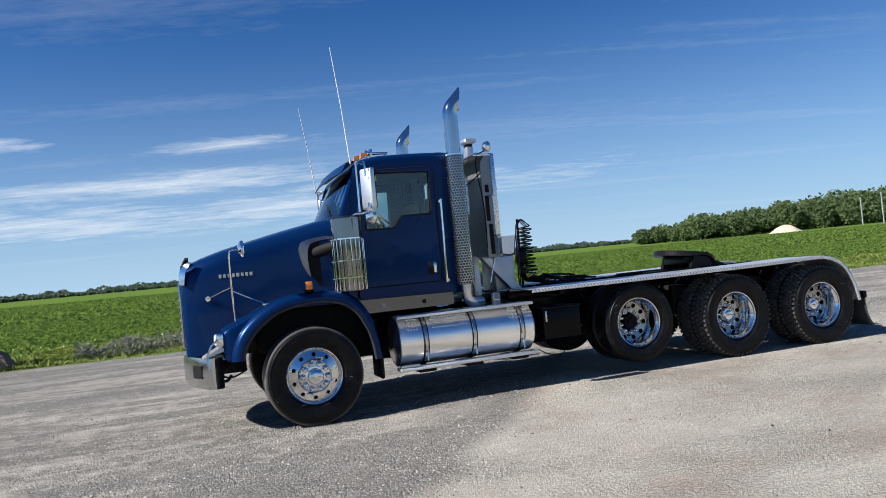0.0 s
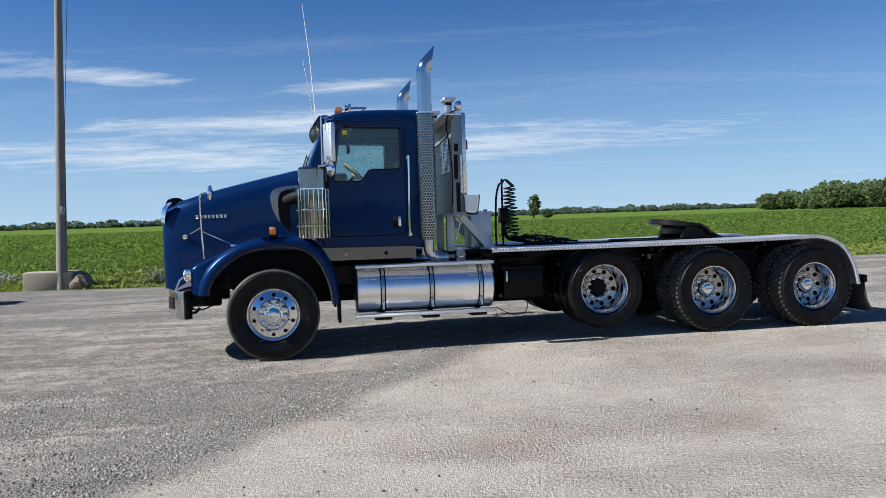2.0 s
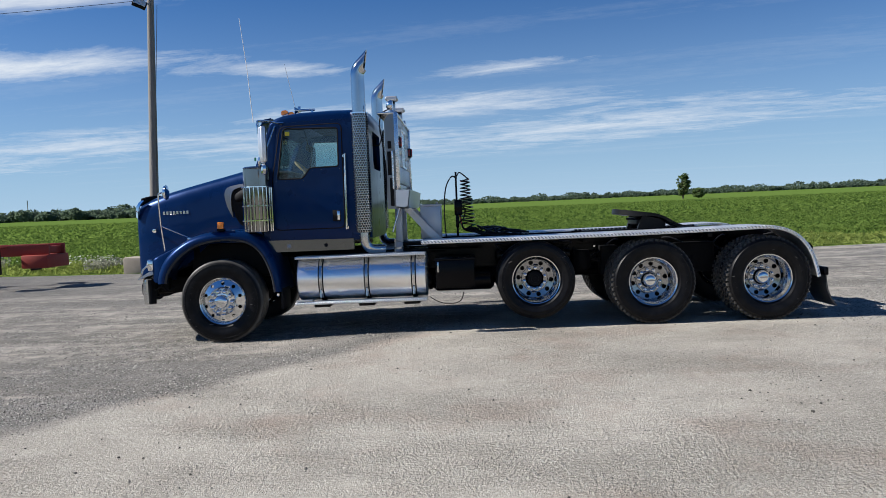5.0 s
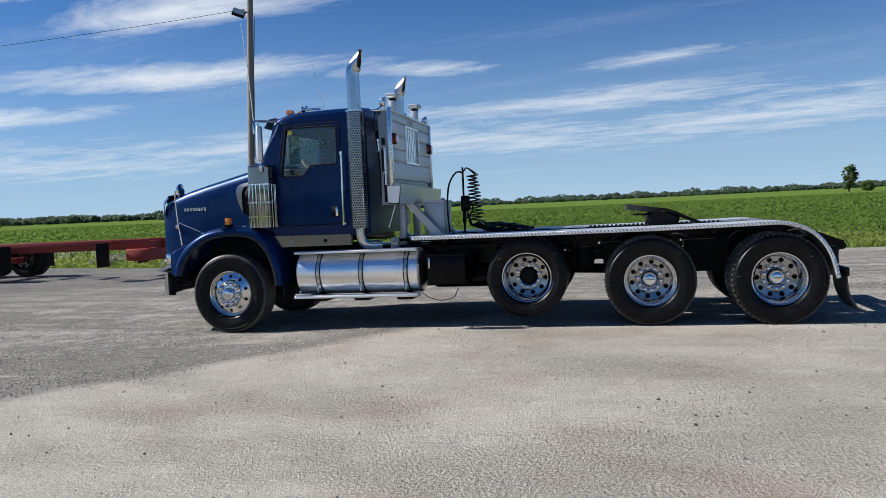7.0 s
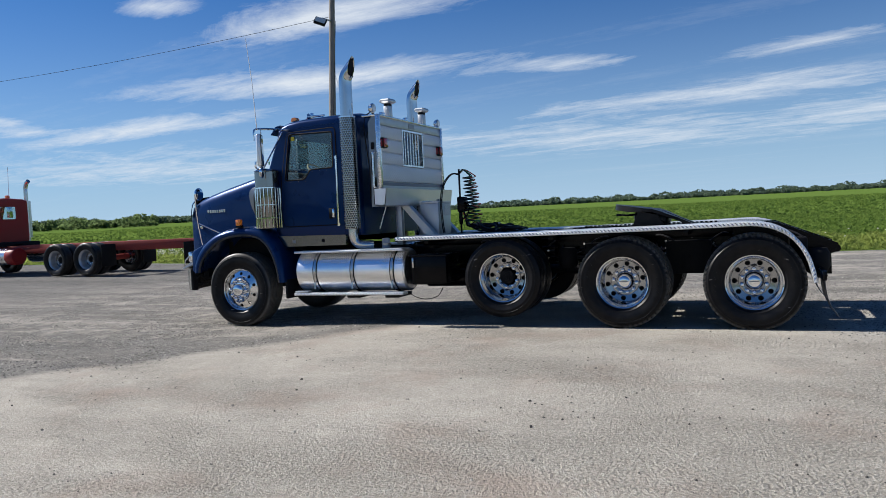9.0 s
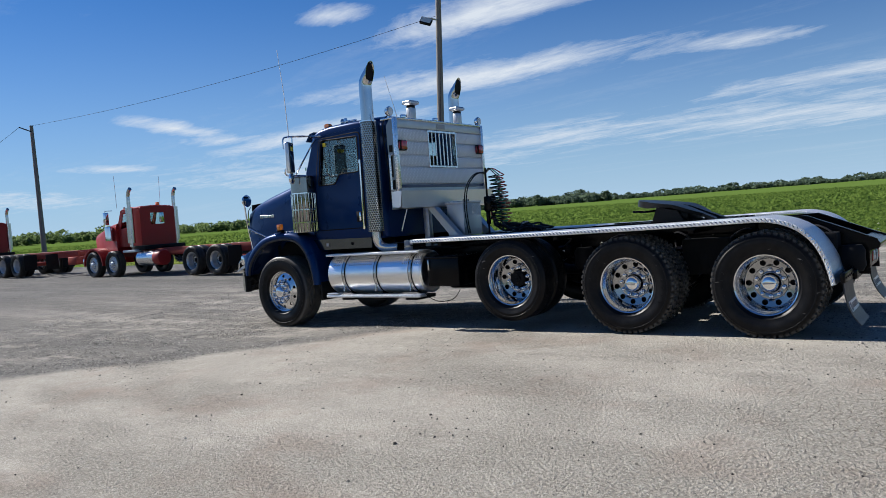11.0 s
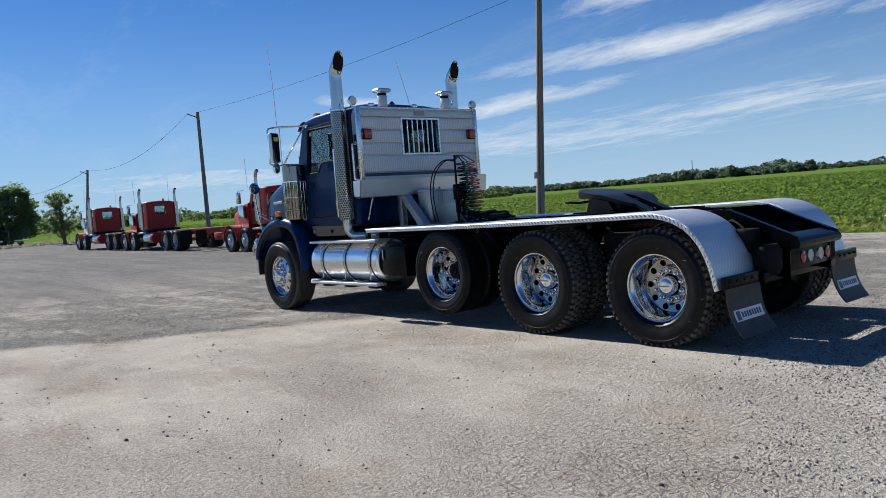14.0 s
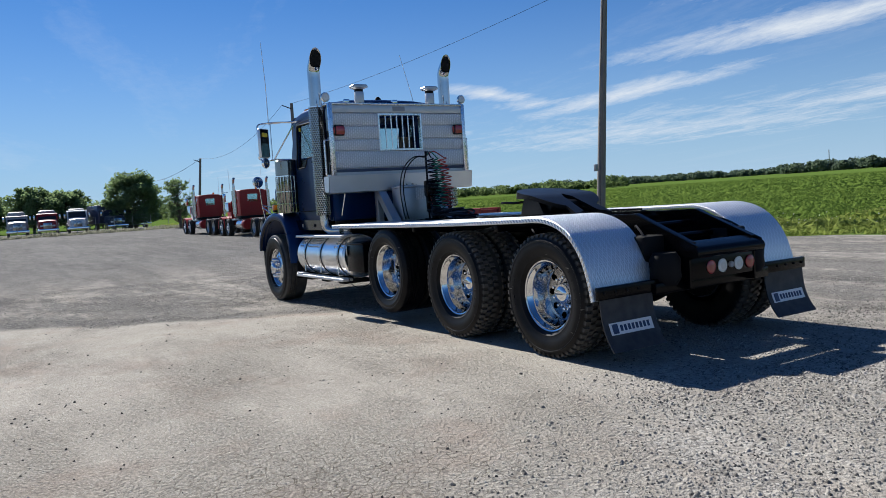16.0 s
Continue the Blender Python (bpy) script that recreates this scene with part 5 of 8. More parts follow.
for far in (False, True):
    # Black block proud of the plate stands in for the unlit step hole.
    bm = bmesh.new()
    loft(bm, [[(x - 0.028, side(y, far), 0.62), (x - 0.028, side(y, far), 0.765), (x + 0.01, side(y, far), 0.765), (x + 0.01, side(y, far), 0.62)] for x, y in ((-1.195, 0.36), (-1.283, 0.555))])
    part("step_hole", bm, MATT, bumper, smooth=False)
    part("valance", boxed((-1.13, side(0.34, far), 0.80), (-0.95, side(0.9, far), 0.875), 0.015), ALU_DULL, truck)
    part("bumper_bracket", boxed((-1.3, side(0.75, far), 0.60), (-0.7, side(0.9, far), 0.82), 0.02), MATT, truck)
    bm = bmesh.new()
    slab(bm, [(-1.20, 0.856), (-1.02, 0.955), (-0.90, 0.955), (-0.90, 0.93), (-1.03, 0.90), (-1.17, 0.85)], side(0.150, far), side(0.55, far))
    part("filler_plate", bm, ALU_DULL, truck, "bright sloped filler plate over the bumper end", angle=30)
    part("lamp_strut", tubed([(-1.15, side(0.16, far), 0.88), (-1.10, side(0.135, far), 0.99), (-1.03, side(0.135, far), 1.05)], 0.011, 8), CHROME_DULL, truck)
    # dark hangers, hook and hose under the fender nose
    part("hanger", boxed((-1.10, side(0.26, far), 0.60), (-0.98, side(0.34, far), 0.84), 0.015), MATT, truck)
    part("hanger", boxed((-0.96, side(0.36, far), 0.66), (-0.84, side(0.48, far), 0.86), 0.02), MATT, truck)
    part("tow_hook", tubed(smooth_line([(-1.12, side(0.28, far), 0.66), (-1.04, side(0.28, far), 0.585), (-0.95, side(0.29, far), 0.575), (-0.90, side(0.30, far), 0.63)], 4), 0.018, 8), MATT, truck)
    part("hose", tubed(smooth_line([(-1.06, side(0.24, far), 0.80), (-0.98, side(0.23, far), 0.70), (-0.90, side(0.24, far), 0.74), (-0.84, side(0.30, far), 0.67), (-0.74, side(0.34, far), 0.72)], 4), 0.013, 8), MATT, truck)
    part("hose", tubed(smooth_line([(-1.10, side(0.30, far), 0.74), (-1.00, side(0.31, far), 0.63), (-0.88, side(0.33, far), 0.60), (-0.72, side(0.40, far), 0.66)], 4), 0.010, 8), MATT, truck)

# ---- cab ----
CY0, CY1 = 0.28, 2 * YC - 0.28
CAB_REAR = 2.06
SIDE = [(0.66, 1.30), (0.60, 1.90), (0.52, 2.33), (0.74, 2.90), (0.86, 2.97), (1.94, 3.0), (1.94, 1.30)]
DOOR = [(0.735, 1.455), (0.70, 1.70), (0.735, 2.20), (0.865, 2.865), (1.705, 2.885), (1.695, 1.455)]
PANE = [(0.795, 2.15), (1.145, 2.15), (1.25, 2.292), (1.645, 2.297), (1.655, 2.825), (0.905, 2.838)]
bm = bmesh.new()
for far in (False, True):
    slab(bm, SIDE, side(CY0, far), side(CY0 + 0.05, far), [rounded(PANE, 0.035)])
    # rounded rear corner
    rings = []
    for k in range(7):
        a = radians(15 * k)
        x, y = 1.94 + 0.12 * math.sin(a), CY0 + 0.12 - 0.12 * math.cos(a)
        x2, y2 = 1.94 + 0.07 * math.sin(a), CY0 + 0.12 - 0.07 * math.cos(a)
        rings.append([(x, side(y, far), 1.30), (x, side(y, far), 3.0), (x2, side(y2, far), 3.0), (x2, side(y2, far), 1.30)])
    loft(bm, rings)
# rear wall with its window
rear = bmesh.new()
slab(rear, [(CY0 + 0.12, 1.30), (CY0 + 0.12, 3.0), (CY1 - 0.12, 3.0), (CY1 - 0.12, 1.30)], 0.0, 0.05, [rounded([(0.85, 2.28), (1.77, 2.28), (1.77, 2.82), (0.85, 2.82)], 0.05)])
for v in rear.verts:
    v.co = (CAB_REAR - v.co.y, v.co.x, v.co.z)
tmp = bpy.data.meshes.new("tmp")
rear.to_mesh(tmp)
rear.free()
bm.from_mesh(tmp)
bpy.data.meshes.remove(tmp)
# roof
secs = []
for x, ze, zc in ((0.72, 2.875, 2.93), (0.78, 2.925, 3.01), (0.90, 2.965, 3.085), (1.1, 2.99, 3.125), (1.5, 3.0, 3.14), (1.88, 3.0, 3.135), (2.0, 2.985, 3.105), (2.05, 2.96, 3.05), (2.062, 2.93, 2.99)):
    e = max(0.0, x - 1.94)
    cy = CY0 + 0.12 - math.sqrt(max(0.0144 - min(e, 0.119) ** 2, 0.0)) if e > 0 else CY0
    cy -= 0.004
    prof = [(cy, ze - 0.06), (cy, ze), (cy + 0.012, ze + 0.03), (cy + 0.04, ze + 0.052), (cy + 0.12, ze + 0.072), (0.75, zc - 0.012), (YC, zc)]
    prof = prof + [(2 * YC - a, b) for a, b in reversed(prof[:-1])]
    secs.append([(x, a, b) for a, b in prof])
loft(bm, secs)
# floor, firewall and cowl
box(bm, (0.62, CY0 + 0.02, 1.28), (2.03, CY1 - 0.02, 1.34))
box(bm, (0.55, CY0 + 0.05, 1.30), (0.64, CY1 - 0.05, 2.30))
cab = part("cab", bm, BLUE, truck, "dark blue cab with rounded roof", angle=38)
part("lining", boxed((0.66, CY0 + 0.06, 1.345), (2.0, CY1 - 0.06, 1.40)), INNER, cab)
part("headliner", boxed((0.85, CY0 + 0.06, 2.93), (2.0, CY1 - 0.06, 2.955)), INNER, cab)
part("rear_lining", boxed((1.975, CY0 + 0.12, 1.40), (2.0, CY1 - 0.12, 2.26)), INNER, cab)
# windscreen, pillars and visor
bm = bmesh.new()
loft(bm, [[(0.50 - 0.14 * (1 - abs(y) ** 2.5), YC + y * 0.99, 2.335), (0.735 - 0.05 * (1 - abs(y) ** 2.5), YC + y * 0.97, 2.905), (0.741 - 0.05 * (1 - abs(y) ** 2.5), YC + y * 0.97, 2.905), (0.506 - 0.14 * (1 - abs(y) ** 2.5), YC + y * 0.99, 2.335)] for y in np.linspace(-1, 1, 15)])
ws = part("windscreen", bm, GLASS, cab, "curved tinted windscreen")
ws.visible_shadow = False
for far in (False, True):
    part("pillar", tubed([(0.50, side(CY0 + 0.04, far), 2.30), (0.745, side(CY0 + 0.05, far), 2.92)], 0.032, 8), BLUE, cab)
bm = bmesh.new()
loft(bm, [[(0.56 - 0.05 * (1 - y * y), YC + y * 1.02, 2.865), (0.64 - 0.05 * (1 - y * y), YC + y * 1.0, 2.985), (0.735, YC + y * 1.0, 3.0), (0.745, YC + y * 1.0, 2.985), (0.655 - 0.05 * (1 - y * y), YC + y * 1.0, 2.965), (0.575 - 0.05 * (1 - y * y), YC + y * 1.02, 2.86)] for y in np.linspace(-1, 1, 13)])
part("visor", bm, BLUE, cab, "dark blue sun visor above the windscreen")
part("cowl", boxed((0.40, 0.45, 2.30), (0.62, 2.17, 2.36), 0.02), BLUE, cab)
part("wiper", tubed([(0.42, 0.6, 2.37), (0.47, 0.95, 2.55)], 0.008, 6), MATT, cab)
part("sticker", boxed((0.475, 0.315, 2.42), (0.50, 0.32, 2.47)), HOSE_GREEN, cab)

for far in (False, True):
    bm = bmesh.new()
    slab(bm, rounded(DOOR, 0.07), side(CY0 - 0.014, far), side(CY0 - 0.002, far), [rounded(PANE, 0.04)])
    door = part("door", bm, BLUE, cab, "dark blue door with a stepped window", angle=30)
    line = rounded(DOOR, 0.075)
    part("door_seal", tubed([(x, side(CY0 - 0.006, far), z) for x, z in line + line[:1]], 0.010, 6), MATT, door)
    pane = rounded(PANE, 0.04)
    part("window_trim", tubed([(x, side(CY0 - 0.016, far), z) for x, z in pane + pane[:1]], 0.010, 6), MATT, door, "black rubber window trim")
    bm = bmesh.new()
    slab(bm, rounded(PANE, 0.035), side(CY0 + 0.012, far), side(CY0 + 0.017, far))
    g = part("window", bm, GLASS, door, "tinted side window", smooth=False)
    g.visible_shadow = False
    part("divider", tubed([(1.02, side(CY0 + 0.016, far), 2.16), (1.03, side(CY0 + 0.016, far), 2.20)], 0.006, 6), MATT, door)
    for x in np.linspace(0.78, 1.66, 8):
        z = 2.125 if x < 1.16 else 2.265
        part("rivet", lathe(bmesh.new(), [(0.006, 0.0), (0.004, -0.004), (0, -0.005)], 6, "y", (x, CY0 - 0.014, z)) if not far else boxed((x - 0.004, side(CY0 - 0.018, far), z - 0.004), (x + 0.004, side(CY0 - 0.014, far), z + 0.004)), CHROME_DULL, door)
    bm = boxed((1.535, side(CY0 - 0.020, far), 1.545), (1.645, side(CY0 - 0.012, far), 1.70), 0.006)
    plate_ = part("handle_plate", bm, MATT, door, "black handle recess")
    part("handle", boxed((1.60, side(CY0 - 0.040, far), 1.56), (1.638, side(CY0 - 0.022, far), 1.69), 0.010), CHROME, door, "chrome door handle")
    # kick panel under the door
    bm = bmesh.new()
    slab(bm, [(0.56, 1.315), (1.815, 1.30), (1.815, 1.15), (0.74, 1.15)], side(0.235, far), side(0.30, far))
    skirt = part("skirt_panel", bm, SKIRT, truck, "polished steel panel below the cab", smooth=False)
    part("panel_plug", lathe(bmesh.new(), [(0.026, 0.0), (0.026, -0.010), (0, -0.012)], 14, "y", (1.43, side(0.235, far), 1.225)), MATT, skirt)
    part("panel_mark", boxed((0.89, side(0.229, far), 1.20), (0.945, side(0.233, far), 1.25), 0.0), GREYP, skirt)
    # vertical grab rail
    rail = tubed([(1.735, side(0.185, far), 1.43), (1.75, side(0.185, far), 2.46)], 0.017, 10)
    grab = part("grab_rail", rail, CHROME, cab, "chrome grab rail beside the door")
    for z in (1.455, 2.43):
        part("rail_foot", tubed([(1.742, side(0.18, far), z), (1.742, side(0.285, far), z)], 0.024, 10), CHROME, grab)
    # rails behind the exhaust
    part("grab_rail", tubed(smooth_line([(2.01, side(0.30, far), 2.35), (2.03, side(0.20, far), 2.33), (2.03, side(0.20, far), 1.95), (2.01, side(0.30, far), 1.93)], 3), 0.012, 8), MATT, cab)
    part("grab_rail", tubed(smooth_line([(2.01, side(0.30, far), 1.84), (2.03, side(0.20, far), 1.82), (2.05, side(0.20, far), 1.42), (2.02, side(0.26, far), 1.32)], 3), 0.010, 8), MATT, cab)

# inside
for y in (0.75, 1.87):
    seat = part("seat", boxed((1.30, y - 0.25, 1.62), (1.80, y + 0.25, 1.78), 0.05, 3), TAN, cab, "worn driver seat")
    bm = bmesh.new()
    slab(bm, rounded([(1.66, 1.74), (1.80, 1.74), (1.93, 2.36), (1.90, 2.55), (1.80, 2.55), (1.76, 2.36)], 0.05), y - 0.23, y + 0.23)
    part("backrest", bm, TAN, seat)
    part("seat_base", boxed((1.38, y - 0.16, 1.40), (1.72, y + 0.16, 1.63), 0.02), INNER, seat)
part("dashboard", boxed((0.66, CY0 + 0.07, 1.85), (0.98, CY1 - 0.07, 2.27), 0.06, 3), INNER, cab, "dark dashboard")
bm = bmesh.new()
WHEEL = pose(1.12, 0.75, 2.26, 0, 42, 0)
lathe(bm, [(0.225 + 0.014 * math.cos(2 * math.pi * k / 8), 0.014 * math.sin(2 * math.pi * k / 8)) for k in range(8)], 36, "z", close=True)
for a in (0, 120, 240):
    tube(bm, [(0, 0, -0.02), (0.22 * math.cos(radians(a)), 0.22 * math.sin(radians(a)), 0)], 0.012, 6)
lathe(bm, [(0, 0.01), (0.05, 0.0), (0.05, -0.04), (0, -0.05)], 16, "z")
for v in bm.verts:
    v.co = WHEEL @ v.co
part("steering_wheel", bm, WHEEL_TAN, cab, "tan steering wheel behind the window")
bm = boxed((1.02, 1.16, 2.60), (1.07, 1.46, 2.70), 0.03, 3)
tube(bm, [(1.03, YC, 2.69), (0.98, YC, 2.94)], 0.012, 6)
part("inside_mirror", bm, MATT, cab, "black mirror hanging from the headliner")
part("steering_column", tubed([(1.12, 0.75, 2.27), (0.9, 0.75, 2.05)], 0.03, 8), MATT, cab)
part("sun_sticker", boxed((0.925, CY0 + 0.004, 2.745), (0.985, CY0 + 0.009, 2.80)), YELLOW, cab, "small yellow sticker on the window")

# roof lamps, horns
for y in (0.47, 0.86, YC, 1.76, 2.15):
    z = 3.05 + 0.055 * (1 - ((y - YC) / 1.0) ** 2)
    bm = bmesh.new()
    slab(bm, rounded([(0.85, z - 0.02), (0.86, z + 0.045), (0.93, z + 0.052), (0.96, z + 0.01)], 0.015), y - 0.038, y + 0.038)
    part("marker_lamp", bm, AMBER, cab, "amber roof marker lamp")
for y in (0.72, 1.9):
    horn = part("air_horn", lathe(bmesh.new(), [(0.055, 0.99), (0.042, 1.0), (0.026, 1.03), (0.018, 1.08), (0.016, 1.27), (0, 1.28)], 16, "x", (0, y, 3.145)), CHROME, cab, "chrome roof air horn")
    part("horn_bracket", boxed((1.03, y - 0.02, 3.09), (1.07, y + 0.02, 3.20), 0.006), CHROME, cab)
    part("horn_bracket", boxed((1.22, y - 0.015, 3.08), (1.25, y + 0.015, 3.14), 0.004), CHROME, cab)
part("roof_antenna_base", lathe(bmesh.new(), [(0.05, 3.12), (0.045, 3.16), (0.02, 3.19), (0, 3.19)], 16, "z", (1.8, YC, 0)), MATT, cab)

# ---- exhaust stacks ----


def shield(bm, cx, cy, r, z0, z1, pitch=0.036):
    """A pierced heat shield: a sheet of cells, each with a round hole, rows staggered."""
    around = int(round(2 * math.pi * r / pitch))
    rows = int(round((z1 - z0) / (pitch * 0.9)))
    dz, da, Q = (z1 - z0) / rows, 2 * math.pi / around, 8
    for j in range(rows):
        for i in range(around):
            ma, mz = (i + 0.5 * (j % 2)) * da, z0 + (j + 0.5) * dz
            o, n_ = [], []
            for q in range(Q):
                a = 2 * math.pi * q / Q + math.pi / 4
                c, s = math.cos(a), math.sin(a)
                m = max(abs(c), abs(s))
                for target, u, v in ((o, c / m * da / 2, s / m * dz / 2), (n_, c * 0.0142 / r, s * 0.0142)):
                    target.append(bm.verts.new((cx + r * math.cos(ma + u), cy + r * math.sin(ma + u), mz + v)))
            for q in range(Q):
                k = (q + 1) % Q
                bm.faces.new((o[q], o[k], n_[k], n_[q]))
    return bm


for far in (False, True):
    sx, sy = 1.975, side(0.175, far)
    line = smooth_line([(sx, sy, 2.9), (sx, sy, 3.3), (sx, sy, 3.46), (sx + 0.006, sy, 3.535), (sx + 0.026, sy, 3.585), (sx + 0.055, sy, 3.625)], 5)
    pts = [Vector(p) for p in line]
    last = len(pts) - 1

    def ring(r):
        """Rings of the pipe; the last one is slid along the bend to a mouth that is cut nearly upright and faces the rear."""
        out = []
        for i, p in enumerate(pts):
            d = (pts[min(i + 1, last)] - pts[max(i - 1, 0)]).normalized() if i < last else Vector((0.70, 0, 0.714))
            across = Vector((d.z, 0, -d.x))
            loop = [p + r * (math.cos(2 * math.pi * k / 28) * across + math.sin(2 * math.pi * k / 28) * Vector((0, 1, 0))) for k in range(28)]
            if i == last:
                loop = [v + d * ((sx + 0.085 + 0.2 * (v.z - 3.56) - v.x) / (d.x - 0.2 * d.z)) for v in loop]
            out.append(loop)
        return out

    bm = bmesh.new()
    outer_, inner_ = ring(0.094), ring(0.088)
    loft(bm, outer_, caps=False)
    loft(bm, inner_, caps=False)
    loft(bm, [outer_[-1], inner_[-1]], caps=False)
    stack = part("exhaust_pipe", bm, STACK, truck, "tall curved chrome exhaust pipe", angle=60)
    # Flat black disc across the mouth stands in for the dark, sooty inside.
    bm = bmesh.new()
    mid_ = sum(inner_[-1], Vector()) / 28
    bm.faces.new([bm.verts.new(mid_ + (v - mid_) * 0.99 - Vector((0.014, 0, 0.014))) for v in inner_[-1]])
    part("soot", bm, MATT, stack, "black disc standing in for the dark sooty inside of the stack")
    part("heat_shield", shield(bmesh.new(), sx, sy, 0.118, 1.385, 2.985), SHIELD, stack, "pierced chrome heat shield", angle=60)
    part("muffler", lathe(bmesh.new(), [(0.0, 1.37), (0.095, 1.38), (0.095, 2.99), (0, 3.0)], 28, "z", (sx, sy, 0)), MATT, stack)
    part("clamp", lathe(bmesh.new(), [(0.095, 2.985), (0.122, 2.985), (0.122, 3.0), (0.097, 3.005)], 32, "z", (sx, sy, 0)), CHROME, stack)
    part("elbow", tubed(smooth_line([(sx, sy, 1.42), (sx, sy, 1.28), (sx + 0.02, sy + (0.02 if not far else -0.02), 1.20), (sx + 0.09, sy + (0.06 if not far else -0.06), 1.145), (sx + 0.24, sy + (0.16 if not far else -0.16), 1.135)], 5), 0.066, 18), CHROME_DULL, stack, "dull chrome exhaust elbow")
    for z in (1.7, 2.75):
        part("stack_bracket", boxed((sx - 0.02, side(0.27, far), z), (sx + 0.03, side(0.33, far), z + 0.05)), BLACK, stack)

# ---- air cleaners ----
for far in (False, True):
    ax, ay = 0.535, side(0.165, far)
    bm = lathe(bmesh.new(), [(0, 2.325), (0.10, 2.322), (0.165, 2.31), (0.182, 2.295), (0.182, 2.06), (0.168, 2.05), (0.168, 1.46), (0.165, 1.445), (0, 1.44)], 44, "z", (ax, ay, 0))
    ac = part("air_cleaner", bm, DARK_CHROME, truck, "round chrome air cleaner with a guard of rods")
    for z in (2.055, 1.80, 1.60):
        bm = lathe(bmesh.new(), [(0.183, z - 0.012), (0.190, z - 0.008), (0.190, z + 0.008), (0.183, z + 0.012)], 44, "z", (ax, ay, 0))
        part("band", bm, CHROME, ac)
        part("band_bolt", tubed([(ax - 0.185, ay - 0.02, z), (ax - 0.215, ay - 0.02, z)], 0.012, 8), CHROME, ac)
    for k in range(20):
        a = 2 * math.pi * k / 20
        p = (ax + 0.187 * math.cos(a), ay + 0.187 * math.sin(a))
        part("guard_rod", tubed([(*p, 1.45), (*p, 2.05)], 0.0065, 6), CHROME, ac)
    part("intake_pipe", tubed(smooth_line([(ax - 0.13, ay + (0.03 if not far else -0.03), 1.98), (ax - 0.22, ay + (0.1 if not far else -0.1), 1.97), (ax - 0.36, side(0.48, far), 1.93)], 4), 0.066, 16), MATT, ac, "dark intake pipe")
    part("rain_cap", lathe(bmesh.new(), [(0.17, 2.30), (0.185, 2.312), (0.16, 2.33), (0, 2.335)], 36, "z", (ax, ay, 0)), SHIELD, ac)

# ---- mirrors and antennas ----
for far in (False, True):
    f = lambda x, y, z: (x, side(y, far), z)
    bm = bmesh.new()
    m = pose(0.745, side(-0.26, far), 2.585, 0, 0, -62 if not far else -118)
    bmm = bmesh.new()
    box(bmm, (-0.10, -0.035, -0.235), (0.10, 0.035, 0.235), 0.025, 3)
    mirror = part("door_mirror", meshed("door_mirror", bmm, ALU_SMOOTH), ALU_SMOOTH, truck, "tall chrome door mirror on a tubular bracket", at=m)
    g = new("mirror_glass", meshed("mirror_glass", boxed((-0.088, 0.038, -0.215), (0.088, 0.042, 0.215), 0.0), MIRROR, False))
    g.parent = mirror
    if not far:
        st = new("sticker", meshed("sticker", boxed((-0.055, 0.043, 0.10), (0.055, 0.045, 0.165), 0.0), YELLOW, False))
        st.parent = mirror
    b2 = new("mirror_back", meshed("mirror_back", boxed((-0.093, 0.0355, -0.222), (0.093, 0.0375, 0.222), 0.0), MATT, False))
    b2.parent = mirror
    cm = pose(0.755, side(-0.25, far), 2.27, 0, 0, -62 if not far else -118)
    conv = part("convex_mirror", meshed("convex_mirror", lathe(bmesh.new(), [(0.0, 0.03), (0.06, 0.025), (0.082, 0.01), (0.088, 0.0), (0.07, -0.03), (0.0, -0.045)], 28), CHROME), CHROME, truck, "round convex mirror", at=cm)
    part("mirror_arm", tubed(smooth_line([f(0.90, 0.26, 2.90), f(0.80, 0.0, 2.915), f(0.72, -0.25, 2.90), f(0.71, -0.33, 2.86), f(0.71, -0.335, 2.72)], 4), 0.012, 8), CHROME, truck, "chrome tubular mirror arm")
    part("mirror_arm", tubed(smooth_line([f(0.72, -0.335, 2.42), f(0.71, -0.33, 2.34), f(0.68, -0.2, 2.315), f(0.62, 0.0, 2.33), f(0.60, 0.24, 2.33)], 4), 0.013, 8), CHROME, truck)
    part("mirror_post", tubed([f(0.66, -0.10, 2.34), f(0.66, -0.10, 2.91)], 0.011, 8), CHROME, truck)
    part("mirror_stay", tubed([f(0.65, -0.06, 2.34), f(0.80, 0.25, 2.88)], 0.012, 8), CHROME, truck)
    part("mirror_arm", tubed([f(0.92, 0.27, 2.92), f(0.66, -0.10, 2.91)], 0.010, 8), CHROME, truck)
    # hood mirror on a tripod
    hm = pose(-0.68, side(0.06, far), 2.03, 0, 0, -86 if not far else -94)
    part("hood_mirror", meshed("hood_mirror", lathe(bmesh.new(), [(0.0, 0.02), (0.07, 0.018), (0.095, 0.008), (0.10, 0.0), (0.09, -0.025), (0.05, -0.045), (0.0, -0.05)], 28), CHROME), CHROME, truck, "round convex mirror on a hood tripod", at=hm)
    part("tripod_leg", tubed(smooth_line([f(-0.70, 0.09, 2.03), f(-0.785, 0.11, 2.03), f(-0.825, 0.13, 1.97), f(-0.825, 0.16, 1.6), f(-0.81, 0.22, 1.23)], 4), 0.011, 8), CHROME, truck)
    part("tripod_leg", tubed([f(-0.825, 0.155, 1.62), f(-1.08, 0.575, 1.51)], 0.010, 8), CHROME, truck)
    part("tripod_foot", lathe(bmesh.new(), [(0.0, -0.02), (0.03, -0.018), (0.036, 0.0), (0.036, 0.01), (0, 0.012)], 16, "y", f(-1.08, 0.56, 1.51)), CHROME, truck)
    part("tripod_leg", tubed([f(-0.825, 0.16, 1.58), f(-0.45, 0.28, 1.385)], 0.010, 8), CHROME, truck)
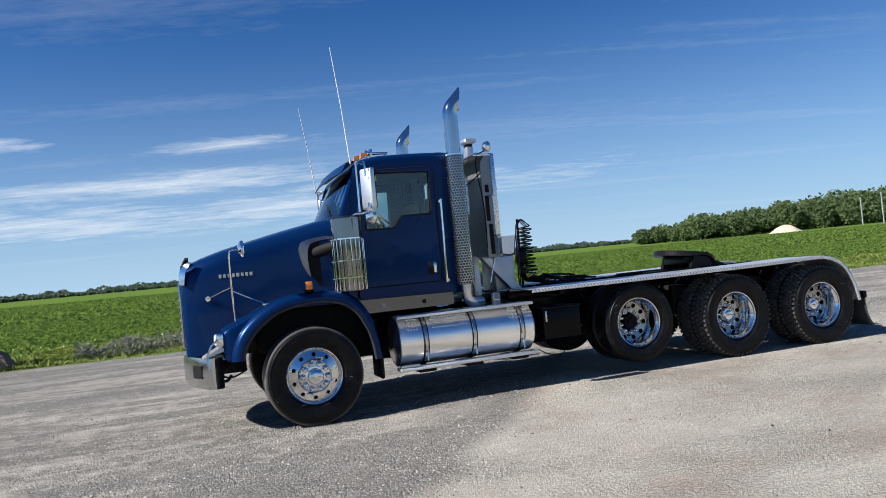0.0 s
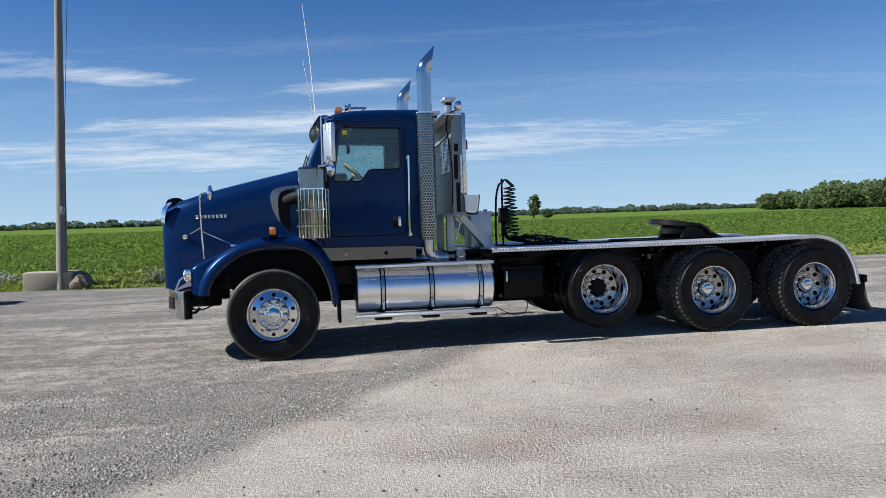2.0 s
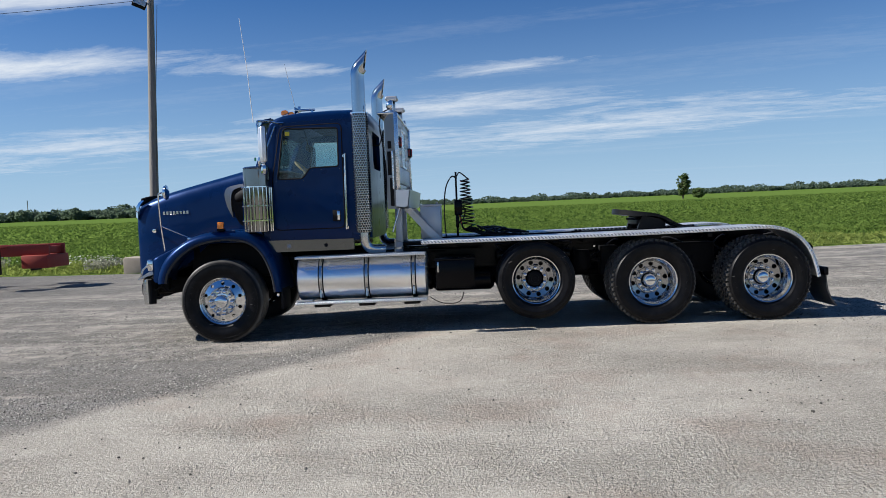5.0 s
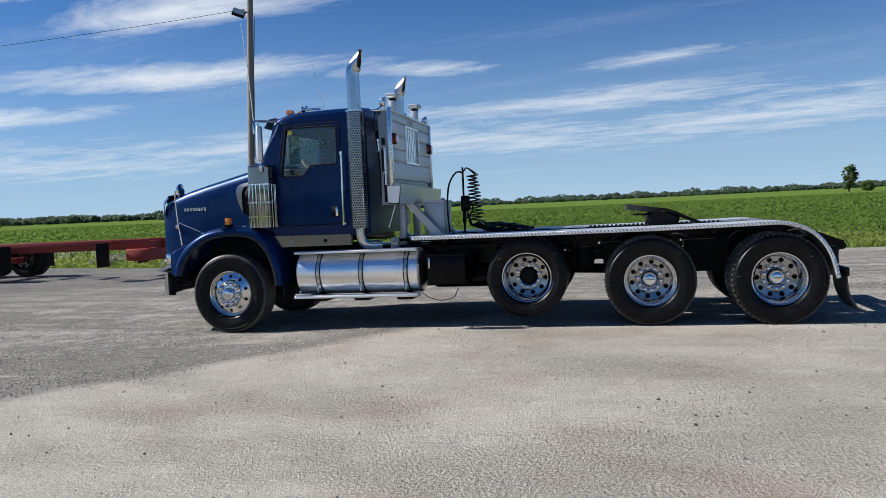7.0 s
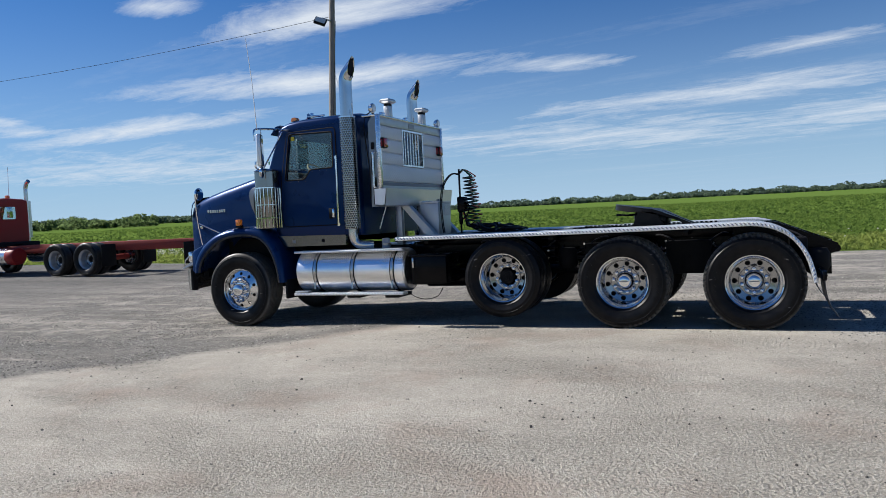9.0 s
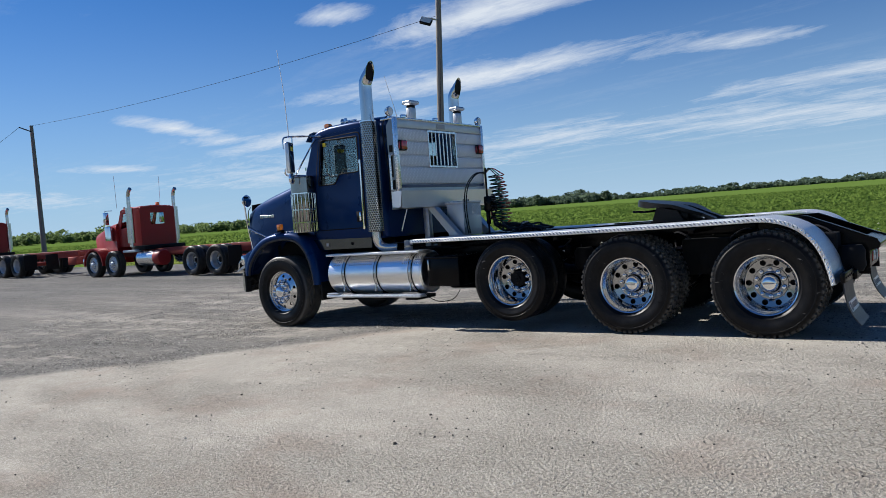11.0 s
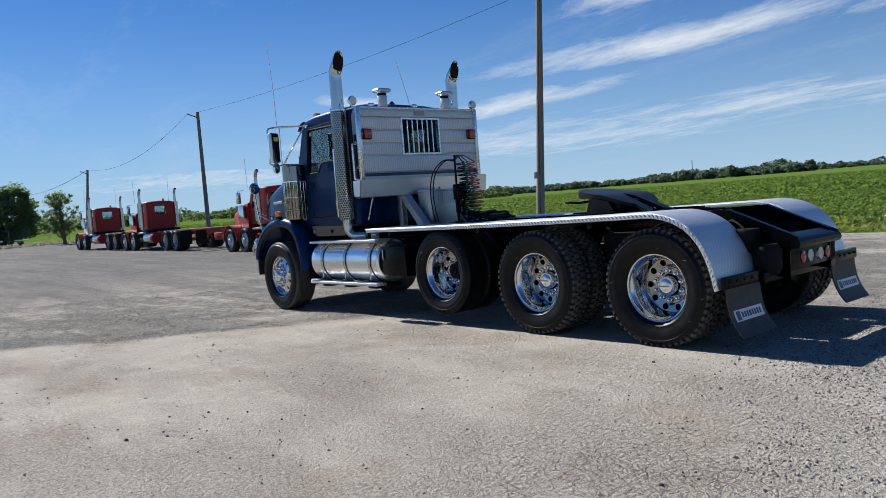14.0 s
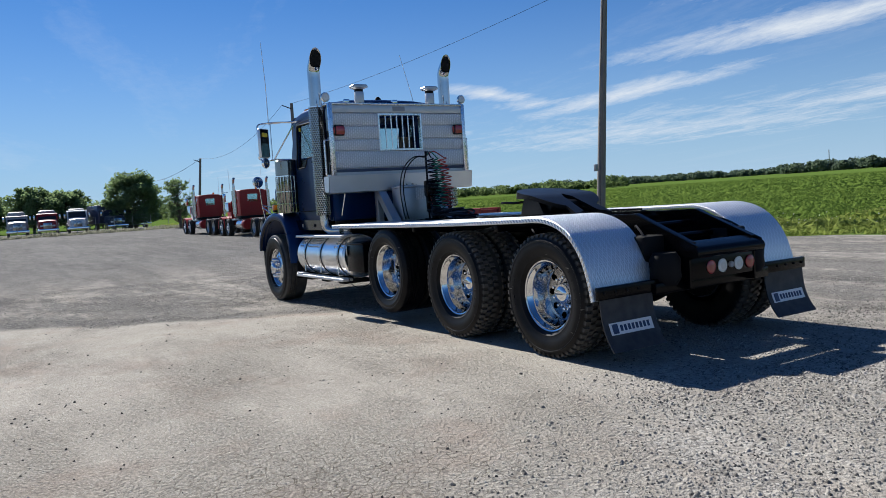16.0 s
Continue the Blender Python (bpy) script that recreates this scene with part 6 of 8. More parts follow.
    part("tripod_foot", boxed(f(-0.50, 0.24, 1.37), f(-0.42, 0.32, 1.405), 0.01), CHROME, truck)
    top, foot = ((0.485, -0.09, 4.27), (0.60, -0.10, 2.90)) if not far else ((0.46, 2.50, 4.17), (0.66, 2 * YC + 0.10, 2.80))
    part("antenna", tubed([foot, [(a + b) / 2 + 0.01 for a, b in zip(foot, top)], top], 0.004, 6, [0.007, 0.0055, 0.004]), WHITE, truck, "thin white whip antenna")

# ---- headache rack ----
RX = 2.44
rack = thing("headache_rack", (RX, YC, 1.2), "ribbed aluminium headache rack with barred window behind the cab", "headache rack")
for far in (False, True):
    bm = bmesh.new()
    slab(bm, [(RX + 0.02, 1.68), (RX + 0.02, 2.975), (RX - 0.06, 2.975), (RX - 0.13, 2.88), (RX - 0.13, 1.68)], side(0.170, far), side(0.188, far))
    part("side_frame", bm, SCOOP, rack, "grey side plate of the rack", smooth=False)
    part("side_post", boxed((RX + 0.0, side(0.14, far), 1.93), (RX + 0.055, side(0.205, far), 2.985), 0.010), ALU, rack)
    part("grab_handle", tubed(smooth_line([(RX - 0.02, side(0.145, far), 2.46), (RX - 0.03, side(0.085, far), 2.45), (RX - 0.03, side(0.08, far), 2.40), (RX - 0.03, side(0.08, far), 2.02), (RX - 0.03, side(0.085, far), 1.96), (RX - 0.02, side(0.145, far), 1.95)], 3), 0.014, 8), ALU, rack)
    # Thin black plates stand in for the dark slots of the side plate.
    for z0, z1, dx in ((1.72, 2.10, 0.0), (2.14, 2.46, -0.02), (2.50, 2.60, -0.01)):
        part("chain_hook", boxed((RX - 0.085 + dx, side(0.156, far), z0), (RX - 0.035 + dx, side(0.168, far), z1), 0.005), MATT, rack)
# planks of the rack, each folded proud; those beside the window stop at its frame
rows = [(2.855, 2.965, False, ALU_DULL), (2.675, 2.835, True, RIBBED), (2.475, 2.645, True, RIBBED), (2.305, 2.445, True, RIBBED), (2.045, 2.275, False, RIBBED)]
for z0, z1, split, mat in rows:
    spans = ((0.20, 0.945), (1.675, 2.42)) if split else ((0.20, 2.42),)
    for y0, y1 in spans:
        bm = bmesh.new()
        loft(bm, [[(RX, y, z0 - 0.012), (RX + 0.022, y, z0), (RX + 0.026, y, z0 + 0.012), (RX + 0.026, y, z1 - 0.012), (RX + 0.022, y, z1), (RX, y, z1 + 0.012)] for y in (y0, y1)])
        part("plank", bm, mat, rack, angle=30)
part("back_sheet", boxed((RX - 0.02, 0.19, 2.82), (RX + 0.002, 2.43, 2.97)), ALU_DULL, rack)
part("back_sheet", boxed((RX - 0.02, 0.19, 1.70), (RX + 0.002, 2.43, 2.30)), ALU_DULL, rack)
for y0, y1 in ((0.19, 0.95), (1.67, 2.43)):
    part("back_sheet", boxed((RX - 0.02, y0, 2.295), (RX + 0.001, y1, 2.825)), ALU_DULL, rack)
part("top_rail", boxed((RX - 0.22, 0.15, 2.965), (RX + 0.05, 2.47, 2.995), 0.010), ALU, rack)
part("blue_stripe", boxed((RX + 0.003, 0.20, 1.985), (RX + 0.010, 2.42, 2.03)), NAVY, rack, "dark blue strip above the tray")
part("maker_plate", boxed((RX + 0.027, 1.20, 2.875), (RX + 0.032, 1.41, 2.945), 0.002, 1), GREYP, rack, "grey maker plate")
bm = bmesh.new()
slab(bm, [(0.935, 2.285), (1.685, 2.285), (1.685, 2.84), (0.935, 2.84)], 0, 0.06, [[(0.962, 2.312), (1.658, 2.312), (1.658, 2.813), (0.962, 2.813)]])
for v in bm.verts:
    v.co = (RX - 0.02 + v.co.y, v.co.x, v.co.z)
win = part("window_frame", bm, ALU, rack, "aluminium window frame with upright bars", smooth=False)
for k in range(6):
    y = 1.07 + 0.097 * k
    part("window_bar", tubed([(RX + 0.015, y, 2.32), (RX + 0.015, y, 2.81)], 0.010, 8), ALU, win)
bm = bmesh.new()
loft(bm, [[(RX + 0.0, y, 1.70), (RX + 0.10, y, 1.675), (RX + 0.16, y, 1.69), (RX + 0.195, y, 1.93), (RX + 0.185, y, 1.935), (RX + 0.15, y, 1.71), (RX + 0.10, y, 1.695), (RX + 0.0, y, 1.715)] for y in (0.02, 2.46)])
for y in (0.02, 2.455):
    loft(bm, [[(RX, y + d, 1.70), (RX + 0.10, y + d, 1.675), (RX + 0.16, y + d, 1.69), (RX + 0.195, y + d, 1.93), (RX, y + d, 1.93)] for d in (0, 0.006)])
part("tray", bm, ALU_SMOOTH, rack, "open aluminium chain tray", angle=25)
for far in (False, True):
    y = side(0.29, far)
    lamp = part("rack_lamp", boxed((RX + 0.02, y - 0.075, 2.515), (RX + 0.075, y + 0.075, 2.665), 0.012), MATT, rack, "black box lamp with red lens")
    part("lens", boxed((RX + 0.075, y - 0.062, 2.528), (RX + 0.095, y + 0.062, 2.652), 0.008), RED_LENS, lamp, "red lens")
    part("lens", boxed((RX + 0.03, y - 0.085, 2.54), (RX + 0.065, y + 0.085, 2.64), 0.004), RED_LENS, lamp)
    y = side(0.14, far)
    wl = part("work_lamp", lathe(bmesh.new(), [(0.0, 0.05), (0.062, 0.045), (0.07, 0.035), (0.068, 0.015), (0.05, -0.02), (0.025, -0.04), (0, -0.045)], 24, "x", (RX - 0.05, y, 3.075)), CHROME, rack, "round chrome work lamp")
    part("lens", lathe(bmesh.new(), [(0.0, 0.056), (0.058, 0.050)], 24, "x", (RX - 0.05, y, 3.075)), CLEAR_LENS, wl)
    part("lamp_post", tubed([(RX - 0.05, y, 2.98), (RX - 0.05, y, 3.02)], 0.01, 6), CHROME, wl)
    y = side(0.70, far)
    bm = boxed((RX - 0.105, y - 0.062, 2.99), (RX - 0.015, y + 0.062, 3.17), 0.010)
    post = part("vent_stack", bm, ALU_DULL, rack, "square aluminium post with a flat cap")
    bm = bmesh.new()
    loft(bm, [[(RX - 0.06 + a * sx_, y + a * sy_, z_) for sx_, sy_ in ((-0.72, -0.8), (-0.58, -1), (0.58, -1), (0.72, -0.8), (0.72, 0.8), (0.58, 1), (-0.58, 1), (-0.72, 0.8))] for a, z_ in ((0.075, 3.205), (0.112, 3.222), (0.120, 3.228), (0.120, 3.250), (0.105, 3.268), (0.04, 3.276))])
    part("louvre", boxed((RX - 0.10, y - 0.055, 3.165), (RX - 0.02, y + 0.055, 3.21), 0.004), MATT, post, "dark louvred gap under the cap")
    part("cap", bm, ALU_DULL, post, "flat square rain cap", angle=20)
    part("small_lamp", boxed((RX - 0.08, 1.24 if far else 0.44, 2.995), (RX - 0.02, 1.32 if far else 0.52, 3.055), 0.008), CHROME, rack)
    # legs and slanting braces down to the frame
    bm = bmesh.new()
    slab(bm, [(RX + 0.02, 1.69), (RX + 0.14, 1.69), (3.02, 1.22), (2.88, 1.21)], side(0.80, far), side(0.93, far))
    part("brace", bm, ALU_DULL, rack, "slanting aluminium brace", smooth=False)
    part("leg", boxed((RX - 0.10, side(0.86, far), 1.02), (RX + 0.0, side(0.95, far), 1.72), 0.006), ALU_DULL, rack)
    part("leg_foot", boxed((RX - 0.18, side(0.80, far), 1.04), (3.05, side(0.98, far), 1.10), 0.006), BLACK, rack)
for far in (False, True):
    part("lamp_cable", tubed(smooth_line([(RX - 0.05, side(0.14, far), 3.03), (RX - 0.16, side(0.17, far), 2.97), (RX - 0.19, side(0.16, far), 2.80), (RX - 0.16, side(0.15, far), 2.55), (RX - 0.13, side(0.155, far), 2.2), (RX - 0.14, side(0.16, far), 1.8)], 4), 0.008, 6), MATT, rack)
part("stay", tubed([(RX + 0.02, 0.33, 1.70), (RX - 0.09, 0.30, 1.36)], 0.010, 8), ALU, rack)
part("cable_run", tubed(smooth_line([(2.06, 0.9, 2.62), (2.16, 0.75, 2.60), (2.24, 0.4, 2.66), (2.30, 0.16, 2.75)], 4), 0.008, 6), MATT, rack)

canister = part("air_dryer", lathe(bmesh.new(), [(0, 1.05), (0.055, 1.055), (0.06, 1.07), (0.06, 1.20), (0.05, 1.225), (0, 1.23)], 20, "z", (2.42, 0.34, 0)), GREYP, truck, "small grey canister beside the exhaust elbow")
part("clamp", lathe(bmesh.new(), [(0.061, 1.13), (0.065, 1.133), (0.065, 1.147), (0.061, 1.15)], 20, "z", (2.42, 0.34, 0)), CHROME_DULL, canister)
tool_box = thing("tool_box", (2.85, 1.21, 1.24), "plain aluminium tool box behind the headache rack", "tool box")
part("box_body", boxed((2.70, 0.97, 1.225), (3.0, 1.45, 1.70), 0.008), ALU_DULL, tool_box)
part("box_lid", boxed((2.69, 0.96, 1.70), (3.01, 1.46, 1.73), 0.006), ALU_DULL, tool_box)
part("hinge", tubed([(2.70, 1.02, 1.735), (2.70, 1.4, 1.735)], 0.012, 6), CHROME_DULL, tool_box)
for y in (1.08, 1.18):
    part("knob", lathe(bmesh.new(), [(0.018, 1.73), (0.022, 1.755), (0, 1.765)], 10, "z", (2.95, y, 0)), CHROME_DULL, tool_box)
part("mesh_panel", boxed((3.002, 1.2, 1.52), (3.006, 1.44, 1.69)), RIBBED, tool_box)
part("deck_step", boxed((2.3, 0.86, 1.14), (3.6, 1.76, 1.20), 0.008), BLACK, truck)

# air and power lines on a post
lines = thing("air_line_post", (3.24, 1.27, 1.2), "black post holding coiled red, green and black air hoses", "air hoses")
part("post", tubed([(3.24, 1.27, 1.20), (3.24, 1.27, 2.20)], 0.015, 10), MATT, lines)
part("post_foot", boxed((3.19, 1.21, 1.19), (3.29, 1.33, 1.24), 0.01), MATT, lines)
part("hose_holder", boxed((3.20, 1.22, 1.55), (3.32, 1.40, 1.78), 0.02), BLACK, lines)
part("hose_holder", boxed((3.215, 1.235, 1.36), (3.265, 1.305, 1.56), 0.02), BLACK, lines)


def coil(start, end, r, turns, lean):
    pts, n = [], int(turns * 12)
    for k in range(n + 1):
        t = k / n
        a = 2 * math.pi * turns * t
        c = [start[i] + (end[i] - start[i]) * t for i in range(3)]
        c[1] += lean * math.sin(math.pi * t)
        rr = r * (0.75 + 0.5 * t) * (1 + 0.25 * math.sin(a * 0.37 + 40 * start[1]))
        pts.append((c[0] + rr * math.cos(a), c[1] + rr * math.sin(a), c[2]))
    return pts


for y, mat, lab in ((1.36, HOSE_GREEN, "green coiled hose"), (1.47, HOSE_RED, "red coiled hose"), (1.27, HOSE, "black coiled hose")):
    x0 = 3.37
    body_ = coil((x0, y - 0.02, 2.09), (x0 + 0.03, y + 0.02, 1.40), 0.072, 13, 0.03)
    head = smooth_line([(3.25, 1.27, 2.13), (3.30, y * 0.5 + 0.63, 2.19), body_[0]], 4)
    end = smooth_line([body_[-1], (3.34, y, 1.34), (3.30, 1.31, 1.42), (3.27, 1.29, 1.56)], 4)
    part("coiled_hose", tubed(head[:-1] + body_ + end[1:], 0.0085, 6), mat, lines, lab)
for k, dy in enumerate((-0.05, 0.0)):
    part("hose", tubed(smooth_line([(3.25, 1.27, 2.13 - 0.02 * k), (3.17, 1.15 + dy, 2.12), (3.09, 1.02 + dy, 1.96), (3.06, 0.97 + dy, 1.70), (3.06, 0.99 + dy, 1.42), (3.07, 1.02 + dy, 1.25)], 5), 0.009, 6), HOSE, lines, "black air hose hanging in a loop")
for k in range(5):
    part("hose", tubed(smooth_line([(3.28, 1.30, 1.55), (3.33, 1.32 + 0.03 * k, 1.34), (3.45 + 0.02 * k, 1.28 + 0.05 * k, 1.36 - 0.02 * k), (3.65 + 0.05 * k, 1.18 + 0.08 * k, 1.255), (3.95, 1.05 + 0.12 * k, 1.225)], 5), 0.014, 6), HOSE, lines)
g_ = np.random.default_rng(12)
for k in range(7):
    line_ = [(3.40 + 0.05 * k, 1.30 + g_.uniform(-0.2, 0.2), 1.34)]
    for j in range(5):
        line_.append((3.55 + 0.17 * j + g_.uniform(-0.07, 0.07), 1.28 + g_.uniform(-0.28, 0.28), 1.225 + g_.uniform(0.0, 0.17) * (1 - j / 6)))
    part("hose", tubed(smooth_line(line_, 5), 0.015, 6), HOSE, lines)
part("bracket_arm", tubed(smooth_line([(3.24, 1.27, 1.42), (3.33, 1.30, 1.50), (3.36, 1.33, 1.62), (3.31, 1.34, 1.70)], 4), 0.012, 6), MATT, lines)

# ---- poles and wire ----


def pole(x, y, top, lean=(0, 0), r=0.16, block=False, lamp=False, label=""):
    z = height(x, y)
    p = thing("utility_pole", (x, y, z), label, "utility pole", "roadside poles")
    line = [(x + lean[0] * t / 8, y + lean[1] * t / 8, z - 0.3 + (top - z + 0.3) * t / 8) for t in range(9)]
    part("pole", tubed(line, r, 16, [r * (1 - 0.35 * t) for t in np.linspace(0, 1, 9)]), WOOD, p, angle=60)
    return p, line


P1 = (-6.65, 13.85)
B1 = (-6.85, 14.15)
p1, l1 = pole(*P1, 9.6, (0.05, 0.85), 0.155, label="weathered wooden pole standing in a concrete block")
z1 = height(*P1)
block = thing("concrete_block", (*B1, z1), "old square concrete block at the foot of a pole", "concrete block")
bm = bmesh.new()
box(bm, (B1[0] - 0.85, B1[1] - 0.36, z1 - 0.2), (B1[0] + 0.52, B1[1] + 0.50, z1 + 0.52), 0.06, 2)
for v in bm.verts:
    v.co += 0.03 * noise.noise_vector(v.co * 3)
part("block", bm, CONCRETE, block)
bm = bmesh.new()
bmesh.ops.create_icosphere(bm, subdivisions=3, radius=0.36, matrix=Matrix.Translation((B1[0] + 0.66, B1[1] - 0.12, z1 + 0.16)) @ Matrix.Diagonal((1.1, 0.9, 0.95, 1)))
for v in bm.verts:
    v.co += 0.16 * noise.noise_vector(v.co * 2.2) + 0.07 * noise.noise_vector(v.co * 6)
boulder = thing("boulder", (B1[0] + 0.8, B1[1] - 0.15, z1), "rough brown boulder beside the concrete block", "boulder")
part("boulder_stone", bm, SOIL, boulder, angle=25)
part("meter_box", boxed((P1[0] + 0.12, P1[1] - 0.24, z1 + 2.15), (P1[0] + 0.22, P1[1] - 0.12, z1 + 2.38), 0.01), GREYP, p1)
part("ground_wire", tubed([(P1[0] + 0.16, P1[1] - 0.1, z1 + 0.6), (P1[0] + 0.28, P1[1] + 0.08, 5.0), (P1[0] + 0.40, P1[1] + 0.42, 8.6)], 0.008, 5), MATT, p1)
LX, LY, LZ = -6.58, 14.66, 8.55
part("lamp_arm", tubed([(LX, LY, LZ + 0.15), (LX - 0.08, LY - 0.6, LZ + 0.15)], 0.03, 8), GREYP, p1)
flood = part("flood_lamp", meshed("flood_lamp", boxed((-0.21, -0.06, -0.14), (0.21, 0.06, 0.14), 0.02), MATT), MATT, p1, "black flood lamp on an arm", at=pose(LX - 0.10, LY - 0.72, LZ + 0.02, -35, 20, 25))
gl = new("lens", meshed("lens", boxed((-0.18, -0.068, -0.11), (0.18, -0.062, 0.11)), CLEAR_LENS, False))
gl.parent = flood

P2 = (-34.7, 13.8)
p2, l2 = pole(*P2, 8.65, (-0.75, 0.3), 0.15, label="tall dark wooden pole with wires")
P3 = (-62.0, 13.9)
p3, l3 = pole(*P3, 7.2, (0.5, 0.55), 0.15, label="far wooden pole with wires")
for p, l in ((p2, l2), (p3, l3)):
    a = Vector([float(v) for v in l[-1]])
    part("insulator_arm", tubed([a + Vector((0.1, -0.1, -0.35)), a + Vector((-0.2, -0.6, -0.1))], 0.035, 6), MATT, p)


def wire(a, b, sag, n=30):
    a, b = Vector(a), Vector(b)
    pts = []
    for k in range(n + 1):
        t = k / n
        q = a.lerp(b, t)
        q.z -= 4 * sag * t * (1 - t)
        pts.append(q)
    return pts


w1 = thing("overhead_wire", l1[-2], "thin twisted overhead wire between poles", "wire", "overhead wires")
part("strand", tubed(wire((LX, LY, LZ + 0.35), l2[-1], 0.35), 0.008, 5), MATT, w1)
w2 = thing("overhead_wire", l2[-1], "thin overhead wire running on to the next pole", "wire", "overhead wires")
part("strand", tubed(wire(Vector(l2[-1]) + Vector((-0.2, -0.6, -0.1)), l3[-1], 1.1), 0.010, 5), MATT, w2)
w3 = thing("overhead_wire", l3[-1], "thin overhead wire leading away", "wire", "overhead wires")
part("strand", tubed(wire(Vector(l3[-1]), (-105, 15.5, 7.6), 1.0), 0.016, 5), MATT, w3)

# ---- red cab-and-chassis trucks ----
BOLT = pose(0, 0, 0)


def red_truck(x, y, colour_front=RED, white_nose=False, tail=0.0, label=""):
    """A twin-steer chassis truck that faces -x; x is its first rear axle, y its near side."""
    z = height(x - 2, y + 1.2)
    t = thing("chassis_truck", (x, y + 1.25, z), label, "truck", "red chassis trucks")
    o = lambda a, b, c: (x + a, y + b, z + c)
    cy = 1.25
    def bx(name, lo, hi, mat, bev=0.02, lab="", parent=None):
        return part(name, boxed(o(*lo), o(*hi), bev), mat, parent or t, lab)
    for far in (False, True):
        for dx, steer in ((-6.6, True), (-5.15, True), (0.0, False), (1.38, False)):
            m = pose(x + dx, y + (2 * cy - 0.02 if far else 0.02), z + 0.545, 0, 0, 180 if far else 0)
            wheel(t, m, M_PLAIN, M_SRIM_DULL if steer else M_RIM_DULL, M_SCAP_DULL if steer else M_OPEN, 0.0, 0.0 if steer else 0.235, nut_y=-0.004 if steer else 0.250, drum=False)
            if not steer:
                m = pose(x + dx, y + (2 * cy - 0.36 if far else 0.36), z + 0.545, 0, 0, 180 if far else 0)
                wheel(t, m, M_PLAIN, M_RIM_DULL, None, 0.0, 0.0, drum=False)
        yy = lambda v: 2 * cy - v if far else v
        bx("frame_rail", (-7.2, yy(0.82), 0.78), (5.4 + tail, yy(0.90), 1.08), FRAME_RED, 0.01)
        part("tank", lathe(bmesh.new(), [(0, -0.75), (0.28, -0.74), (0.30, -0.72), (0.30, 0.72), (0.28, 0.74), (0, 0.75)], 28, "x", o(-2.9, yy(0.38), 0.72)), ALU, t, "round aluminium fuel tank")
        part("tank_end", lathe(bmesh.new(), [(0.301, 0.35), (0.306, 0.36), (0.306, 0.72), (0.285, 0.752), (0, 0.76)], 28, "x", o(-2.9, yy(0.38), 0.72)), RED if not far else ALU, t)
        bx("step", (-4.6, yy(0.15), 0.98), (-3.7, yy(0.5), 1.08), ALU_DULL)
        part("fender", fender_mesh(x - 6.6, y, z, yy), RED, t, "red front fender")
        part("exhaust_pipe", tubed(smooth_line([o(-4.0, yy(0.22), 1.2), o(-4.0, yy(0.22), 3.0), o(-4.0, yy(0.22), 3.24), o(-3.93, yy(0.22), 3.42), o(-3.82, yy(0.22), 3.50)], 3), 0.075, 12), CHROME_DULL, t, "grey exhaust stack")
        part("shield", tubed([o(-4.0, yy(0.22), 1.35), o(-4.0, yy(0.22), 2.75)], 0.15, 14), CHROME_DULL, t)
        bx("mirror", (-5.35, yy(-0.12), 2.15), (-5.2, yy(0.05), 2.65), CHROME, 0.02)
        part("mirror_arm", tubed([o(-5.2, yy(0.2), 2.72), o(-5.3, yy(-0.05), 2.72), o(-5.28, yy(-0.05), 2.6)], 0.015, 6), CHROME_DULL, t)
        part("air_cleaner", lathe(bmesh.new(), [(0, 2.1), (0.16, 2.08), (0.17, 2.0), (0.17, 1.5), (0, 1.48)], 24, "z", (x - 5.55, y + yy(0.22), z)), CHROME, t)
        bx("mudflap", (2.05, yy(0.05), 0.30), (2.07, yy(0.65), 1.02), MATT, 0.004)
        bx("headlamp", (-7.35, yy(0.3), 0.98), (-7.2, yy(0.62), 1.16), CHROME)
        part("antenna", tubed([o(-4.9, yy(0.25), 2.8), o(-4.88, yy(0.22), 4.1)], 0.008, 5), WHITE, t)
    # hood
    bm = bmesh.new()
    secs = []
    for dx, hw, zt in ((-7.45, 0.52, 1.72), (-7.40, 0.56, 1.82), (-6.6, 0.70, 2.0), (-5.7, 0.86, 2.18), (-5.25, 0.92, 2.22)):
        prof = [(-hw, 0.95), (-hw, zt - 0.2), (-hw + 0.06, zt - 0.05), (-hw + 0.2, zt), (0, zt + 0.04)]
        prof += [(-a, b) for a, b in reversed(prof[:-1])]
        secs.append([o(dx, cy + a, b) for a, b in prof])
    loft(bm, secs)
    hood_ = part("hood", bm, WHITE if white_nose else RED, t, angle=40)
    bx("grille", (-7.50, cy - 0.4, 0.95), (-7.44, cy + 0.4, 1.7), CHROME_DULL, 0.02, "", hood_)
    # cab with real windows
    bm = bmesh.new()
    for yy0, yy1 in ((0.22, 0.27), (2 * cy - 0.27, 2 * cy - 0.22)):
        slab(bm, [(x - 5.3, z + 1.25), (x - 5.3, z + 2.15), (x - 5.0, z + 2.80), (x - 4.9, z + 2.84), (x - 3.72, z + 2.84), (x - 3.72, z + 1.25)], y + yy0, y + yy1, [[(x - 5.1, z + 2.0), (x - 4.88, z + 2.65), (x - 4.2, z + 2.65), (x - 4.2, z + 2.1)]])
    rear_ = bmesh.new()
    slab(rear_, rounded([(y + 0.22, z + 1.25), (y + 0.22, z + 2.86), (y + 2 * cy - 0.22, z + 2.86), (y + 2 * cy - 0.22, z + 1.25)], 0.08), 0, 0.05, [rounded([(y + cy - 0.42, z + 2.12), (y + cy - 0.42, z + 2.62), (y + cy + 0.42, z + 2.62), (y + cy + 0.42, z + 2.12)], 0.06)])
    for v in rear_.verts:
        v.co = (x - 3.72 + v.co.y, v.co.x, v.co.z)
    tmp_ = bpy.data.meshes.new("tmp")
    rear_.to_mesh(tmp_)
    rear_.free()
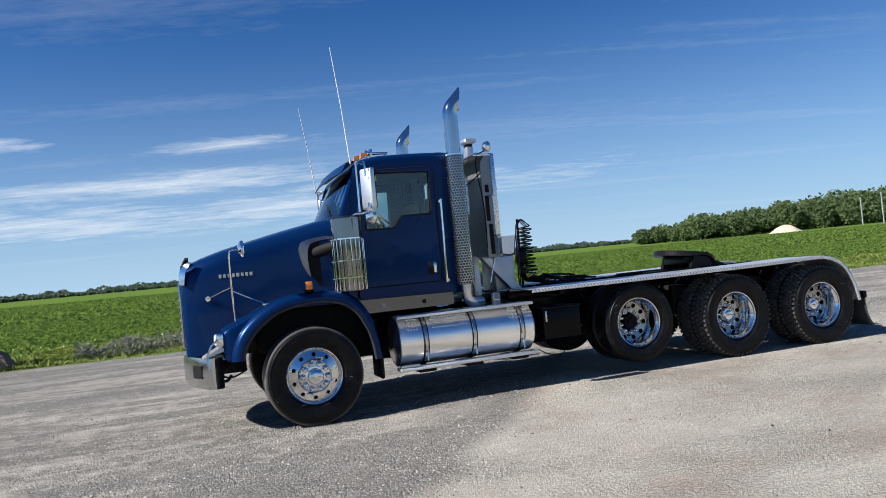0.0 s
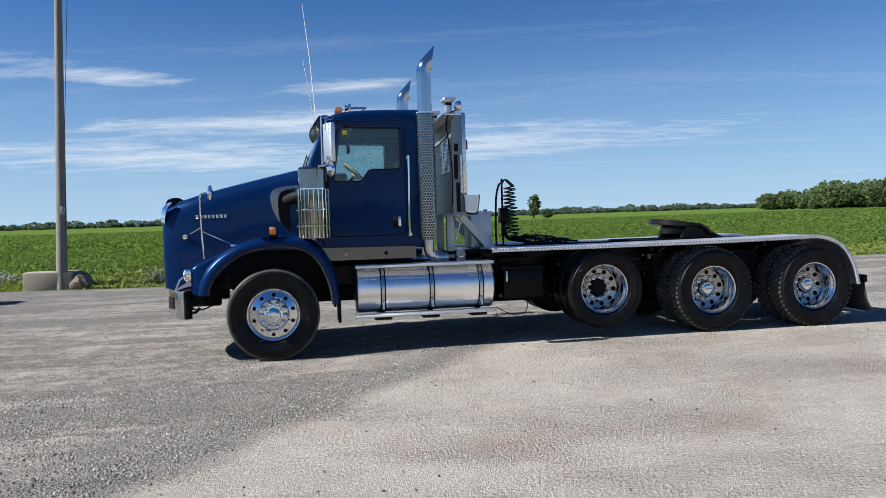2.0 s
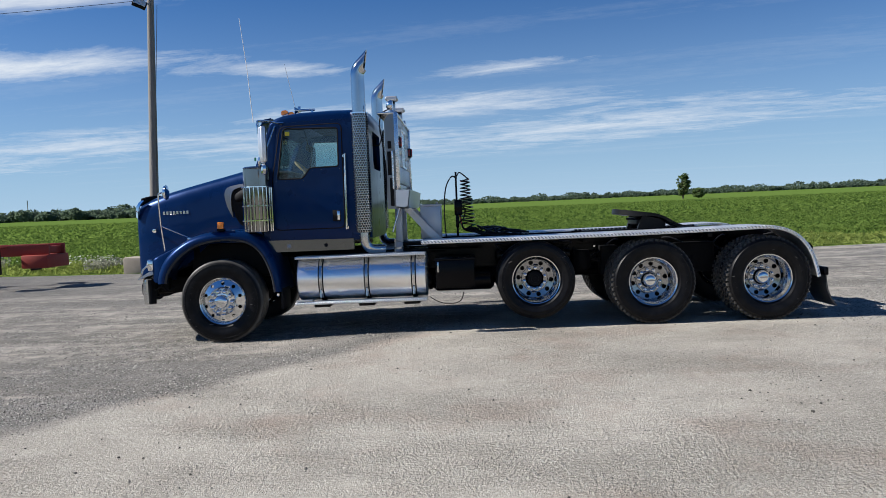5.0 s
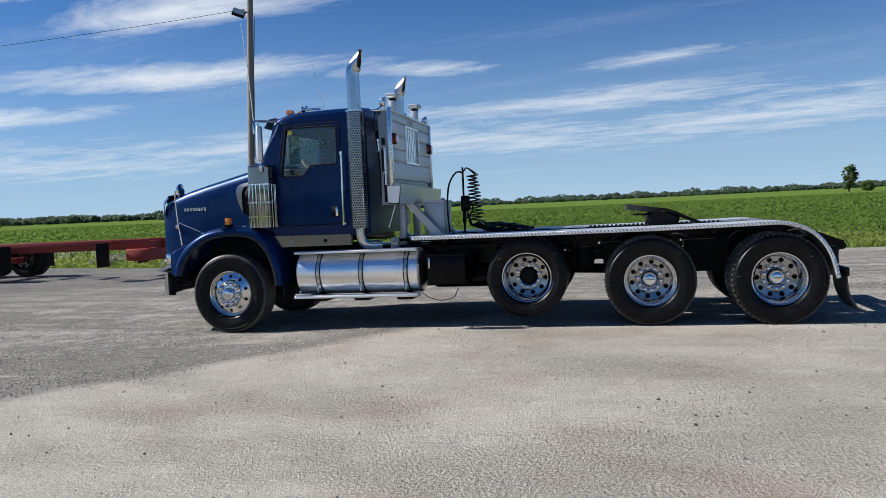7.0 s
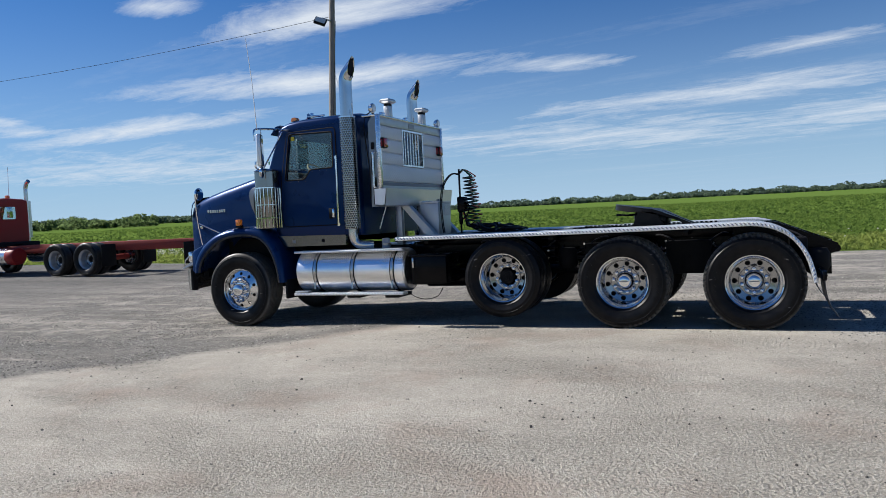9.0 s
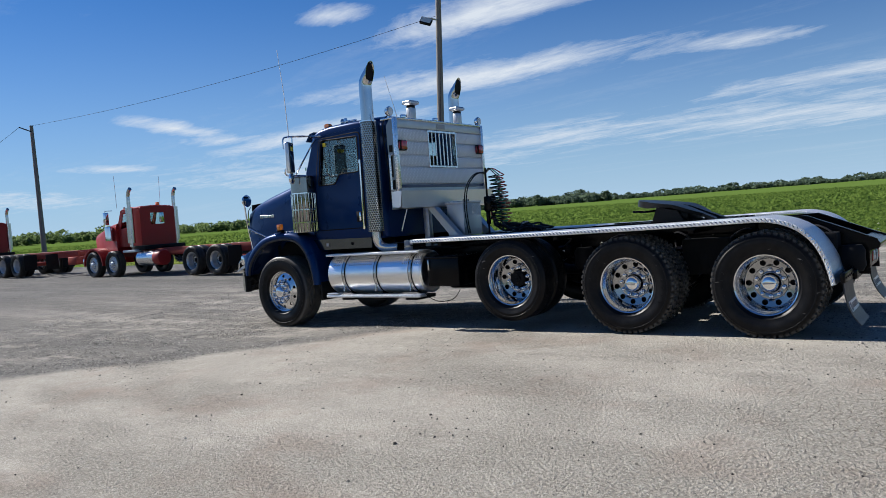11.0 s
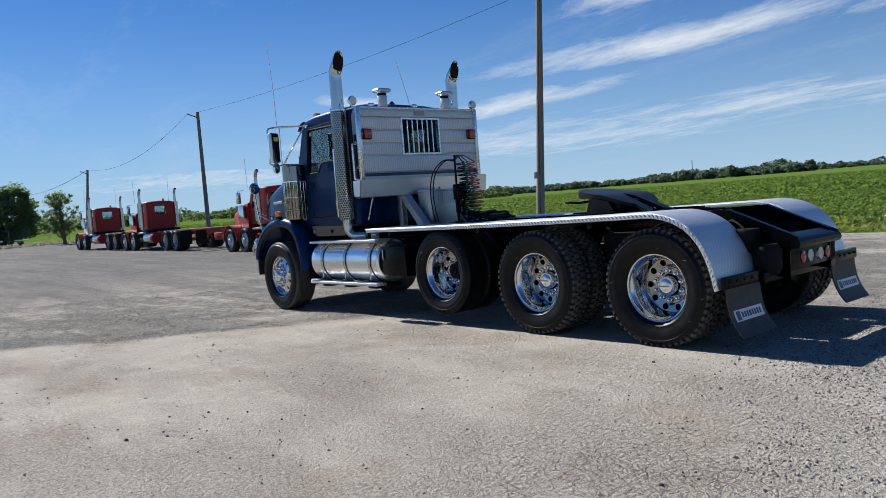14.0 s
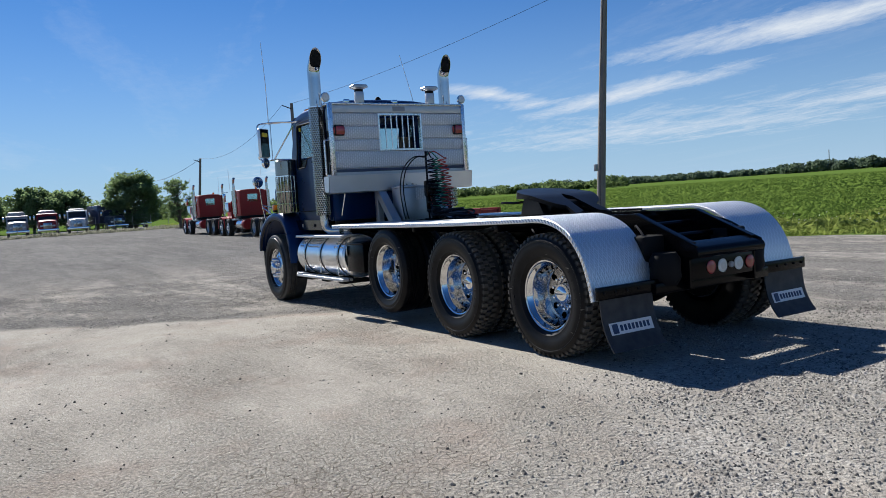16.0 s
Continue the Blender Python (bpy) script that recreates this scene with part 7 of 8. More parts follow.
    bm.from_mesh(tmp_)
    bpy.data.meshes.remove(tmp_)
    loft(bm, [[o(dx, 0.22, e), o(dx, 0.24, e + 0.05), o(dx, 0.4, e + 0.10), o(dx, cy, e + 0.14), o(dx, 2 * cy - 0.4, e + 0.10), o(dx, 2 * cy - 0.24, e + 0.05), o(dx, 2 * cy - 0.22, e)] for dx, e in ((-5.05, 2.72), (-4.9, 2.80), (-3.75, 2.82), (-3.69, 2.78))])
    box(bm, o(-5.3, 0.24, 1.22), o(-3.7, 2 * cy - 0.24, 1.30))
    box(bm, o(-5.32, 0.26, 1.25), o(-5.25, 2 * cy - 0.26, 2.13))
    c = part("cab", bm, RED, t, "plain red day cab with a rear window", angle=30)
    for lo, hi in (((-3.715, cy - 0.43, 2.11), (-3.705, cy + 0.43, 2.63)),):
        g = part("rear_window", boxed(o(*lo), o(*hi)), GLASS, c)
        g.visible_shadow = False
    bm = bmesh.new()
    face(bm, [o(-5.29, 0.3, 2.15), o(-5.29, 2 * cy - 0.3, 2.15), o(-5.02, 2 * cy - 0.3, 2.74), o(-5.02, 0.3, 2.74)])
    ext_ = bmesh.ops.extrude_face_region(bm, geom=list(bm.faces))
    for v in ext_["geom"]:
        if isinstance(v, bmesh.types.BMVert):
            v.co.x += 0.008
    g = part("windscreen", bm, GLASS, c)
    g.visible_shadow = False
    bx("seat_back", (-4.15, 0.55, 1.6), (-4.0, 0.98, 2.4), INNER, 0.04, "", c)
    bx("beacon", (-4.3, 1.72, 2.93), (-4.15, 1.87, 3.10), AMBER, 0.03, "amber roof beacon", c)
    for k in range(5):
        bx("marker_lamp", (-4.95, 0.35 + 0.43 * k, 2.90), (-4.87, 0.43 + 0.43 * k, 2.95), AMBER if k % 2 else RED_LENS, 0.01, "", c)
    # the cab is narrower than the axles
    for ob in [c] + [q for q in t.children_recursive if q.parent is c]:
        for v in ob.data.vertices:
            v.co.y = y + cy + (v.co.y - y - cy) * 0.77
            v.co.z = z + 1.25 + (v.co.z - z - 1.25) * 0.93
    bx("bumper", (-7.55, 0.1, 0.5), (-7.42, 2 * cy - 0.1, 0.82), CHROME, 0.03)
    for dx in (-6.0, -3.0, -0.7, 0.7, 2.2, 3.6, 5.2 + tail):
        bx("cross_member", (dx, 0.9, 0.82), (dx + 0.12, 2 * cy - 0.9, 1.02), FRAME_RED, 0.01)
    bx("gearbox", (-5.2, 0.95, 0.55), (-3.3, 1.55, 1.2), MATT, 0.08)
    bx("cab_base", (-4.2, 0.3, 1.05), (-3.3, 2 * cy - 0.3, 1.22), MATT, 0.03)
    for dx in (0.0, 1.38):
        part("axle", tubed([o(dx, 0.4, 0.545), o(dx, 2 * cy - 0.4, 0.545)], 0.10, 10), FRAME_RED, t)
    bx("spring_block", (0.3, 0.68, 0.55), (1.1, 0.80, 0.95), FRAME_RED, 0.03)
    bx("rear_plate", (4.7 + tail, 0.70, 0.45), (5.42 + tail, 1.8, 0.80), FRAME_RED, 0.03)
    for far in (False, True):
        yv = 2 * cy - 0.30 if far else 0.30
        bx("tail_flap", (4.1 + tail * 1.1, yv - 0.28, 0.32), (4.13 + tail * 1.1, yv + 0.28, 1.0), MATT, 0.02, "black hanging flap near the tail")
        bx("flap_arm", (4.08 + tail * 1.1, min(yv, cy), 1.0), (4.16 + tail * 1.1, max(yv, cy), 1.05), FRAME_RED, 0.01)
    return t


def fender_mesh(x, y, z, yy):
    bm = bmesh.new()
    sec = []
    for k in range(15):
        a = radians(-5 + 190 * k / 14)
        cx, cz = x + 0.72 * math.cos(a), z + 0.56 + 0.68 * math.sin(a)
        ix, iz = x + 0.66 * math.cos(a), z + 0.56 + 0.62 * math.sin(a)
        sec.append([(cx, y + yy(0.0), cz), (cx, y + yy(0.6), cz), (ix, y + yy(0.6), iz), (ix, y + yy(0.0), iz)])
    return loft(bm, sec)


red_truck(-14.4, 8.85, tail=1.25, label="red twin-steer chassis truck with bare red frame")
red_truck(-29.0, 8.85, label="red chassis truck parked behind another on the lot edge")
red_truck(-38.9, 8.85, white_nose=True, label="red cab chassis truck with a pale nose, far off")

# ---- trucks parked in a row far off ----


def parked_truck(x, y, turn, colour, nose, tall=2.7, body="flat", label=""):
    z = height(x, y)
    m = pose(x, y, z, 0, 0, turn)
    t = thing("parked_truck", m, label, "truck", "row of parked trucks")
    def put(name, bm, mat, lab="", parent=None, smooth=True):
        for v in bm.verts:
            v.co = m @ v.co
        return part(name, bm, mat, parent or t, lab, smooth)
    for dx, dy in ((-0.6, 0.95), (-0.6, -0.95), (-4.6, 0.95), (-4.6, -0.95)):
        rim_ = put("wheel", lathe(bmesh.new(), [(0.0, 0.02), (0.26, 0.0), (0.28, 0.03)], 20, "y", (dx, dy - 0.14, 0.5)), CHROME_DULL)
        put("tyre", lathe(bmesh.new(), [(0.27, -0.14), (0.46, -0.14), (0.5, -0.10), (0.5, 0.10), (0.46, 0.14), (0.27, 0.14)], 24, "y", (dx, dy, 0.5)), RUBBER, "", rim_)
    bm = bmesh.new()
    secs = []
    for dx, hw, zt in ((0.35, 0.75, 1.45), (0.30, 0.85, 1.58), (-0.6, 0.98, 1.72), (-1.2, 1.02, 1.80)):
        prof = [(-hw, 0.7), (-hw, zt - 0.25), (-hw + 0.08, zt - 0.06), (-hw + 0.25, zt), (0, zt + 0.04)]
        prof += [(-a, b) for a, b in reversed(prof[:-1])]
        secs.append([(dx, a, b) for a, b in prof])
    put("hood", loft(bm, secs), nose)
    grille_ = put("grille", boxed((0.34, -0.45, 0.75), (0.40, 0.45, 1.40), 0.03), CHROME_DULL)
    for k in range(5):
        put("grille_bar", boxed((0.40, -0.4, 0.82 + 0.11 * k), (0.42, 0.4, 0.87 + 0.11 * k), 0.005), MATT, "", grille_)
    for s in (-1, 1):
        put("headlamp", boxed((0.28, s * 0.62 - 0.16, 0.95), (0.36, s * 0.62 + 0.16, 1.15), 0.03), CLEAR_LENS)
        put("mirror", boxed((-1.2, s * 1.32 - 0.09, 1.8), (-1.12, s * 1.32 + 0.09, 2.3), 0.02), CHROME_DULL)
        put("mirror_arm", tubed([(-1.2, s * 1.0, 2.3), (-1.16, s * 1.3, 2.25)], 0.02, 6), MATT)
    put("bumper", boxed((0.35, -1.15, 0.42), (0.55, 1.15, 0.72), 0.05), CHROME)
    bm = bmesh.new()
    slab(bm, rounded([(-1.15, 1.0), (-1.2, 1.78), (-1.55, tall - 0.12), (-1.75, tall), (-2.7, tall), (-2.75, 1.0)], 0.08), -1.08, 1.08)
    cab_ = put("cab", bm, colour)
    put("windscreen", loft(bmesh.new(), [[(-1.205, -0.95 * s, 1.80), (-1.53, -0.90 * s, tall - 0.16), (-1.54, -0.90 * s, tall - 0.16), (-1.215, -0.95 * s, 1.80)] for s in (1, -1)]), GLASSY, "", cab_)
    put("visor", boxed((-1.6, -0.95, tall - 0.14), (-1.45, 0.95, tall - 0.06), 0.02), colour, "", cab_)
    if body == "box":
        put("cargo_box", boxed((-7.4, -1.25, 0.95), (-2.9, 1.25, 3.1), 0.05), NAVY, "dark cargo box")
    else:
        put("bed", boxed((-7.2, -1.2, 0.95), (-2.9, 1.2, 1.25), 0.03), GREYP)
        put("load", boxed((-5.5, -0.9, 1.25), (-3.2, 0.9, 2.9), 0.25), GREYP, "grey machinery on the bed")
    return t


def dark_glass(n, put):
    put(Base_Color=n.mix(n.noise(n.world, 4.0), rgb(0.01, 0.012, 0.014), rgb(0.03, 0.035, 0.04)), Roughness=0.05, Specular_IOR_Level=0.6)


DARK_BODY = painted("dark_navy_body", (0.008, 0.014, 0.03), 0.4, 0.3, 0.05)
GLASSY = material("far_dark_glass", dark_glass)
parked_truck(-83.9, 5.6, -5, WHITE, WHITE, 2.65, label="white truck facing out of a row of parked trucks")
parked_truck(-84.2, 2.5, -4, RED, RED, 2.5, label="faded red truck in a row of parked trucks")
parked_truck(-84.3, -0.5, -2, GREYP, GREYP, 2.4, label="grey truck at the end of a parked row")
parked_truck(-82.0, 9.5, 8, DARK_BODY, DARK_BODY, 2.5, "box", label="dark blue box truck parked nose out")
parked_truck(-85.0, 12.6, 20, WHITE, WHITE, 2.0, label="low white truck beside a dark box truck")
parked_truck(-88.0, -3.8, -4, WHITE, WHITE, 2.9, "box", label="white truck half hidden at the row's end")

# fence before the row
fence = thing("wire_fence", (-75.0, 6.0, height(-75, 6)), "low wire fence on thin posts by the lot", "fence")
pts = []
for k in range(12):
    fx, fy = -75.5 + 0.2 * k, -4.5 + 1.8 * k
    zf = height(fx, fy)
    part("fence_post", tubed([(fx, fy, zf), (fx, fy, zf + 1.7)], 0.024, 6), GREYP, fence)
    pts.append((fx, fy, zf))
for h in (0.3, 0.65, 1.0, 1.35, 1.68):
    part("fence_wire", tubed([(a, b, c + h) for a, b, c in pts], 0.005, 4), GREYP, fence)

# ---- plants ----
rng = np.random.default_rng(7)


def leaf_mesh(name, centres, sizes, mat, upward=0.5, stretch=1.6):
    """Many small leaves, each a folded blade of two quads, as one mesh."""
    n = len(centres)
    c, s = np.asarray(centres, float), np.asarray(sizes, float)[:, None]
    nrm = rng.normal(size=(n, 3))
    nrm[:, 2] = np.abs(nrm[:, 2]) + upward
    nrm /= np.linalg.norm(nrm, axis=1, keepdims=True)
    a = np.cross(nrm, rng.normal(size=(n, 3)))
    a /= np.linalg.norm(a, axis=1, keepdims=True)
    b = np.cross(nrm, a)
    tip, wide = a * s * stretch * 0.5, b * s * 0.5
    verts = np.stack([c - tip, c - wide * 0.9 + nrm * s * 0.18, c + tip, c + wide * 0.9 + nrm * s * 0.18], 1).reshape(-1, 3)
    idx = np.arange(n) * 4
    faces = np.concatenate([np.stack([idx, idx + 1, idx + 2], 1), np.stack([idx, idx + 2, idx + 3], 1)])
    me = bpy.data.meshes.new(name)
    me.vertices.add(len(verts))
    me.vertices.foreach_set("co", verts.ravel())
    me.loops.add(faces.size)
    me.loops.foreach_set("vertex_index", faces.ravel())
    me.polygons.add(len(faces))
    me.polygons.foreach_set("loop_start", np.arange(len(faces)) * 3)
    me.polygons.foreach_set("loop_total", np.full(len(faces), 3))
    me.update(calc_edges=True)
    me.materials.append(mat)
    return me


def heights(x, y):
    d = np.hypot(x - 6, y + 6)
    e = lambda t: np.clip(t, 0, 1) ** 2 * (3 - 2 * np.clip(t, 0, 1))
    return -0.05 * e((2.4 - x) / 2.0) * e((x + 14) / 6) * e((y + 5) / 4) + 0.0098 * np.where(d < 150, 4 * np.log1p(np.exp(np.minimum((d - 18) / 4, 40))), d - 18)


def edges_y(x):
    return np.array([edge_y(v) for v in x])


def crop(n, x0, x1, d0, d1, size, tall, power=1.0, row=0.76):
    """Bean plants in rows that run along x, d metres in from the verge."""
    x = rng.uniform(x0, x1, n)
    d = d0 + (d1 - d0) * rng.uniform(0, 1, n) ** power
    d = np.round(d / row) * row + rng.normal(0, row * 0.22, n)
    y = edges_y(x) + 3.0 + d
    z = heights(x, y) + tall * rng.uniform(0.25, 1.0, n) ** 0.6
    return np.stack([x, y, z], 1), size * rng.uniform(0.6, 1.3, n)


c1, s1 = crop(210000, -42, 42, 0, 24, 0.085, 0.40)
tagged(new("crop_plants", leaf_mesh("crop_plants", c1, s1, LEAF)), "dense rows of green bean plants in the field", "crop", kind="stuff")
c2, s2 = crop(170000, -120, 120, 22, 130, 0.20, 0.40, 1.4)
tagged(new("crop_plants", leaf_mesh("crop_plants", c2, s2, LEAF)), "green crop rows reaching across the field", "crop", kind="stuff")

# rough verge between gravel and crop
n = 110000
x = np.where(rng.uniform(0, 1, n) < 0.8, rng.uniform(-30, 32, n), rng.uniform(-90, 60, n))
d = rng.uniform(0, 1, n) ** 0.8 * 3.6
clump = np.array([noise.noise((a * 0.5, b * 0.8, 5.0)) for a, b in zip(x[:n], d)])
keep = rng.uniform(-0.5, 0.6, n) < clump + 0.25
x, d, clump = x[keep], d[keep], clump[keep]
y = edges_y(x) + 0.1 + d
z = heights(x, y) + rng.uniform(0.02, 1, len(x)) * (0.14 + 0.34 * np.clip(clump + 0.25, 0, 1)) * np.clip(d * 0.9, 0.25, 1)
tagged(new("verge_weeds", leaf_mesh("verge_weeds", np.stack([x, y, z], 1), 0.05 * rng.uniform(0.5, 1.6, len(x)), WEED, 0.0, 4.0)), "uneven grass and weeds along the lot edge", "weeds", kind="stuff")
n = 12000
x, d = rng.uniform(-14, -1, n), rng.uniform(0.6, 2.4, n)
keep = np.array([noise.noise((a * 0.23, 9.0, 1.0)) for a in x]) > -0.02
x, d = x[keep], d[keep]
y = edges_y(x) + d
z = heights(x, y) + rng.uniform(0.05, 0.52, len(x)) * np.array([np.clip(0.75 + 0.8 * noise.noise((a * 0.9, b * 0.9, 2.0)), 0.2, 1.1) for a, b in zip(x, d)])
tagged(new("dry_weeds", leaf_mesh("dry_weeds", np.stack([x, y, z], 1), 0.04 * rng.uniform(0.5, 1.5, len(x)), DRY, 0.0, 3.5)), "grey-brown dry weeds in the verge", "weeds", kind="stuff")
n = 3600
y = rng.uniform(-8, 17, n)
x = -72.5 + 0.11 * y - rng.uniform(0, 1, n) ** 1.3 * 3.0
z = heights(x, y) + rng.uniform(0.02, 0.42, n) * np.array([np.clip(0.6 + 0.9 * noise.noise((b * 0.35, 6.0, a * 0.3)), 0.15, 1.0) for a, b in zip(x, y)])
tagged(new("verge_weeds", leaf_mesh("verge_weeds", np.stack([x, y, z], 1), 0.11 * rng.uniform(0.5, 1.5, n), DRY, 0.0, 3.0)), "rough dry weeds in front of the parked trucks", "weeds", kind="stuff")
n = 500
x, d = np.concatenate([rng.normal(-16.5, 1.2, n // 2), rng.normal(-9.5, 0.8, n // 4), rng.uniform(-20, 12, n // 4)]), rng.uniform(0.5, 2.2, n)
y = edges_y(x) + d
z = heights(x, y) + rng.uniform(0.25, 0.55, n)
tagged(new("wild_flowers", leaf_mesh("wild_flowers", np.stack([x, y, z], 1), np.full(n, 0.06), FLOWER, 1.0, 1.0)), "small white wild flowers in the verge", "flowers", kind="stuff")


def tree(x, y, h, r, leaves, mat, size=0.35, lean=0.0, open_=0.3, label="", seed=1, base=0.12):
    """A tapered trunk with limbs, and a crown of leaf clumps with gaps."""
    g = np.random.default_rng(seed)
    z = height(x, y)
    t = thing("tree", (x, y, z), label, "tree")
    bm = bmesh.new()
    top = Vector((x + lean, y, z + h * 0.85))
    tr = 0.028 * h
    tube(bm, [(x, y, z - 0.2), (x + lean * 0.2, y, z + h * 0.25), (x + lean * 0.6, y, z + h * 0.55), top], tr, 10, [tr * 1.25, tr, tr * 0.6, tr * 0.15])
    blobs = []
    for k in range(95):
        u = g.uniform(base + 0.1, 0.95)
        a = g.uniform(0, 2 * math.pi)
        reach = r * math.sin(math.pi * min(max((u - base) / (1.04 - base), 0.05), 0.97)) ** 0.6 * g.uniform(0.3, 1.0)
        s0 = Vector((x + lean * u * 0.9, y, z + h * max(u - 0.16, 0.1)))
        e0 = Vector((x + lean * u + reach * math.cos(a), y + reach * math.sin(a), z + h * u))
        tube(bm, [s0, s0.lerp(e0, 0.5) + Vector((0, 0, -0.02 * h)), e0], 0.1, 5, [tr * 0.35, tr * 0.22, tr * 0.08])
        blobs.append((e0, r * g.uniform(0.16, 0.38)))
    part("trunk", bm, BARK, t)
    pts = []
    per = leaves // len(blobs)
    for c, br in blobs:
        v = g.normal(size=(per, 3))
        v /= np.linalg.norm(v, axis=1, keepdims=True)
        v *= (g.uniform(0, 1, (per, 1)) ** (0.33 + open_)) * br * np.array([1.0, 1.0, 0.8])
        pts.append(np.array(c) + v)
    pts = np.concatenate(pts)
    part("crown", leaf_mesh("crown", pts, size * g.uniform(0.6, 1.3, len(pts)), mat, 0.3, 1.4), mat, t)
    return t


def polar(az, d, eye=(9.0, -6.5)):
    return eye[0] + d * math.cos(radians(az)), eye[1] + d * math.sin(radians(az))


EYE_W = (12.6, -4.3)
tree(*polar(170.5, 98, EYE_W), 6.5, 3.4, 19000, TREE_LIGHT, 0.24, label="large dense dark green tree by the lot", seed=3, base=0.06)
tree(*polar(167.5, 84, EYE_W), 5.3, 1.7, 4200, TREE_LIGHT, 0.15, -0.5, 0.7, "slender pale green tree by the lot", 4)
tree(*polar(176.8, 118, EYE_W), 6.2, 3.2, 11000, TREE_LIGHT, 0.28, label="bushy green tree behind the parked trucks", seed=5)
tree(*polar(174.8, 122, EYE_W), 5.6, 3.6, 11000, TREE_LIGHT, 0.28, label="broad green tree behind the parked trucks", seed=6)
tree(*polar(179.5, 125, EYE_W), 5.6, 3.8, 10000, TREE_LIGHT, 0.28, label="green tree at the lot's far corner", seed=8)
tree(*polar(172.6, 125, EYE_W), 3.6, 3.5, 7000, TREE_LIGHT, 0.28, label="small round tree behind the parked trucks", seed=9)
lone = polar(74.3, 240, (4.8, -9.7))
tree(*lone, 7.6, 2.0, 2200, TREE_LEAF, 0.42, 0.5, 0.6, "lone open-crowned tree standing in the field", 10, 0.05)
tree(lone[0] + 9, lone[1] + 14, 3.0, 2.0, 1200, TREE_LEAF, 0.45, label="small bush beside the lone tree", seed=11, base=0.02)


def wood(name, az0, az1, d0, d1, step, h0, h1, label, mat=HAZED_LEAF, per=60, seed=1, leaf=1.5, wide=1.0):
    """A far belt of trees seen as one mass: many crowns of leaf clumps of uneven height."""
    g = np.random.default_rng(seed)
    pts = []
    az = az0
    while az < az1:
        d = g.uniform(d0, d1)
        x, y = polar(az, d)
        u = (az - az0) / (az1 - az0)
        h = (h0 + (h1 - h0) * u) * g.uniform(0.42, 1.22) * (1 + 0.25 * noise.noise((az * 0.9, seed * 3.1, 0)))
        r = h * g.uniform(0.3, 0.75) * wide
        v = g.normal(size=(per, 3))
        v /= np.linalg.norm(v, axis=1, keepdims=True)
        v *= g.uniform(0.35, 1, (per, 1)) ** 0.5
        v[:, 2] = np.where(v[:, 2] < 0, v[:, 2] * g.uniform(0.8, 1.1), v[:, 2])
        pts.append(np.array([x, y, height(x, y) + h * 0.52]) + v * np.array([r, r, h * 0.5]))
        az += math.degrees(step / d) * g.uniform(0.6, 1.4)
    pts = np.concatenate(pts)
    return tagged(new(name, leaf_mesh(name, pts, leaf * g.uniform(0.7, 1.3, len(pts)), mat, 0.2, 1.2)), label, "trees", kind="stuff")


wood("far_wood", 33, 58.3, 280, 320, 1.0, 15.0, 5.6, "dark green wood beyond the field", TREE_LEAF, 330, 21, 1.0, 1.25)
wood("far_wood", 30, 55, 245, 285, 1.1, 11.5, 7.0, "tall mixed wood beyond the field", TREE_LEAF, 330, 22, 1.0, 1.25)
wood("far_hedge", 57, 118, 620, 760, 1.7, 3.0, 3.4, "low far line of trees on the horizon", HAZED_LEAF, 150, 23, 1.5, 2.2)
wood("far_hedge", 60, 135, 850, 1000, 6.0, 6.5, 6.5, "hazy far line of trees on the horizon", HAZED_LEAF, 150, 24, 2.0, 1.8)
wood("far_wood", 113, 123.7, 520, 600, 1.2, 7.5, 6.0, "dark wood on the horizon", HAZED_LEAF, 200, 25, 1.6, 1.5)
wood("far_wood", 122, 142, 600, 720, 1.6, 4.8, 6.0, "far trees along the horizon", HAZED_LEAF, 140, 26, 1.7, 1.5)
wood("far_wood", 134, 168, 300, 380, 1.3, 4.2, 4.6, "row of trees behind the red trucks", TREE_LEAF, 160, 27, 0.9, 1.5)
wood("far_wood", 167, 200, 190, 250, 1.2, 3.2, 3.6, "trees behind the parked trucks", TREE_LEAF, 150, 28, 0.8, 1.4)
wood("far_wood", 202, 318, 250, 320, 2.2, 9.0, 9.0, "trees closing the lot behind", TREE_LEAF, 60, 29, 1.6)

wood("far_wood", 316, 392, 380, 460, 3.0, 9.0, 9.0, "far trees closing the horizon", HAZED_LEAF, 50, 30, 2.0)

# sand heap and masts far off
def far_mast(az, d, h, r, label):
    x, y = polar(az, d)
    m = thing("mast", (x, y, height(x, y)), label, "mast")
    part("mast_pole", tubed([(x, y, height(x, y)), (x, y, height(x, y) + h)], r, 6), GREYP, m)


far_mast(120.9, 700, 17, 0.35, "thin far radio mast above a wood")
far_mast(43.6, 225, 7.5, 0.16, "far grey pole at the field's end")
far_mast(42.4, 215, 8.0, 0.16, "far grey pole at the field's end")
hx, hy = polar(46.9, 230, (-1.2, -8.6))
bm = bmesh.new()
rings = []
for rr, zz in ((4.6, -0.1), (3.6, 0.5), (2.5, 1.2), (1.2, 1.8), (0.3, 2.0)):
    rings.append([(hx + rr * math.cos(a) * (1 + 0.15 * math.sin(3 * a)), hy + rr * math.sin(a), height(hx, hy) + zz + 0.15 * math.sin(5 * a + rr)) for a in np.linspace(0, 2 * math.pi, 24, endpoint=False)])
loft(bm, rings)
heap = thing("sand_heap", (hx, hy, height(hx, hy)), "pale heap of sand at the field's far end", "sand heap")
part("heap", bm, SAND, heap, angle=80)

# loose stones on the lot: thick where the trucks turn in and behind the tail, a few on the packed part
n = 420000
x, y = rng.uniform(-7, 15, n), rng.uniform(-8.5, 6.5, n)
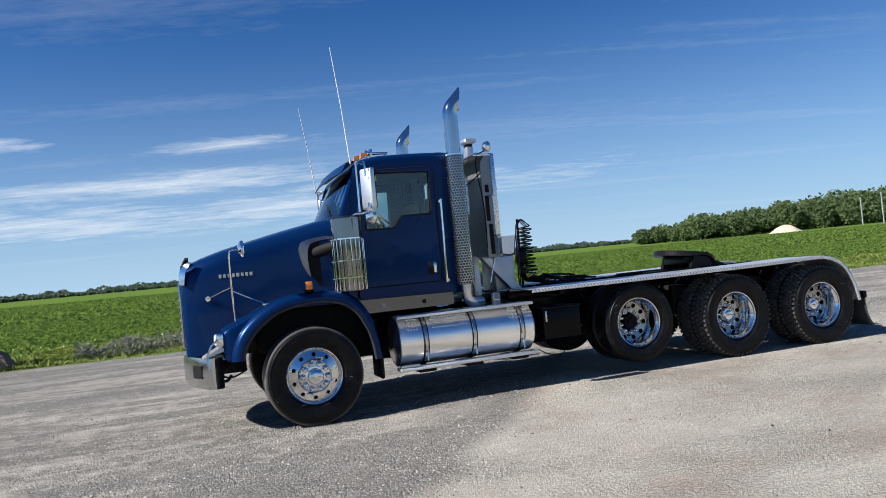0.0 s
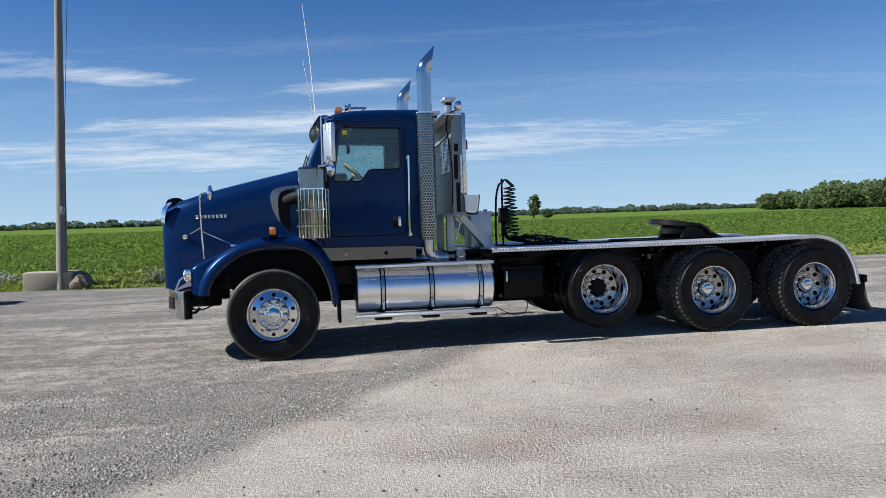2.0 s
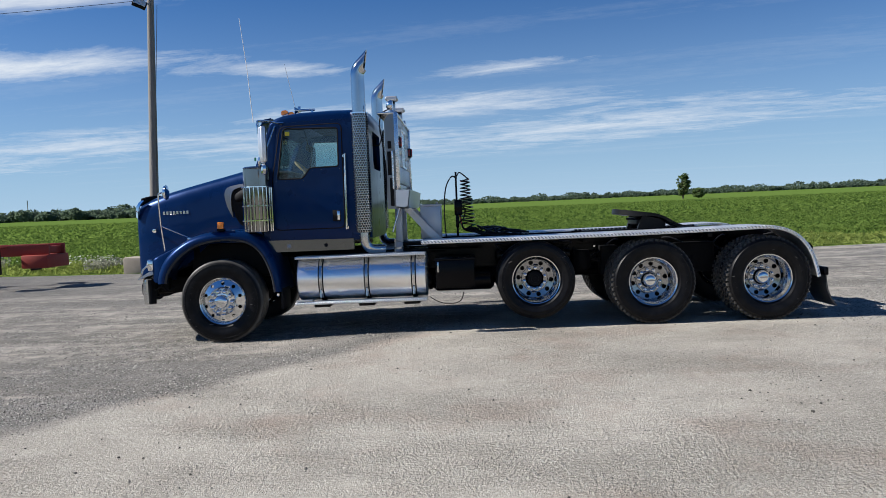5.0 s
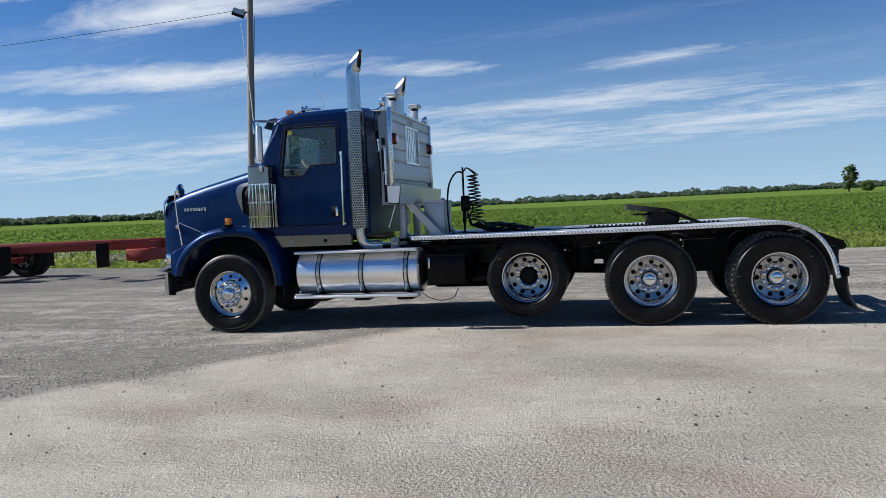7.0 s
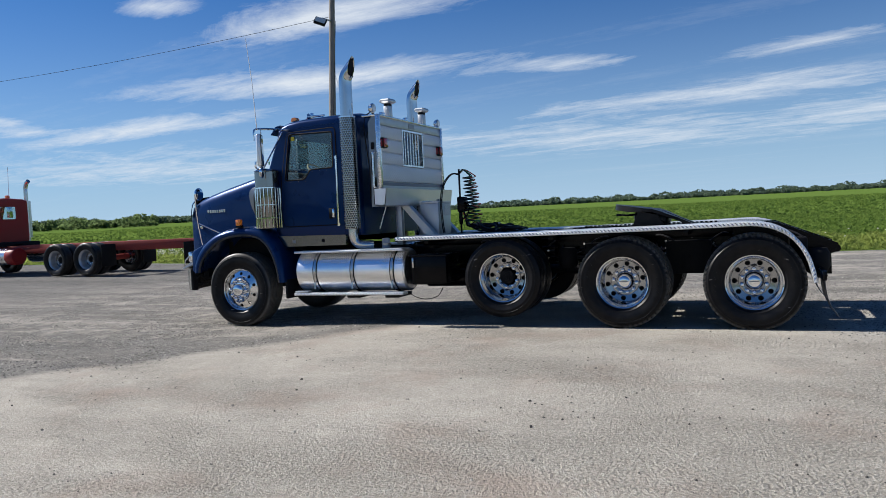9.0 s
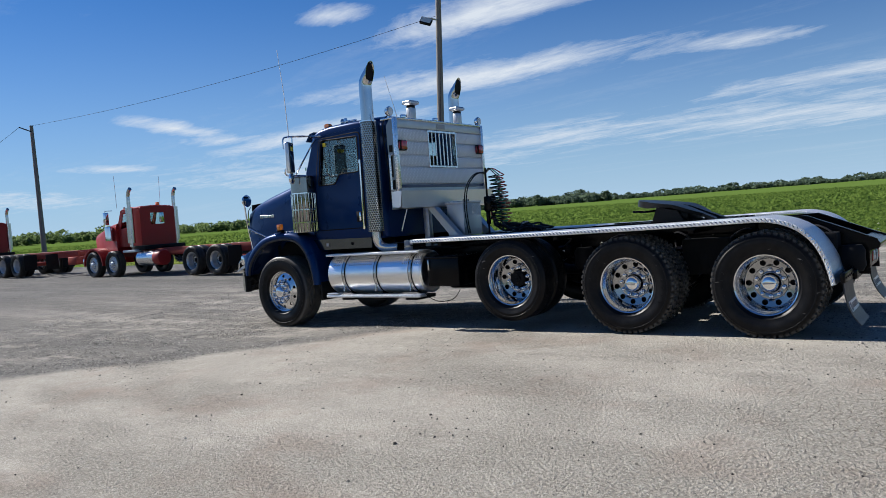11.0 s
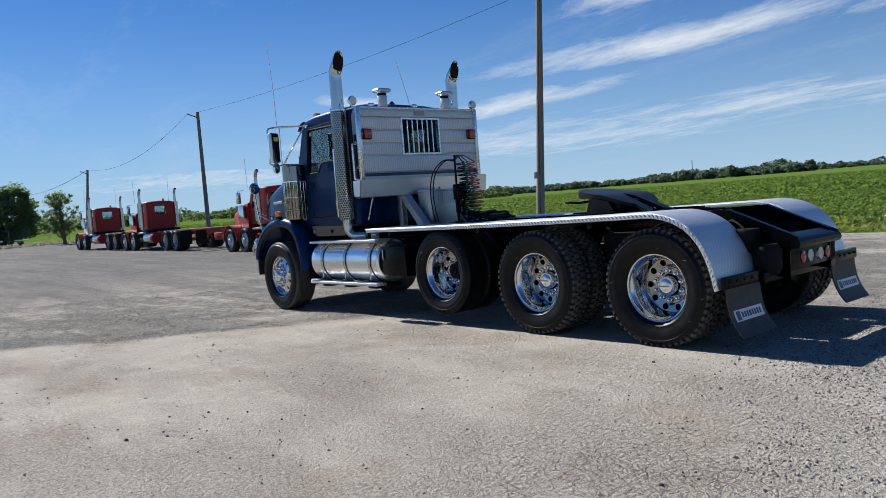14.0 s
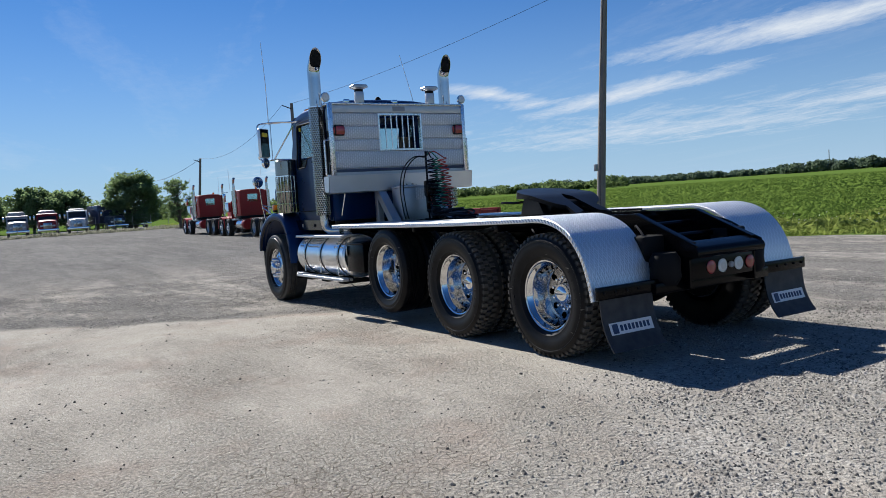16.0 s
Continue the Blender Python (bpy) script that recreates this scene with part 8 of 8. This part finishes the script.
grain = np.array([noise.noise((a * 0.9, b * 0.9, 2.0)) + 0.6 * noise.noise((a * 2.7, b * 2.7, 7.0)) for a, b in zip(x, y)])
front = (y + 4.6) * 0.60 - (x + 0.65) * 0.80 + 0.5 * grain
rear_ = x + 0.75 * y + 0.6 * grain - 8.2
chance = np.clip(np.maximum(np.clip(front * 2 + 0.5, 0, 1), 0.9 * np.clip(rear_ * 1.2 + 0.5, 0, 1)), 0.012, 1) * np.clip(0.48 + 0.95 * grain + np.where(rear_ > 0, 0.35, 0.0), 0.10, 1)
near = np.clip(1.25 - 0.08 * np.hypot(x - 3, y + 7) + np.where(x > 8, 0.35, 0.0), 0.25, 1)
keep = rng.uniform(0, 1, n) < chance * near
x, y = x[keep], y[keep]
n = len(x)
s = 0.0034 + 0.0046 * rng.uniform(0, 1, n) + 0.009 * rng.uniform(0, 1, n) ** 8
s = s * np.where(rear_[keep] > 0, 0.92, 1.0) * np.where((rear_[keep] < -0.6) & (front[keep] < -0.4), 0.9, 1.0)
base = np.array([[1, 0.9, -0.4], [-1, 1, -0.4], [-0.9, -1, -0.4], [1, -1, -0.4], [0.6, 0.5, 0.75], [-0.5, 0.6, 0.9], [-0.6, -0.5, 0.7], [0.5, -0.6, 0.85]], float)
quad = np.array([[4, 5, 6, 7], [0, 1, 5, 4], [1, 2, 6, 5], [2, 3, 7, 6], [3, 0, 4, 7]])
turn = rng.uniform(0, 2 * math.pi, n)
jit = base[None] * rng.uniform(0.55, 1.15, (n, 8, 3))
cs, sn = np.cos(turn)[:, None], np.sin(turn)[:, None]
vx, vy = jit[:, :, 0] * cs - jit[:, :, 1] * sn, jit[:, :, 0] * sn + jit[:, :, 1] * cs
verts = np.stack([vx * s[:, None] + x[:, None], vy * s[:, None] + y[:, None], jit[:, :, 2] * s[:, None] + 0.002 + heights(x, y)[:, None]], 2).reshape(-1, 3)
faces_ = (quad[None] + (np.arange(n) * 8)[:, None, None]).reshape(-1, 4)
me = bpy.data.meshes.new("loose_stones")
me.vertices.add(len(verts))
me.vertices.foreach_set("co", verts.ravel())
me.loops.add(faces_.size)
me.loops.foreach_set("vertex_index", faces_.ravel())
me.polygons.add(len(faces_))
me.polygons.foreach_set("loop_start", np.arange(len(faces_)) * 4)
me.polygons.foreach_set("loop_total", np.full(len(faces_), 4))
me.update(calc_edges=True)
me.materials.append(STONES)
tagged(new("loose_stones", me), "scattered small grey stones on the gravel", "stones", kind="stuff")

# darker stones lying loose on the packed part
n = 5200
x, y = rng.uniform(-3, 14, n), rng.uniform(-8.3, 0.5, n)
keep = rng.uniform(0, 1, n) < np.array([np.clip(0.16 + 0.9 * noise.noise((a * 0.6, b * 0.9, 4.0)), 0.04, 1) * (0.35 + 0.08 * max(0.0, b + 8)) for a, b in zip(x, y)])
x, y = x[keep], y[keep]
n = len(x)
s = 0.0042 + 0.0045 * rng.uniform(0, 1, n) + 0.007 * rng.uniform(0, 1, n) ** 7
turn = rng.uniform(0, 2 * math.pi, n)
jit = base[None] * rng.uniform(0.55, 1.15, (n, 8, 3))
cs, sn = np.cos(turn)[:, None], np.sin(turn)[:, None]
vx, vy = jit[:, :, 0] * cs - jit[:, :, 1] * sn, jit[:, :, 0] * sn + jit[:, :, 1] * cs
verts = np.stack([vx * s[:, None] + x[:, None], vy * s[:, None] + y[:, None], jit[:, :, 2] * s[:, None] + 0.002 + heights(x, y)[:, None]], 2).reshape(-1, 3)
me = bpy.data.meshes.new("dark_stones")
me.from_pydata(verts.tolist(), [], (quad[None] + (np.arange(n) * 8)[:, None, None]).reshape(-1, 4).tolist())
me.materials.append(DARK_STONES)
tagged(new("dark_stones", me), "small dark stones scattered on pale packed gravel", "stones", kind="stuff")
